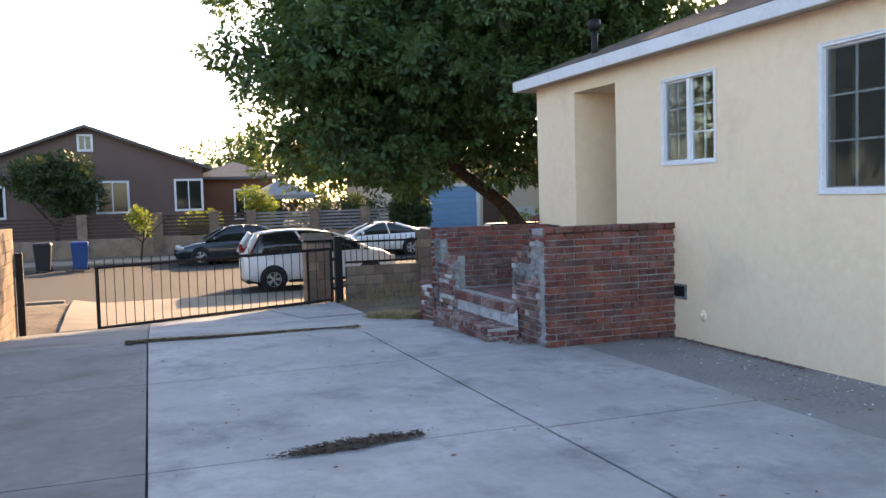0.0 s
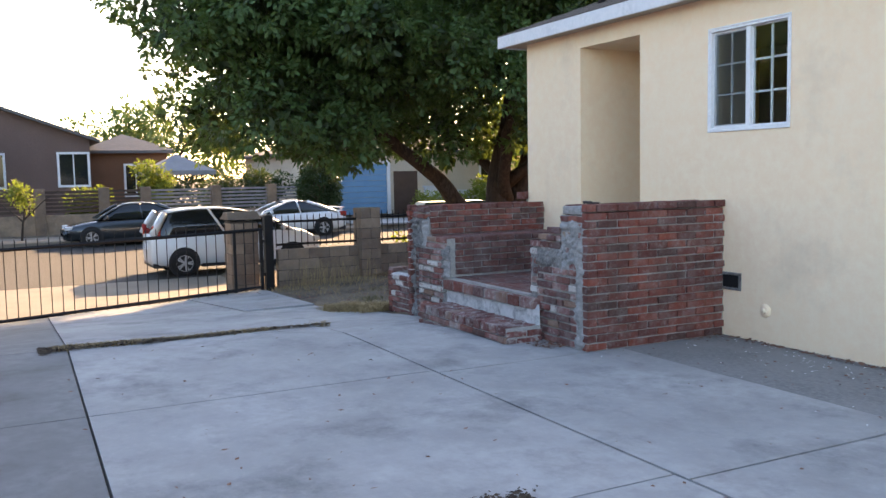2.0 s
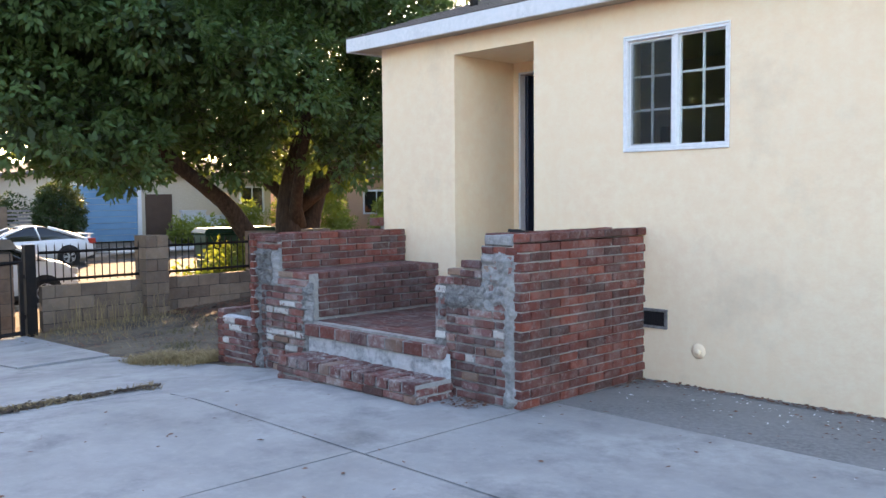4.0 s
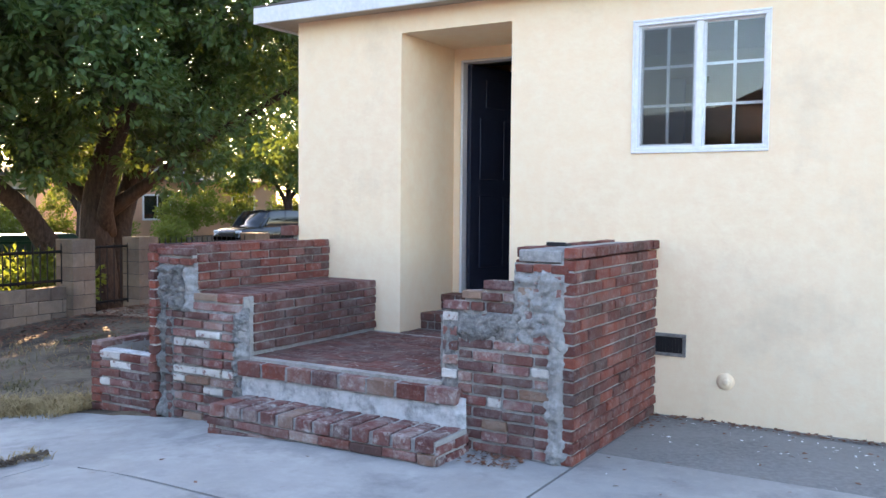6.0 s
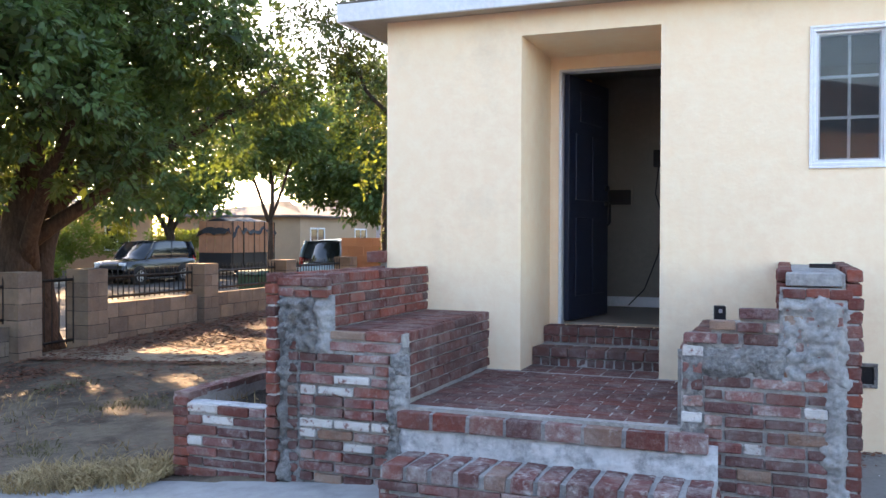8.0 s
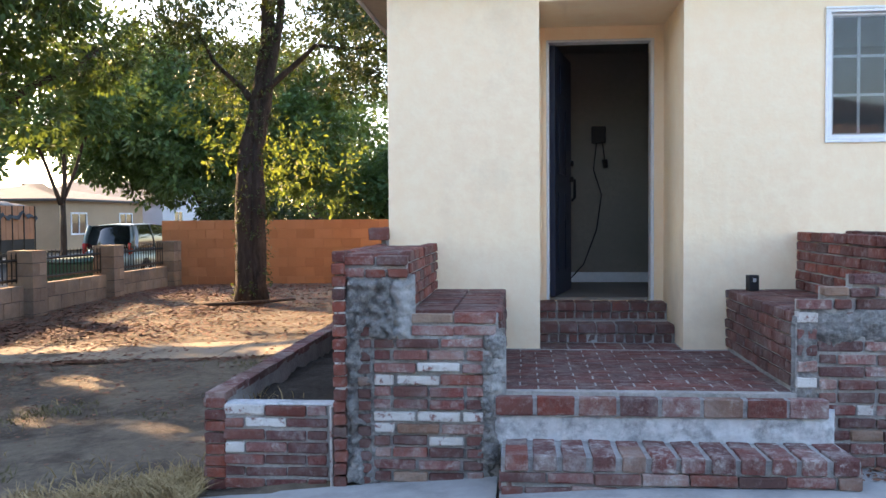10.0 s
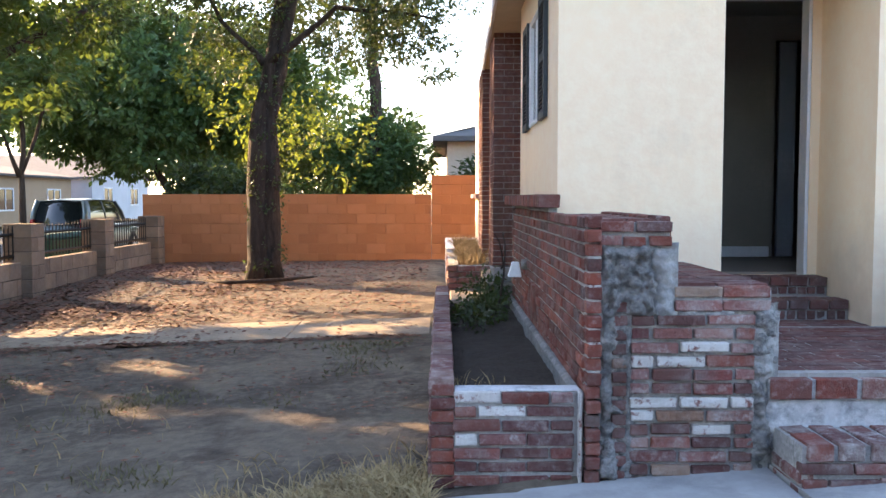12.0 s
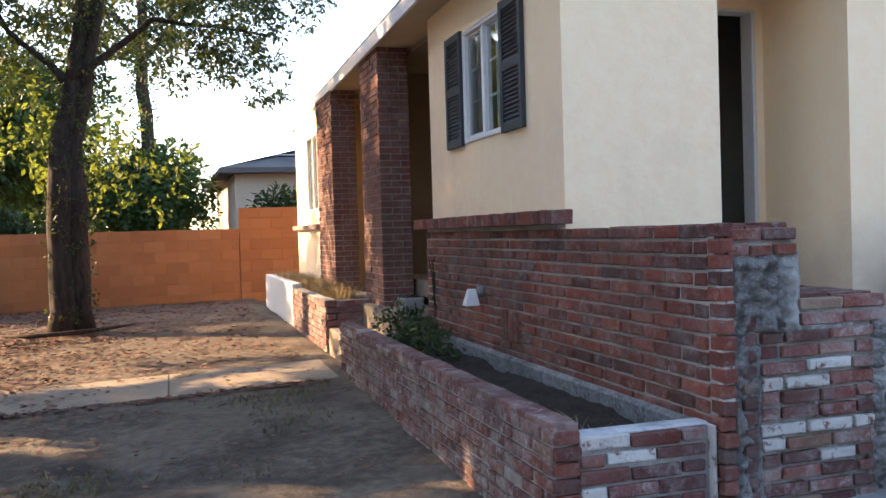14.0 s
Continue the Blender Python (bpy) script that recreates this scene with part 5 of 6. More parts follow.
        boxes("wing_mirror", [(xs[3] - 0.35 if xs[3] > 0 else 0.3, sy * (W + 0.09) - 0.09, belt - 0.01, (xs[3] - 0.35 if xs[3] > 0 else 0.3) + 0.1, sy * (W + 0.09) + 0.08, belt + 0.12)], body_mat, c, 0.03)
    boxes("grille", [(L / 2 - 0.12, -W * 0.5, nose - 0.2, L / 2 + 0.005, W * 0.5, nose - 0.04)], M["trim_black"], c, 0.02)
    boxes("number_plate", [(-L / 2 - 0.02, -0.16, 0.62, -L / 2 + 0.05, 0.16, 0.76)], M["white_paint"], c, 0.005)
    boxes("bumper_trim", [(-L / 2 + 0.03, -W * 0.86, 0.2, -L / 2 + 0.3, W * 0.86, 0.34)], M["trim_black"], c, 0.02)
    boxes("lower_trim", [(rx + r + 0.1, -W * 0.985, 0.19, fx - r - 0.1, W * 0.985, 0.27)], M["trim_black"], c, 0.02)
    if spec.get("wing"):
        boxes("spoiler", [(-L / 2 + 0.02, -W * 0.75, belt + 0.12, -L / 2 + 0.28, W * 0.75, belt + 0.15), (-L / 2 + 0.1, -W * 0.68, belt - 0.04, -L / 2 + 0.2, -W * 0.62, belt + 0.12),
                          (-L / 2 + 0.1, W * 0.62, belt - 0.04, -L / 2 + 0.2, W * 0.68, belt + 0.12)], body_mat, c, 0.01)
    return c


HATCH = dict(arch=0.09, L=4.15, W=1.70, belt=0.99, roof=1.60, r=0.30, front=0.80, rear=0.72, nose=0.72, tail=(0.90, 1.20, 0.22), cabin=(-0.985, -0.84, 0.14, 0.64), cpillar=0.085, tuck=0.74, b=4,
             top=[(-1.0, 0.78, 0.74, 0.35), (-0.985, 0.95, 0.90, 0.26), (-0.9, 0.99, 0.98, 0.22), (-0.5, 0.98, 1.0, 0.20), (0.0, 0.97, 1.0, 0.20), (0.45, 1.0, 1.0, 0.20), (0.66, 0.98, 0.99, 0.20), (0.82, 0.92, 0.96, 0.20), (0.93, 0.80, 0.90, 0.22), (0.985, 0.62, 0.80, 0.26), (1.0, 0.5, 0.70, 0.32)])
SEDAN = dict(L=4.6, W=1.78, belt=0.92, roof=1.43, r=0.32, front=0.90, rear=0.98, nose=0.66, tail=(0.72, 0.92, 0.3), cabin=(-0.78, -0.36, 0.16, 0.52), tuck=0.68, b=4,
             top=[(-1.0, 0.72, 0.76, 0.38), (-0.98, 0.90, 0.90, 0.28), (-0.85, 0.95, 0.97, 0.22), (-0.5, 0.93, 1.0, 0.20), (0.0, 0.90, 1.0, 0.19), (0.45, 0.88, 1.0, 0.19), (0.7, 0.80, 0.98, 0.20), (0.9, 0.70, 0.92, 0.22), (0.985, 0.56, 0.80, 0.26), (1.0, 0.46, 0.70, 0.32)])
COUPE = dict(SEDAN, L=4.45, roof=1.40, cabin=(-0.82, -0.30, 0.08, 0.50), wing=True)
SUV = dict(quarter=1, L=4.9, W=1.86, belt=1.12, roof=1.80, r=0.37, front=0.92, rear=1.05, nose=0.88, tail=(0.95, 1.35, 0.22), cabin=(-0.96, -0.86, 0.18, 0.46), cpillar=0.08, tuck=0.78, b=4,
           top=[(-1.0, 0.9, 0.86, 0.45), (-0.985, 1.08, 0.94, 0.34), (-0.9, 1.12, 0.99, 0.28), (-0.5, 1.12, 1.0, 0.26), (0.0, 1.11, 1.0, 0.26), (0.42, 1.10, 1.0, 0.26), (0.7, 1.05, 0.99, 0.27), (0.92, 0.98, 0.95, 0.30), (0.985, 0.82, 0.88, 0.34), (1.0, 0.6, 0.84, 0.40)])
car("hatchback_car", -12.87, -0.50, 90, HATCH, paint("white_car_paint", (0.72, 0.74, 0.76)), "white compact hatchback parked at the kerb")
car("sedan_car", -24.0, -1.45, -90, dict(SEDAN, roof=1.50, belt=0.96), paint("slate_car_paint", (0.055, 0.065, 0.075), 0.22, 0.5), "dark grey sedan parked across the street")
car("coupe_car", -23.95, 4.25, -90, COUPE, paint("white_coupe_paint", (0.75, 0.76, 0.78)), "white coupe with rear spoiler across the street")
car("suv_car", -24.0, 25.9, -90, dict(SUV, roof=1.92), paint("black_car_paint", (0.008, 0.009, 0.011), 0.2, 0.0), "black sport utility car parked across the street")
car("suv_car", -13.05, 24.8, 90, dict(SUV, roof=2.02, belt=1.2, L=5.2), paint("silver_green_paint", (0.16, 0.20, 0.21), 0.3, 0.4), "silver sport utility car parked by the kerb")


def trailer():
    t = thing("utility_trailer", -24.0, 33.0, ROAD_Z, 0, "brown boarded trailer under a dark torn tarp", "trailer")
    wood = material("trailer_boards", (0.36, 0.17, 0.09), (0.25, 0.12, 0.07), None, 2, 20, 0.8, bump=0.2)
    boxes("bed", [(-1.0, -2.0, 0.45, 1.0, 2.0, 0.62)], M["iron"], t, 0.01)
    for k in range(8):
        boxes("board", [(0.98, -1.98 + k * 0.498, 1.25, 1.02, -1.98 + k * 0.498 + 0.47, 2.85)], wood, t, 0.006)
    for k in range(4):
        boxes("board", [(-0.96 + k * 0.49, -2.02, 1.25, -0.96 + k * 0.49 + 0.46, -1.98, 2.85)], wood, t, 0.006)
    boxes("side", [(-1.0, -1.97, 0.62, 0.97, 1.97, 1.25)], M["trim_black"], t, 0.01)
    bm = bmesh.new()
    for k in range(5):
        y = -1.95 + k * 0.96
        add_box(bm, 1.021, y, 0.62, 1.06, y + 0.05, 2.85)
    finish("stakes", bm, M["iron"], t)
    bm = bmesh.new()
    g = {}
    for j in range(25):
        for i in range(11):
            u, v = i / 10 * 2 - 1, j / 24 * 2 - 1
            p = Vector((u * 1.09, v * 2.1, 0))
            edge = max(abs(u), abs(v))
            g[i, j] = bm.verts.new((p.x, p.y, 3.05 - 0.30 * u * u - 0.12 * v * v + 0.10 * noise.noise(p * 1.7) - (0.40 + 0.55 * noise.noise(p * 2.1) if edge > 0.98 else 0)))
    for j in range(24):
        for i in range(10):
            bm.faces.new((g[i, j], g[i + 1, j], g[i + 1, j + 1], g[i, j + 1]))
    finish("tarp", bm, M["trim_black"], t, True)
    for yy in (-0.5, 0.5):
        wheel(t, yy, 1.0, 0.34, 1)


trailer()


def wheelie_bin(x, y, z, rz, mat, label, big=1.0):
    b = thing("wheelie_bin", x, y, z, rz, label, "bin", "wheeled rubbish bins")
    b.scale = (big, big, big)
    bm = bmesh.new()
    vs = add_box(bm, -0.30, -0.33, 0.06, 0.30, 0.33, 0.98)
    for v in bm.verts:
        if v.co.z < 0.5:
            v.co.x *= 0.78
            v.co.y *= 0.80
    finish("body", bm, mat, b, False, (0, 0, 0), 0.03)
    bm = bmesh.new()
    add_box(bm, -0.33, -0.36, 0.985, 0.33, 0.38, 1.03)
    for v in bm.verts:
        if v.co.z > 1.0:
            v.co.x *= 0.8
            v.co.y *= 0.8
            v.co.z += 0.04
    finish("lid", bm, mat, b, False, (0, 0, 0), 0.012)
    bm = bmesh.new()
    add_tube(bm, [(-0.30, 0.40, 0.96), (0.30, 0.40, 0.96)], [0.016, 0.016], 8)
    finish("handle", bm, M["trim_black"], b)
    for sx in (-1, 1):
        bm = bmesh.new()
        add_tube(bm, [(sx * 0.22, 0.27, 0.10), (sx * 0.28, 0.27, 0.10)], [0.10, 0.10], 14)
        finish("wheel", bm, M["rubber"], b)


PL = lambda n, c: material(n, c, tuple(v * 0.8 for v in c), None, 3, 40, 0.5, bump=0.05)
wheelie_bin(-23.7, -8.35, ROAD_Z, 90, PL("black_plastic", (0.025, 0.025, 0.027)), "black plastic wheeled bin at the far kerb")
wheelie_bin(-23.7, -7.1, ROAD_Z, 90, PL("blue_plastic", (0.025, 0.07, 0.22)), "blue plastic wheeled bin at the far kerb")
gb = PL("green_plastic", (0.012, 0.05, 0.032))
for bx, by, big in ((-8.2, 10.7, 1.0), (-8.2, 11.5, 1.0), (-10.9, 4.2, 1.35), (-10.9, 5.2, 1.35)):
    wheelie_bin(bx, by, height(bx, by), 80, gb, "dark green wheeled bin behind the fence", big)


# ---------- houses across the street and around ----------
def gable_house(name, x, y, yaw, w, d, eave, apex, wall, roofm, label, wins=(), z=-0.45, hip=False):
    """A bungalow; its front (w wide) faces local +x at x = 0 and it runs back along -x."""
    h = thing(name, x, y, z, yaw, label, "house")
    bm = bmesh.new()
    P = [(0, -w / 2, 0), (0, w / 2, 0), (0, w / 2, eave), (0, 0, apex), (0, -w / 2, eave)]
    if hip:
        P = [(0, -w / 2, 0), (0, w / 2, 0), (0, w / 2, eave), (0, 0, eave + 0.001), (0, -w / 2, eave)]
    f = [bm.verts.new(p) for p in P]
    b = [bm.verts.new((-d, p[1], p[2])) for p in P]
    bm.faces.new(f)
    bm.faces.new(b[::-1])
    for k in (0, 1, 4):
        n = (k + 1) % 5
        bm.faces.new((f[n], f[k], b[k], b[n]))
    finish("wall", bm, wall, h)
    o, t = 0.4, 0.13
    sl = (apex - eave) / (w / 2)
    bm = bmesh.new()
    if hip:
        q = [(o, -w / 2 - o), (o, w / 2 + o), (-d - o, w / 2 + o), (-d - o, -w / 2 - o)]
        ridge = [bm.verts.new((-w / 2, 0, apex)), bm.verts.new((-d + w / 2, 0, apex))]
        e = [bm.verts.new((*p, eave + t)) for p in q]
        lo = [bm.verts.new((*p, eave)) for p in q]
        bm.faces.new((e[0], e[1], ridge[0]))
        bm.faces.new((e[1], e[2], ridge[1], ridge[0]))
        bm.faces.new((e[2], e[3], ridge[1]))
        bm.faces.new((e[3], e[0], ridge[0], ridge[1]))
        for k in range(4):
            bm.faces.new((lo[k], lo[(k + 1) % 4], e[(k + 1) % 4], e[k]))
        bm.faces.new(lo[::-1])
    else:
        for s in (-1, 1):
            A = [(o, 0, apex), (o, s * (w / 2 + o), eave - o * sl), (-d - o, s * (w / 2 + o), eave - o * sl), (-d - o, 0, apex)]
            top = [bm.verts.new((p[0], p[1], p[2] + t)) for p in A]
            low = [bm.verts.new(p) for p in A]
            bm.faces.new(top)
            bm.faces.new(low[::-1])
            for k in range(4):
                n = (k + 1) % 4
                bm.faces.new((low[k], low[n], top[n], top[k]))
    finish("roof", bm, roofm, h)
    for wy, wz, ww, wh in wins:
        win = new("window")
        win.parent = h
        fr = 0.1
        boxes("frame", [(-0.02, wy - ww / 2 - fr, wz - fr, 0.05, wy + ww / 2 + fr, wz), (-0.02, wy - ww / 2 - fr, wz + wh, 0.05, wy + ww / 2 + fr, wz + wh + fr),
                        (-0.02, wy - ww / 2 - fr, wz, 0.05, wy - ww / 2, wz + wh), (-0.02, wy + ww / 2, wz, 0.05, wy + ww / 2 + fr, wz + wh), (-0.02, wy - 0.025, wz, 0.04, wy + 0.025, wz + wh)], M["white_paint"], win)
        boxes("pane", [(-0.02, wy - ww / 2, wz, 0.008, wy + ww / 2, wz + wh)], M["car_glass"], win)
    return h


mauve = material("mauve_stucco", (0.155, 0.105, 0.09), (0.13, 0.088, 0.076), None, 0.6, 14, 0.92, bump=0.3)
cream = material("beige_stucco", (0.55, 0.47, 0.37), (0.48, 0.41, 0.32), None, 0.6, 14, 0.92, bump=0.3)
white_s = material("white_stucco", (0.52, 0.53, 0.56), None, None, 0.6, 14, 0.9, bump=0.2)
grey_roof = material("grey_shingle", (0.11, 0.105, 0.105), (0.08, 0.078, 0.078), (0.14, 0.135, 0.135), 2, 18, 0.95, bump=0.4, bump_scale=14, stretch=(1, 1, 6))
slat_wood = material("brown_slats", (0.075, 0.05, 0.038), (0.05, 0.035, 0.028), None, 3, 20, 0.8, bump=0.2)
# White slats standing in shade; the shade is mixed in as grey.
shaded_slat = material("grey_slats", (0.24, 0.23, 0.23), None, None, 3, 20, 0.7, bump=0.1)
canvas = material("canopy_cloth", (0.22, 0.22, 0.235), None, None, 2, 30, 0.8, bump=0.1)
h1 = gable_house("bungalow", -33.0, -7.1, 0, 10.5, 13, 3.75, 5.65, mauve, grey_roof, "mauve stucco bungalow with a low gable roof",
                 ((4.55, 1.75, 1.15, 1.35), (1.1, 1.72, 1.3, 1.35), (0.0, 4.65, 0.5, 0.6), (-4.2, 1.6, 1.3, 1.3)))
# Solid wing for an open porch; porch shade is in the dark wall colour.
h1b = gable_house("side_wing", -35.5, 0.1, 0, 3.6, 9, 3.2, 4.2, material("ochre_wing_wall", (0.17, 0.085, 0.05), None, None, 1, 14, 0.9), grey_roof, "low ochre side wing darkened as a shaded porch, grey shingle roof",
                  ((0.3, 1.2, 0.9, 1.4),), hip=True)
h2 = gable_house("garage_house", -31.0, 13.2, 0, 11.0, 12, 3.0, 4.6, cream, grey_roof, "beige house with a blue garage door", ((4.4, 1.2, 1.2, 1.2),), hip=True)
blue = material("blue_door_paint", (0.16, 0.31, 0.48), (0.13, 0.26, 0.42), None, 2, 20, 0.6, bump=0.1)
gd = new("garage_door")
gd.parent = h2
for k in range(9):
    boxes("panel", [(0.0, -5.1, 0.02 + k * 0.275, 0.05, -1.6, 0.02 + k * 0.275 + 0.262)], blue, gd, 0.008)
boxes("door_trim", [(0.0, -1.58, 0, 0.08, -1.4, 2.65), (0.0, -5.3, 0, 0.08, -5.12, 2.65), (0.0, -5.1, 2.5, 0.08, -1.6, 2.65)], M["white_paint"], h2)
boxes("side_door", [(0.0, -1.2, 0, 0.06, 0.1, 2.1)], material("brown_door", (0.09, 0.055, 0.04), None, None, 3, 20, 0.7), h2, 0.01)
gable_house("neighbour_house", -0.9, 18.0, -90, 10.0, 9, 2.75, 4.4, cream, grey_roof, "beige neighbouring house with grey hip roof", (), 0.0, True).location = (4.4, 18.0, 0.0)
sp = boxes("solar_panel", [(0.55, 17.9, 3.32, 1.6, 18.0, 3.37)], M["car_glass"], None, 0.005)
sp.matrix_world = Matrix.Translation((1.1, 18.5, 3.24)) @ Matrix.Rotation(radians(19), 4, "X") @ Matrix.Translation((-1.1, -17.95, -3.34))
tagged(sp, "dark solar panel on the neighbouring roof", "solar panel")
gable_house("white_house", -25.8, 63.0, 0, 12.0, 10, 3.2, 4.9, white_s, grey_roof, "white house far along the street", ((-3, 1.2, 1.6, 1.2), (2.5, 1.2, 1.6, 1.2)))
gable_house("tan_house", -26.6, 49.6, 0, 11.5, 10, 3.0, 4.3, material("tan_stucco", (0.40, 0.285, 0.19), None, None, 0.6, 14, 0.9), grey_roof, "tan bungalow far along the street", ((-3.5, 1.0, 1.8, 1.2), (3, 1.0, 1.8, 1.2)), hip=True)
gable_house("orange_house", -32.0, 30.0, 0, 12.0, 10, 3.0, 4.4, material("peach_stucco", (0.55, 0.33, 0.22), None, None, 0.6, 14, 0.9), grey_roof, "peach bungalow behind trees across the street", ((-3.5, 1.0, 1.8, 1.2), (3, 1.0, 1.8, 1.2)), hip=True)
gable_house("south_house", 3.0, -13.0, 90, 16.0, 9, 2.9, 4.8, material("rust_stucco", (0.24, 0.10, 0.065), None, None, 1, 14, 0.9), material("tan_tile_roof", (0.30, 0.20, 0.14), None, None, 2, 16, 0.9, stretch=(6, 1, 1)), "rust red house with a tan roof next door", ((-4, 1.0, 1.6, 1.2), (3, 1.0, 1.6, 1.2)), 0.0, True)


fd = boxes("far_driveway", [(-31.0, 8.0, -0.62, -25.1, 15.5, -0.56)], M["concrete"])
tagged(fd, "sunlit pale concrete driveway across the street", "driveway", kind="structure")
gw = boxes("garden_wall", [(-29.1, 12.75, -0.6, -28.92, 13.9, 0.85), (-29.1, 13.9, -0.6, -28.92, 15.2, 0.6), (-29.14, 12.70, 0.85, -28.88, 13.92, 0.92), (-29.14, 13.92, 0.6, -28.88, 15.2, 0.67)], white_s, None, 0.01)
tagged(gw, "low white stucco garden wall across the street", "wall", kind="structure")


def slat_fence():
    f = thing("slat_fence", -28.4, 0, -0.66, 0, "low block wall with horizontal slat fence and piers", "fence", kind="structure")
    boxes("wall", [(-0.1, -16, 0, 0.1, 7.4, 0.82)], M["block_tan"], f, 0.01)
    for k, y in enumerate((-15.6, -11.2, -7.2, -4.2, -1.85, -0.25, 2.6, 5.0, 7.2)):
        boxes("pier", [(-0.2, y - 0.2, 0, 0.2, y + 0.2, 1.85)], M["block_tan"], f, 0.012)
    for k in range(6):
        z = 0.90 + k * 0.15
        boxes("slat", [(-0.02, -15.4, z, 0.02, -0.45, z + 0.10)], slat_wood, f)
        boxes("slat", [(-0.02, -0.05, z, 0.02, 7.0, z + 0.085)], shaded_slat, f)


slat_fence()


def gazebo():
    g = thing("gazebo", -33.2, 1.9, -0.4, 0, "garden gazebo with a grey fabric canopy", "gazebo")
    bm = bmesh.new()
    o = [bm.verts.new((a * 1.5, b * 1.5, 2.25)) for a, b in ((-1, -1), (1, -1), (1, 1), (-1, 1))]
    m = [bm.verts.new((a * 0.45, b * 0.45, 2.8)) for a, b in ((-1, -1), (1, -1), (1, 1), (-1, 1))]
    t = bm.verts.new((0, 0, 3.05))
    lo = [bm.verts.new((a * 1.5, b * 1.5, 2.05)) for a, b in ((-1, -1), (1, -1), (1, 1), (-1, 1))]
    for k in range(4):
        n = (k + 1) % 4
        bm.faces.new((o[k], o[n], m[n], m[k]))
        bm.faces.new((m[k], m[n], t))
        bm.faces.new((lo[k], lo[n], o[n], o[k]))
    finish("canopy", bm, canvas, g)
    for a, b in ((-1, -1), (1, -1), (1, 1), (-1, 1)):
        boxes("post", [(a * 1.45 - 0.04, b * 1.45 - 0.04, 0, a * 1.45 + 0.04, b * 1.45 + 0.04, 2.1)], M["iron"], g)


gazebo()

# ---------- other trees and shrubs ----------
CL = crown_lobes
round_tree("garden_tree", -30.4, -8.3, -0.4, 1.6, 0.13, CL((0, 0, 3.1), (1.3, 1.7, 1.2), 26, 0.5, 0.8, 61), 16000, 0.16, "leaf_dark", "dense dark round tree before the bungalow", 61)
round_tree("sapling", -26.0, -4.9, -0.66, 1.2, 0.05, CL((0, 0, 1.55), (0.35, 0.4, 0.45), 8, 0.2, 0.3, 62), 700, 0.13, "leaf_lit", "small yellow-green sapling on the pavement verge", 62)
round_tree("shrub", -29.6, -2.3, -0.4, 0.0, 0.1, CL((0, 0, 0.85), (0.4, 0.9, 0.7), 14, 0.25, 0.4, 63), 1800, 0.15, "leaf_lit", "yellow-green garden shrub behind the slat fence", 63, category="shrub")
round_tree("shrub", -30.0, 0.3, -0.6, 0.9, 0.06, CL((0, 0, 2.0), (0.5, 0.6, 0.9), 12, 0.3, 0.55, 64), 3000, 0.15, "leaf_lit", "bright yellow-green shrub beside the bungalow", 64, category="shrub")
round_tree("shrub", -29.8, 4.4, -0.4, 0.0, 0.1, CL((0, 0, 1.4), (0.6, 1.9, 0.8), 20, 0.4, 0.7, 65), 7000, 0.15, "leaf_dark", "dark hedge shrubs behind the white slat fence", 65, category="shrub")
# Added foliage that only darkens the gap under the gazebo canopy.
round_tree("shrub", -38.5, 1.5, -0.4, 0.0, 0.1, CL((0, 0, 1.3), (0.8, 4.2, 1.0), 26, 0.5, 0.8, 78), 6000, 0.2, "leaf_dark", "added dark leaf backing behind the garden gazebo", 78, category="shrub")
round_tree("clipped_hedge", -28.0, 7.05, -0.6, 0.0, 0.1, [(0, 0, 1.2, 0.8, 0.85, 1.35), (0, 0, 1.6, 0.8, 0.9, 1.0)], 12000, 0.12, "leaf_dark", "tall rounded clipped green hedge bush", 66, category="shrub")
round_tree("background_tree", -47.0, 4.0, -0.4, 3.0, 0.3, CL((0, 0, 4.2), (3, 6, 2.0), 30, 1.2, 1.8, 67), 9000, 0.3, "leaf", "green trees behind the houses across the street", 67)
round_tree("background_tree", -50.0, -19.0, -0.4, 3.0, 0.3, CL((0, 0, 4.5), (3, 4, 2.6), 24, 1.2, 1.8, 68), 10000, 0.3, "leaf", "green tree behind the bungalow", 68)
round_tree("verge_tree", -26.8, 31.0, -0.5, 3.0, 0.30, CL((0, 0, 6.6), (3.8, 5.4, 4.2), 56, 1.0, 1.8, 69, 2.2), 26000, 0.27, "leaf", "leafy sunlit verge tree across the street", 69)
# The sun on these shrubs is in the leaf_lit colour.
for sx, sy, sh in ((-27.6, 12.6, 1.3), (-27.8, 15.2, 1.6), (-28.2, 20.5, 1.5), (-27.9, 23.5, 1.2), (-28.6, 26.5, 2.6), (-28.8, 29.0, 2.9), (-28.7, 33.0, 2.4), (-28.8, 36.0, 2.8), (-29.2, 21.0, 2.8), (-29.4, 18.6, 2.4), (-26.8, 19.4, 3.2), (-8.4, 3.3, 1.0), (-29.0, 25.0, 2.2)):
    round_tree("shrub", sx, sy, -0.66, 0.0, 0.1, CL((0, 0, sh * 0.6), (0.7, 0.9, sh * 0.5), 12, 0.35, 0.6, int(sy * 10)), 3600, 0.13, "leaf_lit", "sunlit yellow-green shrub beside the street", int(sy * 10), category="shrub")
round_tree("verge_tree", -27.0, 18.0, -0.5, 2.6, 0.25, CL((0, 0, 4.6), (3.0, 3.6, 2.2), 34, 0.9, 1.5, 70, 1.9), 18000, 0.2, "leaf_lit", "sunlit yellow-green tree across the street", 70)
round_tree("verge_tree", -9.0, 22.0, -0.6, 2.4, 0.30, CL((-0.1, 0, 4.9), (4.6, 3.4, 2.7), 76, 0.8, 1.4, 71, 2.3), 80000, 0.19, "leaf", "broad leafy tree by the pavement", 71)
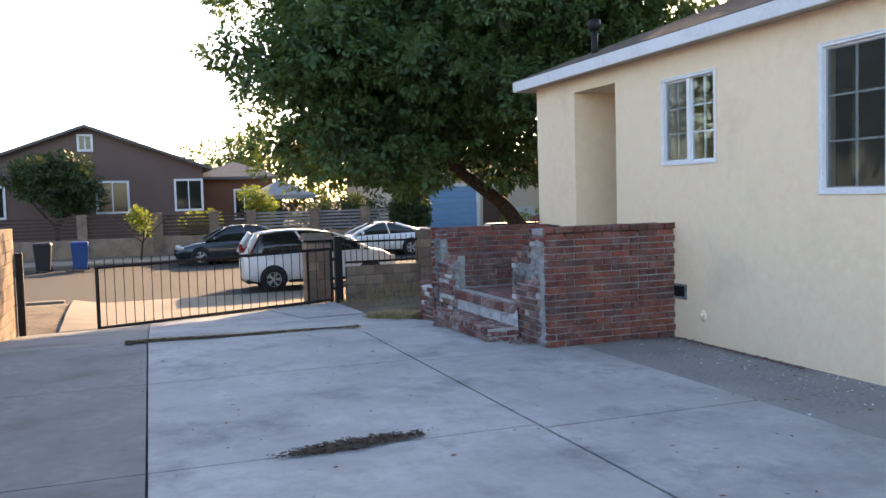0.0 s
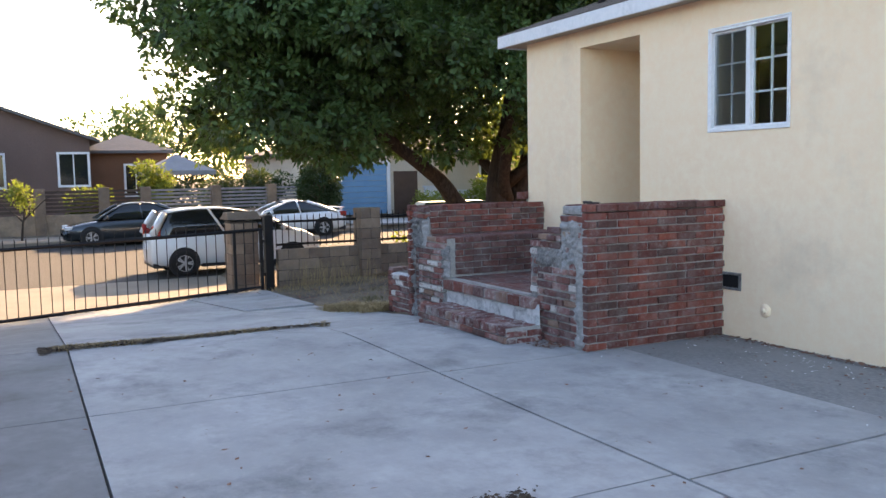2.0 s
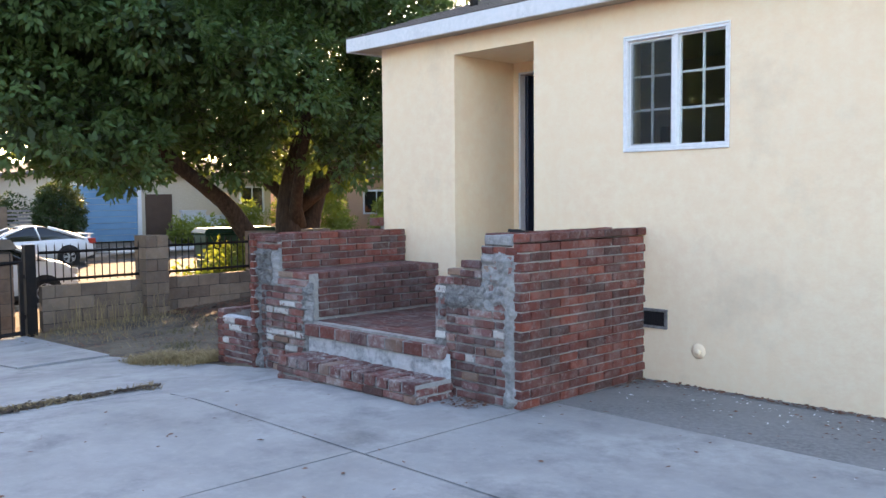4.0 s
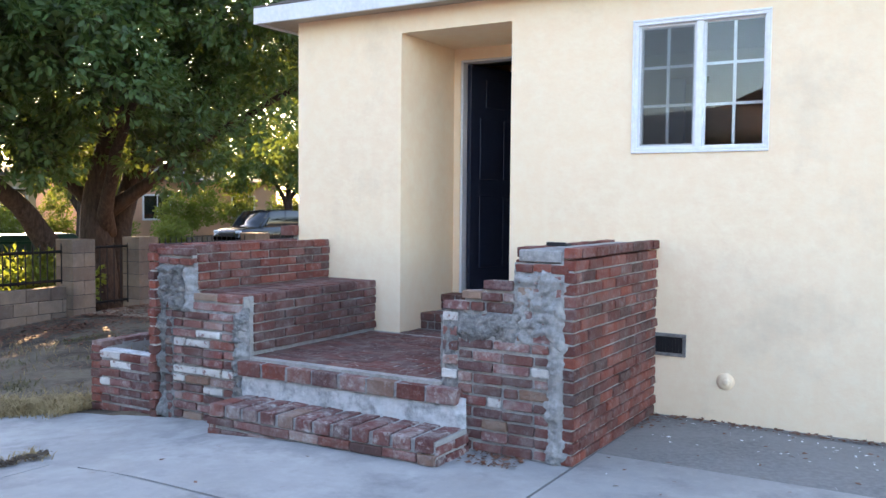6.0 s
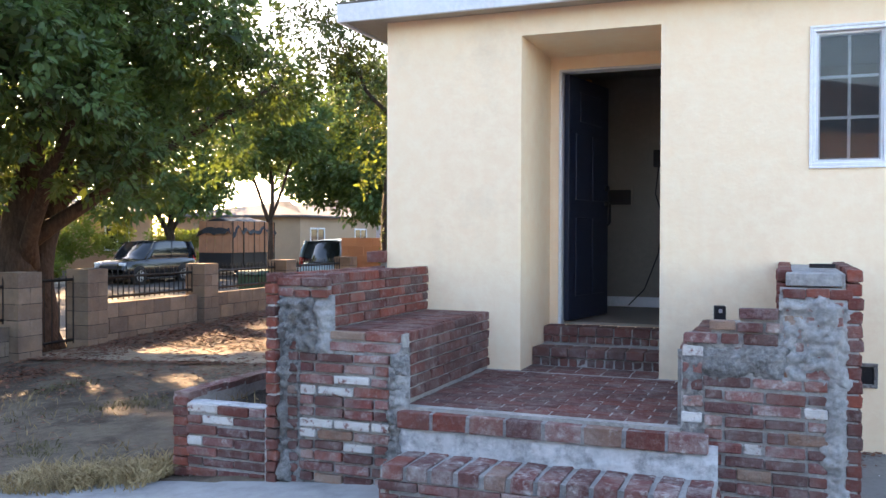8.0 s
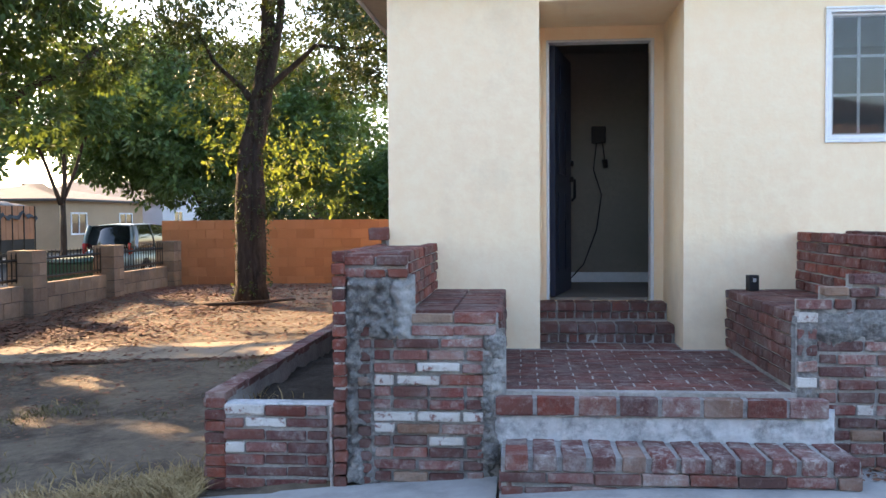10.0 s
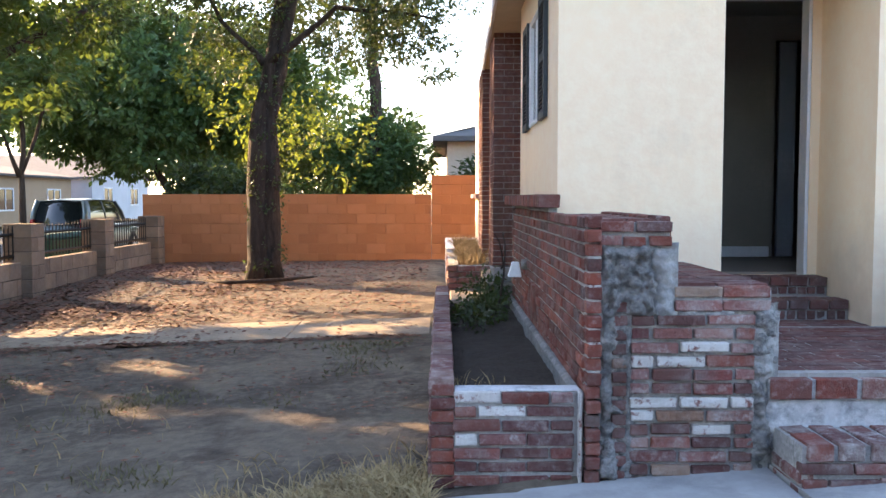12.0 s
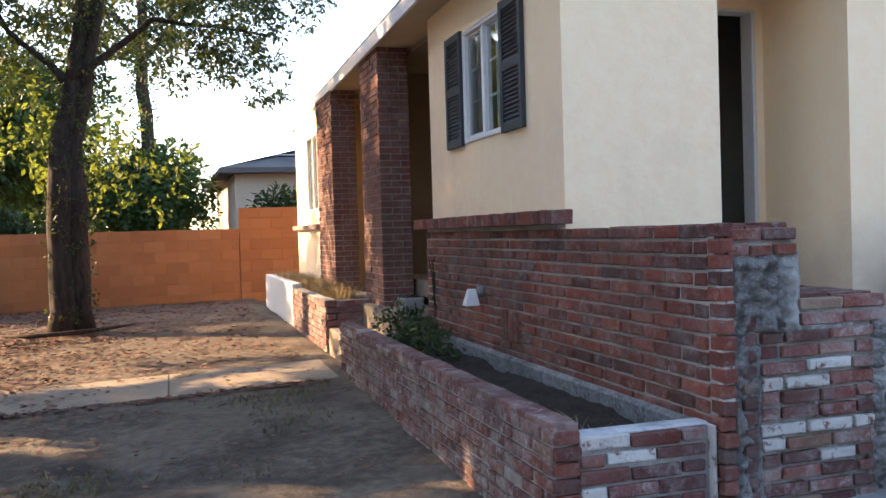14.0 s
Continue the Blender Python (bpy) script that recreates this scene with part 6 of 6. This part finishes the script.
round_tree("verge_tree", -8.8, 35.0, -0.6, 3.0, 0.30, CL((0, 0, 5.4), (4, 4, 3.2), 36, 1.2, 1.8, 72, 2.0), 12000, 0.28, "leaf", "distant tree beside the street", 72)
round_tree("background_tree", -3.0, 21.0, 0.0, 0.0, 0.3, CL((0, 0, 2.3), (2.0, 1.2, 1.2), 22, 0.6, 1.0, 73), 16000, 0.17, "leaf", "green bushy trees behind the orange wall", 73, category="shrub")
round_tree("shrub", 0.3, 16.3, 0.0, 1.2, 0.05, CL((0, 0, 1.6), (0.8, 0.5, 0.45), 10, 0.3, 0.5, 74), 2600, 0.16, "leaf_dark", "dark glossy shrub behind the tall wall", 74, category="shrub")
round_tree("background_tree", -6.5, 17.0, 0.0, 0.0, 0.1, CL((0, 0, 1.2), (1.6, 0.8, 0.6), 14, 0.5, 0.7, 75), 8000, 0.15, "leaf_dark", "dark green shrubs behind the orange wall", 75, category="shrub")
round_tree("background_tree", -40.0, 38.0, -0.4, 3.0, 0.3, CL((0, 0, 5.0), (3, 14, 3.0), 46, 1.6, 2.4, 76), 10000, 0.45, "leaf", "line of green trees behind far houses", 76)
round_tree("background_tree", -11.0, 50.0, -0.4, 3.0, 0.3, CL((0, 0, 4.0), (8, 3, 2.6), 46, 1.6, 2.4, 77), 10000, 0.45, "leaf_dark", "row of trees beyond the neighbouring gardens", 77)
round_tree("garden_tree", -9.0, -12.5, -0.3, 2.2, 0.18, CL((0, 0, 4.4), (3.0, 2.2, 2.6), 28, 0.8, 1.4, 96), 9000, 0.26, "leaf", "leafy tree in the garden next door", 96)
round_tree("garden_tree", -4.0, -12.0, -0.3, 2.2, 0.18, CL((0, 0, 4.4), (2.6, 2.2, 2.2), 26, 0.8, 1.3, 95), 9000, 0.24, "leaf", "leafy tree in the garden next door", 95)
round_tree("verge_tree", -11.0, 15.6, -0.66, 4.0, 0.10, CL((0, 0, 5.4), (1.6, 1.6, 1.2), 16, 0.5, 0.9, 93), 9000, 0.17, "leaf", "slim young street tree by the kerb", 93)
tall = thing("tall_tree", -2.8, 20.5, 0.0, 0, "tall slender ivy-wrapped trunk with a thin crown", "tree")
limbs("trunk", [([(0, 0, 0), (0.05, 0, 3), (0.0, 0, 6), (0.1, 0.1, 10)], 0.24, 0.12), ([(0, 0, 6), (1.2, 0.2, 7.5), (2.2, 0.3, 8)], 0.08, 0.02), ([(0, 0, 6.4), (-1.2, 0.2, 7.8), (-2.4, 0.3, 8)], 0.08, 0.02)], M["bark_warm"], tall)
leaf_cloud("crown", CL((0, 0, 7.6), (2.8, 2.0, 2.0), 26, 0.4, 0.9, 78, 5.2, 0.3), 9000, 0.15, M["leaf_dark"], tall, 78, 0.1)
leaf_cloud("ivy", [(0, 0, 1.5 + 0.6 * i, 0.28, 0.28, 0.4) for i in range(9)], 1400, 0.11, M["leaf"], tall, 79, 0.9)

# ---------- litter, weeds and grass ----------
def scatter_litter(name, count, area, size, mat, label, category, seed, dens=None, lift=0.004):
    """Curled dead leaves lying on the ground; area is x0, x1, y0, y1."""
    rn = random.Random(seed)
    verts, faces = [], []
    while len(faces) < count * 2:
        x, y = rn.uniform(area[0], area[1]), rn.uniform(area[2], area[3])
        if dens and rn.random() > dens(x, y):
            continue
        z = height(x, y) + lift
        a, s = rn.uniform(0, 6.28), size * rn.uniform(0.5, 1.4)
        c, d = math.cos(a) * s, math.sin(a) * s
        e = s * rn.uniform(0.05, 0.5)
        i = len(verts)
        verts += [(x - c, y - d, z + e * rn.random()), (x + d * 0.45, y - c * 0.45, z + e * 0.2), (x + c, y + d, z + e * rn.random()), (x - d * 0.45, y + c * 0.45, z + e)]
        faces += [(i, i + 1, i + 2), (i, i + 2, i + 3)]
    return tagged(raw(name, verts, faces, mat), label, category, kind="stuff")


def grass_patch(name, count, area, h, mat, label, seed, dens=None, lean=0.5, zoff=None, category="grass"):
    """Thin bent blades rising from the ground."""
    rn = random.Random(seed)
    verts, faces = [], []
    while len(faces) < count * 2:
        x, y = rn.uniform(area[0], area[1]), rn.uniform(area[2], area[3])
        if dens and rn.random() > dens(x, y):
            continue
        z = (height(x, y) if zoff is None else zoff) - 0.01
        a, hh, w = rn.uniform(0, 6.28), h * rn.uniform(0.4, 1.3), rn.uniform(0.002, 0.005)
        lx, ly = rn.gauss(0, lean) * hh, rn.gauss(0, lean) * hh
        c, d = math.cos(a) * w, math.sin(a) * w
        i = len(verts)
        verts += [(x - c, y - d, z), (x + c, y + d, z), (x + lx * 0.4 - c, y + ly * 0.4 - d, z + hh * 0.6), (x + lx * 0.4 + c, y + ly * 0.4 + d, z + hh * 0.6), (x + lx, y + ly, z + hh * 0.9)]
        faces += [(i, i + 1, i + 3, i + 2), (i + 2, i + 3, i + 4)]
    return tagged(raw(name, verts, faces, mat), label, category, kind="stuff")


nz = lambda x, y, s, o=0.0: 0.5 + 0.9 * noise.noise(Vector((x * s, y * s, o)))
scatter_litter("fallen_leaves", 26000, (-6.55, -1.0, 0.6, 12.2), 0.032, M["dry_leaf"], "brown fallen leaves over the dirt yard", "leaves", 81,
               lambda x, y: max(0.0, min(1.0, (-2.2 - x) / 3.0)) * max(0.05, nz(x, y, 0.9)) * (1.0 if y > 3.6 else 0.25 if x > -5.2 else 0.8) + (0.3 if y > 3.9 else 0.04) * max(0.0, nz(x, y, 1.5, 3)))
scatter_litter("fallen_leaves", 1500, (-6.5, -0.9, -1.9, 2.7), 0.022, M["dry_leaf"], "scattered dead leaves on the bare dirt", "leaves", 82, lambda x, y: max(0.02, nz(x, y, 1.2)) ** 2)
scatter_litter("path_litter", 1500, (-6.4, -0.95, 2.3, 2.8), 0.028, M["dry_leaf"], "line of dead leaves along the path edge", "leaves", 97,
               lambda x, y: math.exp(-((y - 2.62 - 0.04 * math.sin(x * 3)) / 0.07) ** 2) * max(0.15, nz(x, 0, 1.2, 2)), 0.006)
scatter_litter("drive_litter", 420, (0.9, 9.0, -5.5, -0.1), 0.018, M["dry_leaf"], "small dead leaves scattered on the concrete", "leaves", 83, lambda x, y: 0.15 + 0.85 * max(0, 1 + (y - 0) / 1.5))
strip_x = lambda y: 0.62 - 0.13 * (y + 5.3)
scatter_litter("joint_debris", 5200, (-0.1, 1.1, -5.5, -2.7), 0.022, M["dark_litter"], "dark debris heaped along the drive joint", "debris", 84,
               lambda x, y: math.exp(-((x - strip_x(y) - 0.05 * math.sin(y * 4)) / (0.04 + (0.17 if y < -3.9 else 0.06) * max(0.1, nz(0, y, 1.3)))) ** 2) * (1.0 if y < -3.7 else 0.4), 0.012)
scatter_litter("debris_pile", 1900, (5.3, 6.2, -4.75, -3.55), 0.017, M["dark_litter"], "pile of dark dead leaves on the driveway", "debris", 85,
               lambda x, y: math.exp(-((x - 5.72 + 0.12 * (y + 4.1)) / (0.03 + 0.07 * max(0.1, nz(0, y, 2.3)))) ** 2 - ((y + 4.15) / 0.40) ** 4), 0.015)
scatter_litter("wall_litter", 420, (0.8, 5.2, -2.3, -0.03), 0.02, M["dry_leaf"], "dry leaf litter gathered at the wall foot", "leaves", 98,
               lambda x, y: (1.0 if x > 3.2 and y > -0.12 else 0.6 if 3.2 < x < 3.32 and y > -0.5 else 1.0 if 2.6 < x < 2.95 and -1.75 < y < -1.51 else 0.0), 0.008)
scatter_litter("pale_chips", 160, (3.3, 6.5, -1.6, -0.05), 0.012, M["vinyl"], "pale paint chips scattered on dark concrete", "chips", 99, lambda x, y: max(0.05, 1 + y / 0.9), 0.004)
grass_patch("joint_weeds", 1500, (-0.1, 1.1, -5.4, -2.7), 0.05, M["dry_grass"], "dry weeds growing in the drive joint", 86,
            lambda x, y: math.exp(-((x - strip_x(y)) / 0.08) ** 2) * max(0, nz(0, y, 1.1, 5)), 0.8, category="weeds")
grass_patch("dry_grass", 5200, (-1.9, -0.80, -2.1, -0.9), 0.085, M["dry_grass"], "pale dry grass beside the brick planter", 87,
            lambda x, y: max(0.03, nz(x, y, 1.6)) * max(0.03, 1 - abs(y + 1.75 - 0.15 * math.sin(x * 5)) / 0.4) * max(0.1, (x + 2.1) / 1.3), 0.8)
grass_patch("low_weeds", 1500, (-4.6, -1.0, -1.3, 2.4), 0.05, M["dry_weed"], "low olive weeds in patches on bare dirt", 94,
            lambda x, y: max(0.0, nz(x, y, 1.0, 9) - 0.55) ** 2 * 6, 0.9, category="weeds")
grass_patch("dry_weeds", 900, (-6.6, -2.4, -1.5, 0.8), 0.08, M["dry_grass"], "dry straggly weeds along the fence wall", 88, lambda x, y: max(0, nz(x, y, 1.4)) * max(0.1, (-3.2 - x) / 3.2), 0.7, category="weeds")
grass_patch("tall_weeds", 150, (-6.5, -5.7, -1.2, 0.5), 0.46, M["dry_grass"], "tall dry weed stalks against the fence wall", 89, None, 0.22, category="weeds")
grass_patch("bay_grass", 2600, (-0.55, -0.2, 5.0, 10.2), 0.20, M["dry_grass"], "sunlit dry grass in the bay planter", 90, None, 0.6, 0.38)
grass_patch("planter_weeds", 36, (-0.72, -0.4, -1.4, -0.9), 0.11, M["dry_grass"], "sparse dry weeds in the planter", 91, None, 0.5, 0.2, category="weeds")
plant = thing("planter_shrub", -0.42, 1.75, 0.2, 0, "low straggly green shrub in the brick planter", "shrub")
leaf_cloud("leaves", [(0, 0, 0.08, 0.2, 0.55, 0.12), (0.1, 0.5, 0.12, 0.16, 0.35, 0.14), (0.0, -0.45, 0.05, 0.24, 0.4, 0.08), (0.05, 0.8, 0.16, 0.2, 0.3, 0.16)], 1500, 0.05, M["leaf_dark"], plant, 92, 0.2)
limbs("stems", [([(0.15, 0.2, 0), (0.2, 0.3, 0.35), (0.22, 0.45, 0.72)], 0.014, 0.006), ([(0.2, 0.3, 0.4), (0.16, 0.15, 0.66), (0.12, 0.0, 0.72)], 0.008, 0.004)], M["bark"], plant, 6)
bm = bmesh.new()
add_tube(bm, [(-4.25, 7.3, 0.0), (-3.9, 7.0, 0.0), (-3.45, 6.95, 0.02), (-3.0, 7.2, 0.03), (-2.7, 7.6, 0.03)], [0.016, 0.026, 0.03, 0.026, 0.012], 8)
tagged(finish("tree_edging", bm, M["bark_warm"], None, True), "low curved edging round the yard tree", "edging")


# ---------- small things on and by the house ----------
vent = thing("wall_vent", 3.295, -0.004, 0.492, 0, "dark crawl space vent in the stucco wall", "vent")
boxes("frame", [(-0.118, -0.014, -0.078, 0.118, 0.004, -0.055), (-0.118, -0.014, 0.055, 0.118, 0.004, 0.078), (-0.118, -0.014, -0.055, -0.095, 0.004, 0.055), (0.095, -0.014, -0.055, 0.118, 0.004, 0.055)], M["patch"], vent, 0.003)
# Black plate on the solid wall, for the darkness inside the vent.
boxes("opening", [(-0.095, -0.004, -0.055, 0.095, 0.003, 0.055)], M["trim_black"], vent)
bm = bmesh.new()
for k in range(9):
    add_box(bm, -0.09 + k * 0.0225 - 0.002, -0.010, -0.055, -0.09 + k * 0.0225 + 0.002, -0.006, 0.055)
tagged(finish("mesh_bars", bm, M["iron"], vent), kind="stuff")
pipe = thing("pipe_stub", 3.68, 0.0, 0.275, 0, "capped pipe stub smeared with cream stucco", "pipe")
bm = bmesh.new()
add_tube(bm, [(0, 0.01, 0), (0, -0.015, 0), (0, -0.02, 0)], [0.07, 0.045, 0.03], 14)
add_tube(bm, [(0.01, -0.015, 0), (0.01, -0.038, 0), (0.01, -0.044, 0)], [0.022, 0.021, 0.014], 12)
finish("cap", bm, M["stucco"], pipe, True)
bb = thing("black_box", 2.47, -0.22, 0.818, 12, "small black plastic box on the brick seat", "box")
boxes("case", [(-0.035, -0.03, 0, 0.035, 0.03, 0.105)], M["trim_black"], bb, 0.006)
boxes("lens", [(-0.012, -0.034, 0.06, 0.012, -0.0305, 0.085)], M["alloy"], bb, 0.002)
bk = boxes("black_bracket", [(-0.06, -0.045, 0, 0.06, 0.045, 0.012), (-0.06, -0.045, 0.012, 0.06, -0.03, 0.022)], M["trim_black"], None, 0.003, (3.03, -1.33, 1.214))
tagged(bk, "flat black metal bracket on the parapet top", "bracket")
fl = thing("flood_lamp", -0.066, 1.25, 0.70, 0, "white plastic flood lamp on the brick wall", "lamp")
bm = bmesh.new()
add_tube(bm, [(0, 0, 0), (-0.05, 0, 0.0)], [0.045, 0.04], 12)
finish("mount", bm, M["patch"], fl, True)
bm = bmesh.new()
add_box(bm, -0.16, -0.045, -0.10, -0.05, 0.045, 0.02)
for v in bm.verts:
    if v.co.z > -0.05:
        v.co.x = -0.09 + (v.co.x + 0.09) * 0.5
        v.co.y *= 0.5
finish("head", bm, M["vinyl"], fl, False, (0, 0, 0), 0.006)
pot = thing("plant_pot", -0.16, 2.95, 0.402, 8, "pale square concrete plant pot on the porch edge", "pot")
bm = bmesh.new()
add_box(bm, -0.10, -0.10, 0, 0.10, 0.10, 0.15)
for v in bm.verts:
    if v.co.z < 0.1:
        v.co.x *= 0.8
        v.co.y *= 0.8
finish("body", bm, M["concrete"], pot, False, (0, 0, 0), 0.01)
boxes("soil", [(-0.085, -0.085, 0.13, 0.085, 0.085, 0.154)], M["soil"], pot)
it = thing("wall_intercom", 1.715, 2.745, 2.14, 0, "black intercom box with loose cables indoors", "intercom")
boxes("case", [(-0.07, -0.04, -0.085, 0.07, 0.0, 0.085)], M["trim_black"], it, 0.008)
bm = bmesh.new()
add_tube(bm, [(-0.02, -0.01, -0.08), (-0.05, -0.015, -0.35), (0.03, -0.012, -0.6), (-0.02, -0.012, -0.95), (-0.15, -0.02, -1.3), (-0.3, -0.05, -1.46)], [0.006] * 6, 6)
add_tube(bm, [(0.04, -0.01, -0.08), (0.06, -0.015, -0.25)], [0.006] * 2, 6)
add_tube(bm, [(0.06, -0.015, -0.25), (0.07, -0.02, -0.33)], [0.03, 0.025], 8)
finish("cable", bm, M["iron"], it, True)
wnch = thing("wall_shelf_recess", 1.31, 2.745, 1.76, 0, "small recessed shelf in the inside wall", "recess", kind="structure")
boxes("surround", [(-0.14, -0.02, -0.10, 0.14, 0.0, -0.075), (-0.14, -0.02, 0.075, 0.14, 0.0, 0.10), (-0.14, -0.02, -0.075, -0.115, 0.0, 0.075), (0.115, -0.02, -0.075, 0.14, 0.0, 0.075)], M["plaster"], wnch)
# No hollow here: a flat black sheet paints the recess's inner shade.
boxes("back", [(-0.115, -0.006, -0.075, 0.115, -0.001, 0.075)], M["trim_black"], wnch)
bs = boxes("baseboard", [(0.2, 2.725, 0.66, 2.4, 2.748, 0.76)], M["white_paint"], None, 0.004)
tagged(bs, "dull white baseboard inside the house", "baseboard", kind="structure")
idf = boxes("door_2", [(2.46, 2.70, 0.665, 2.62, 2.745, 2.70)], material("dull_door_paint", (0.22, 0.24, 0.28), None, None, 3, 30, 0.6, bump=0.04), None, 0.004)
tagged(idf, "pale blue-grey inner door edge standing ajar", "door", kind="structure")
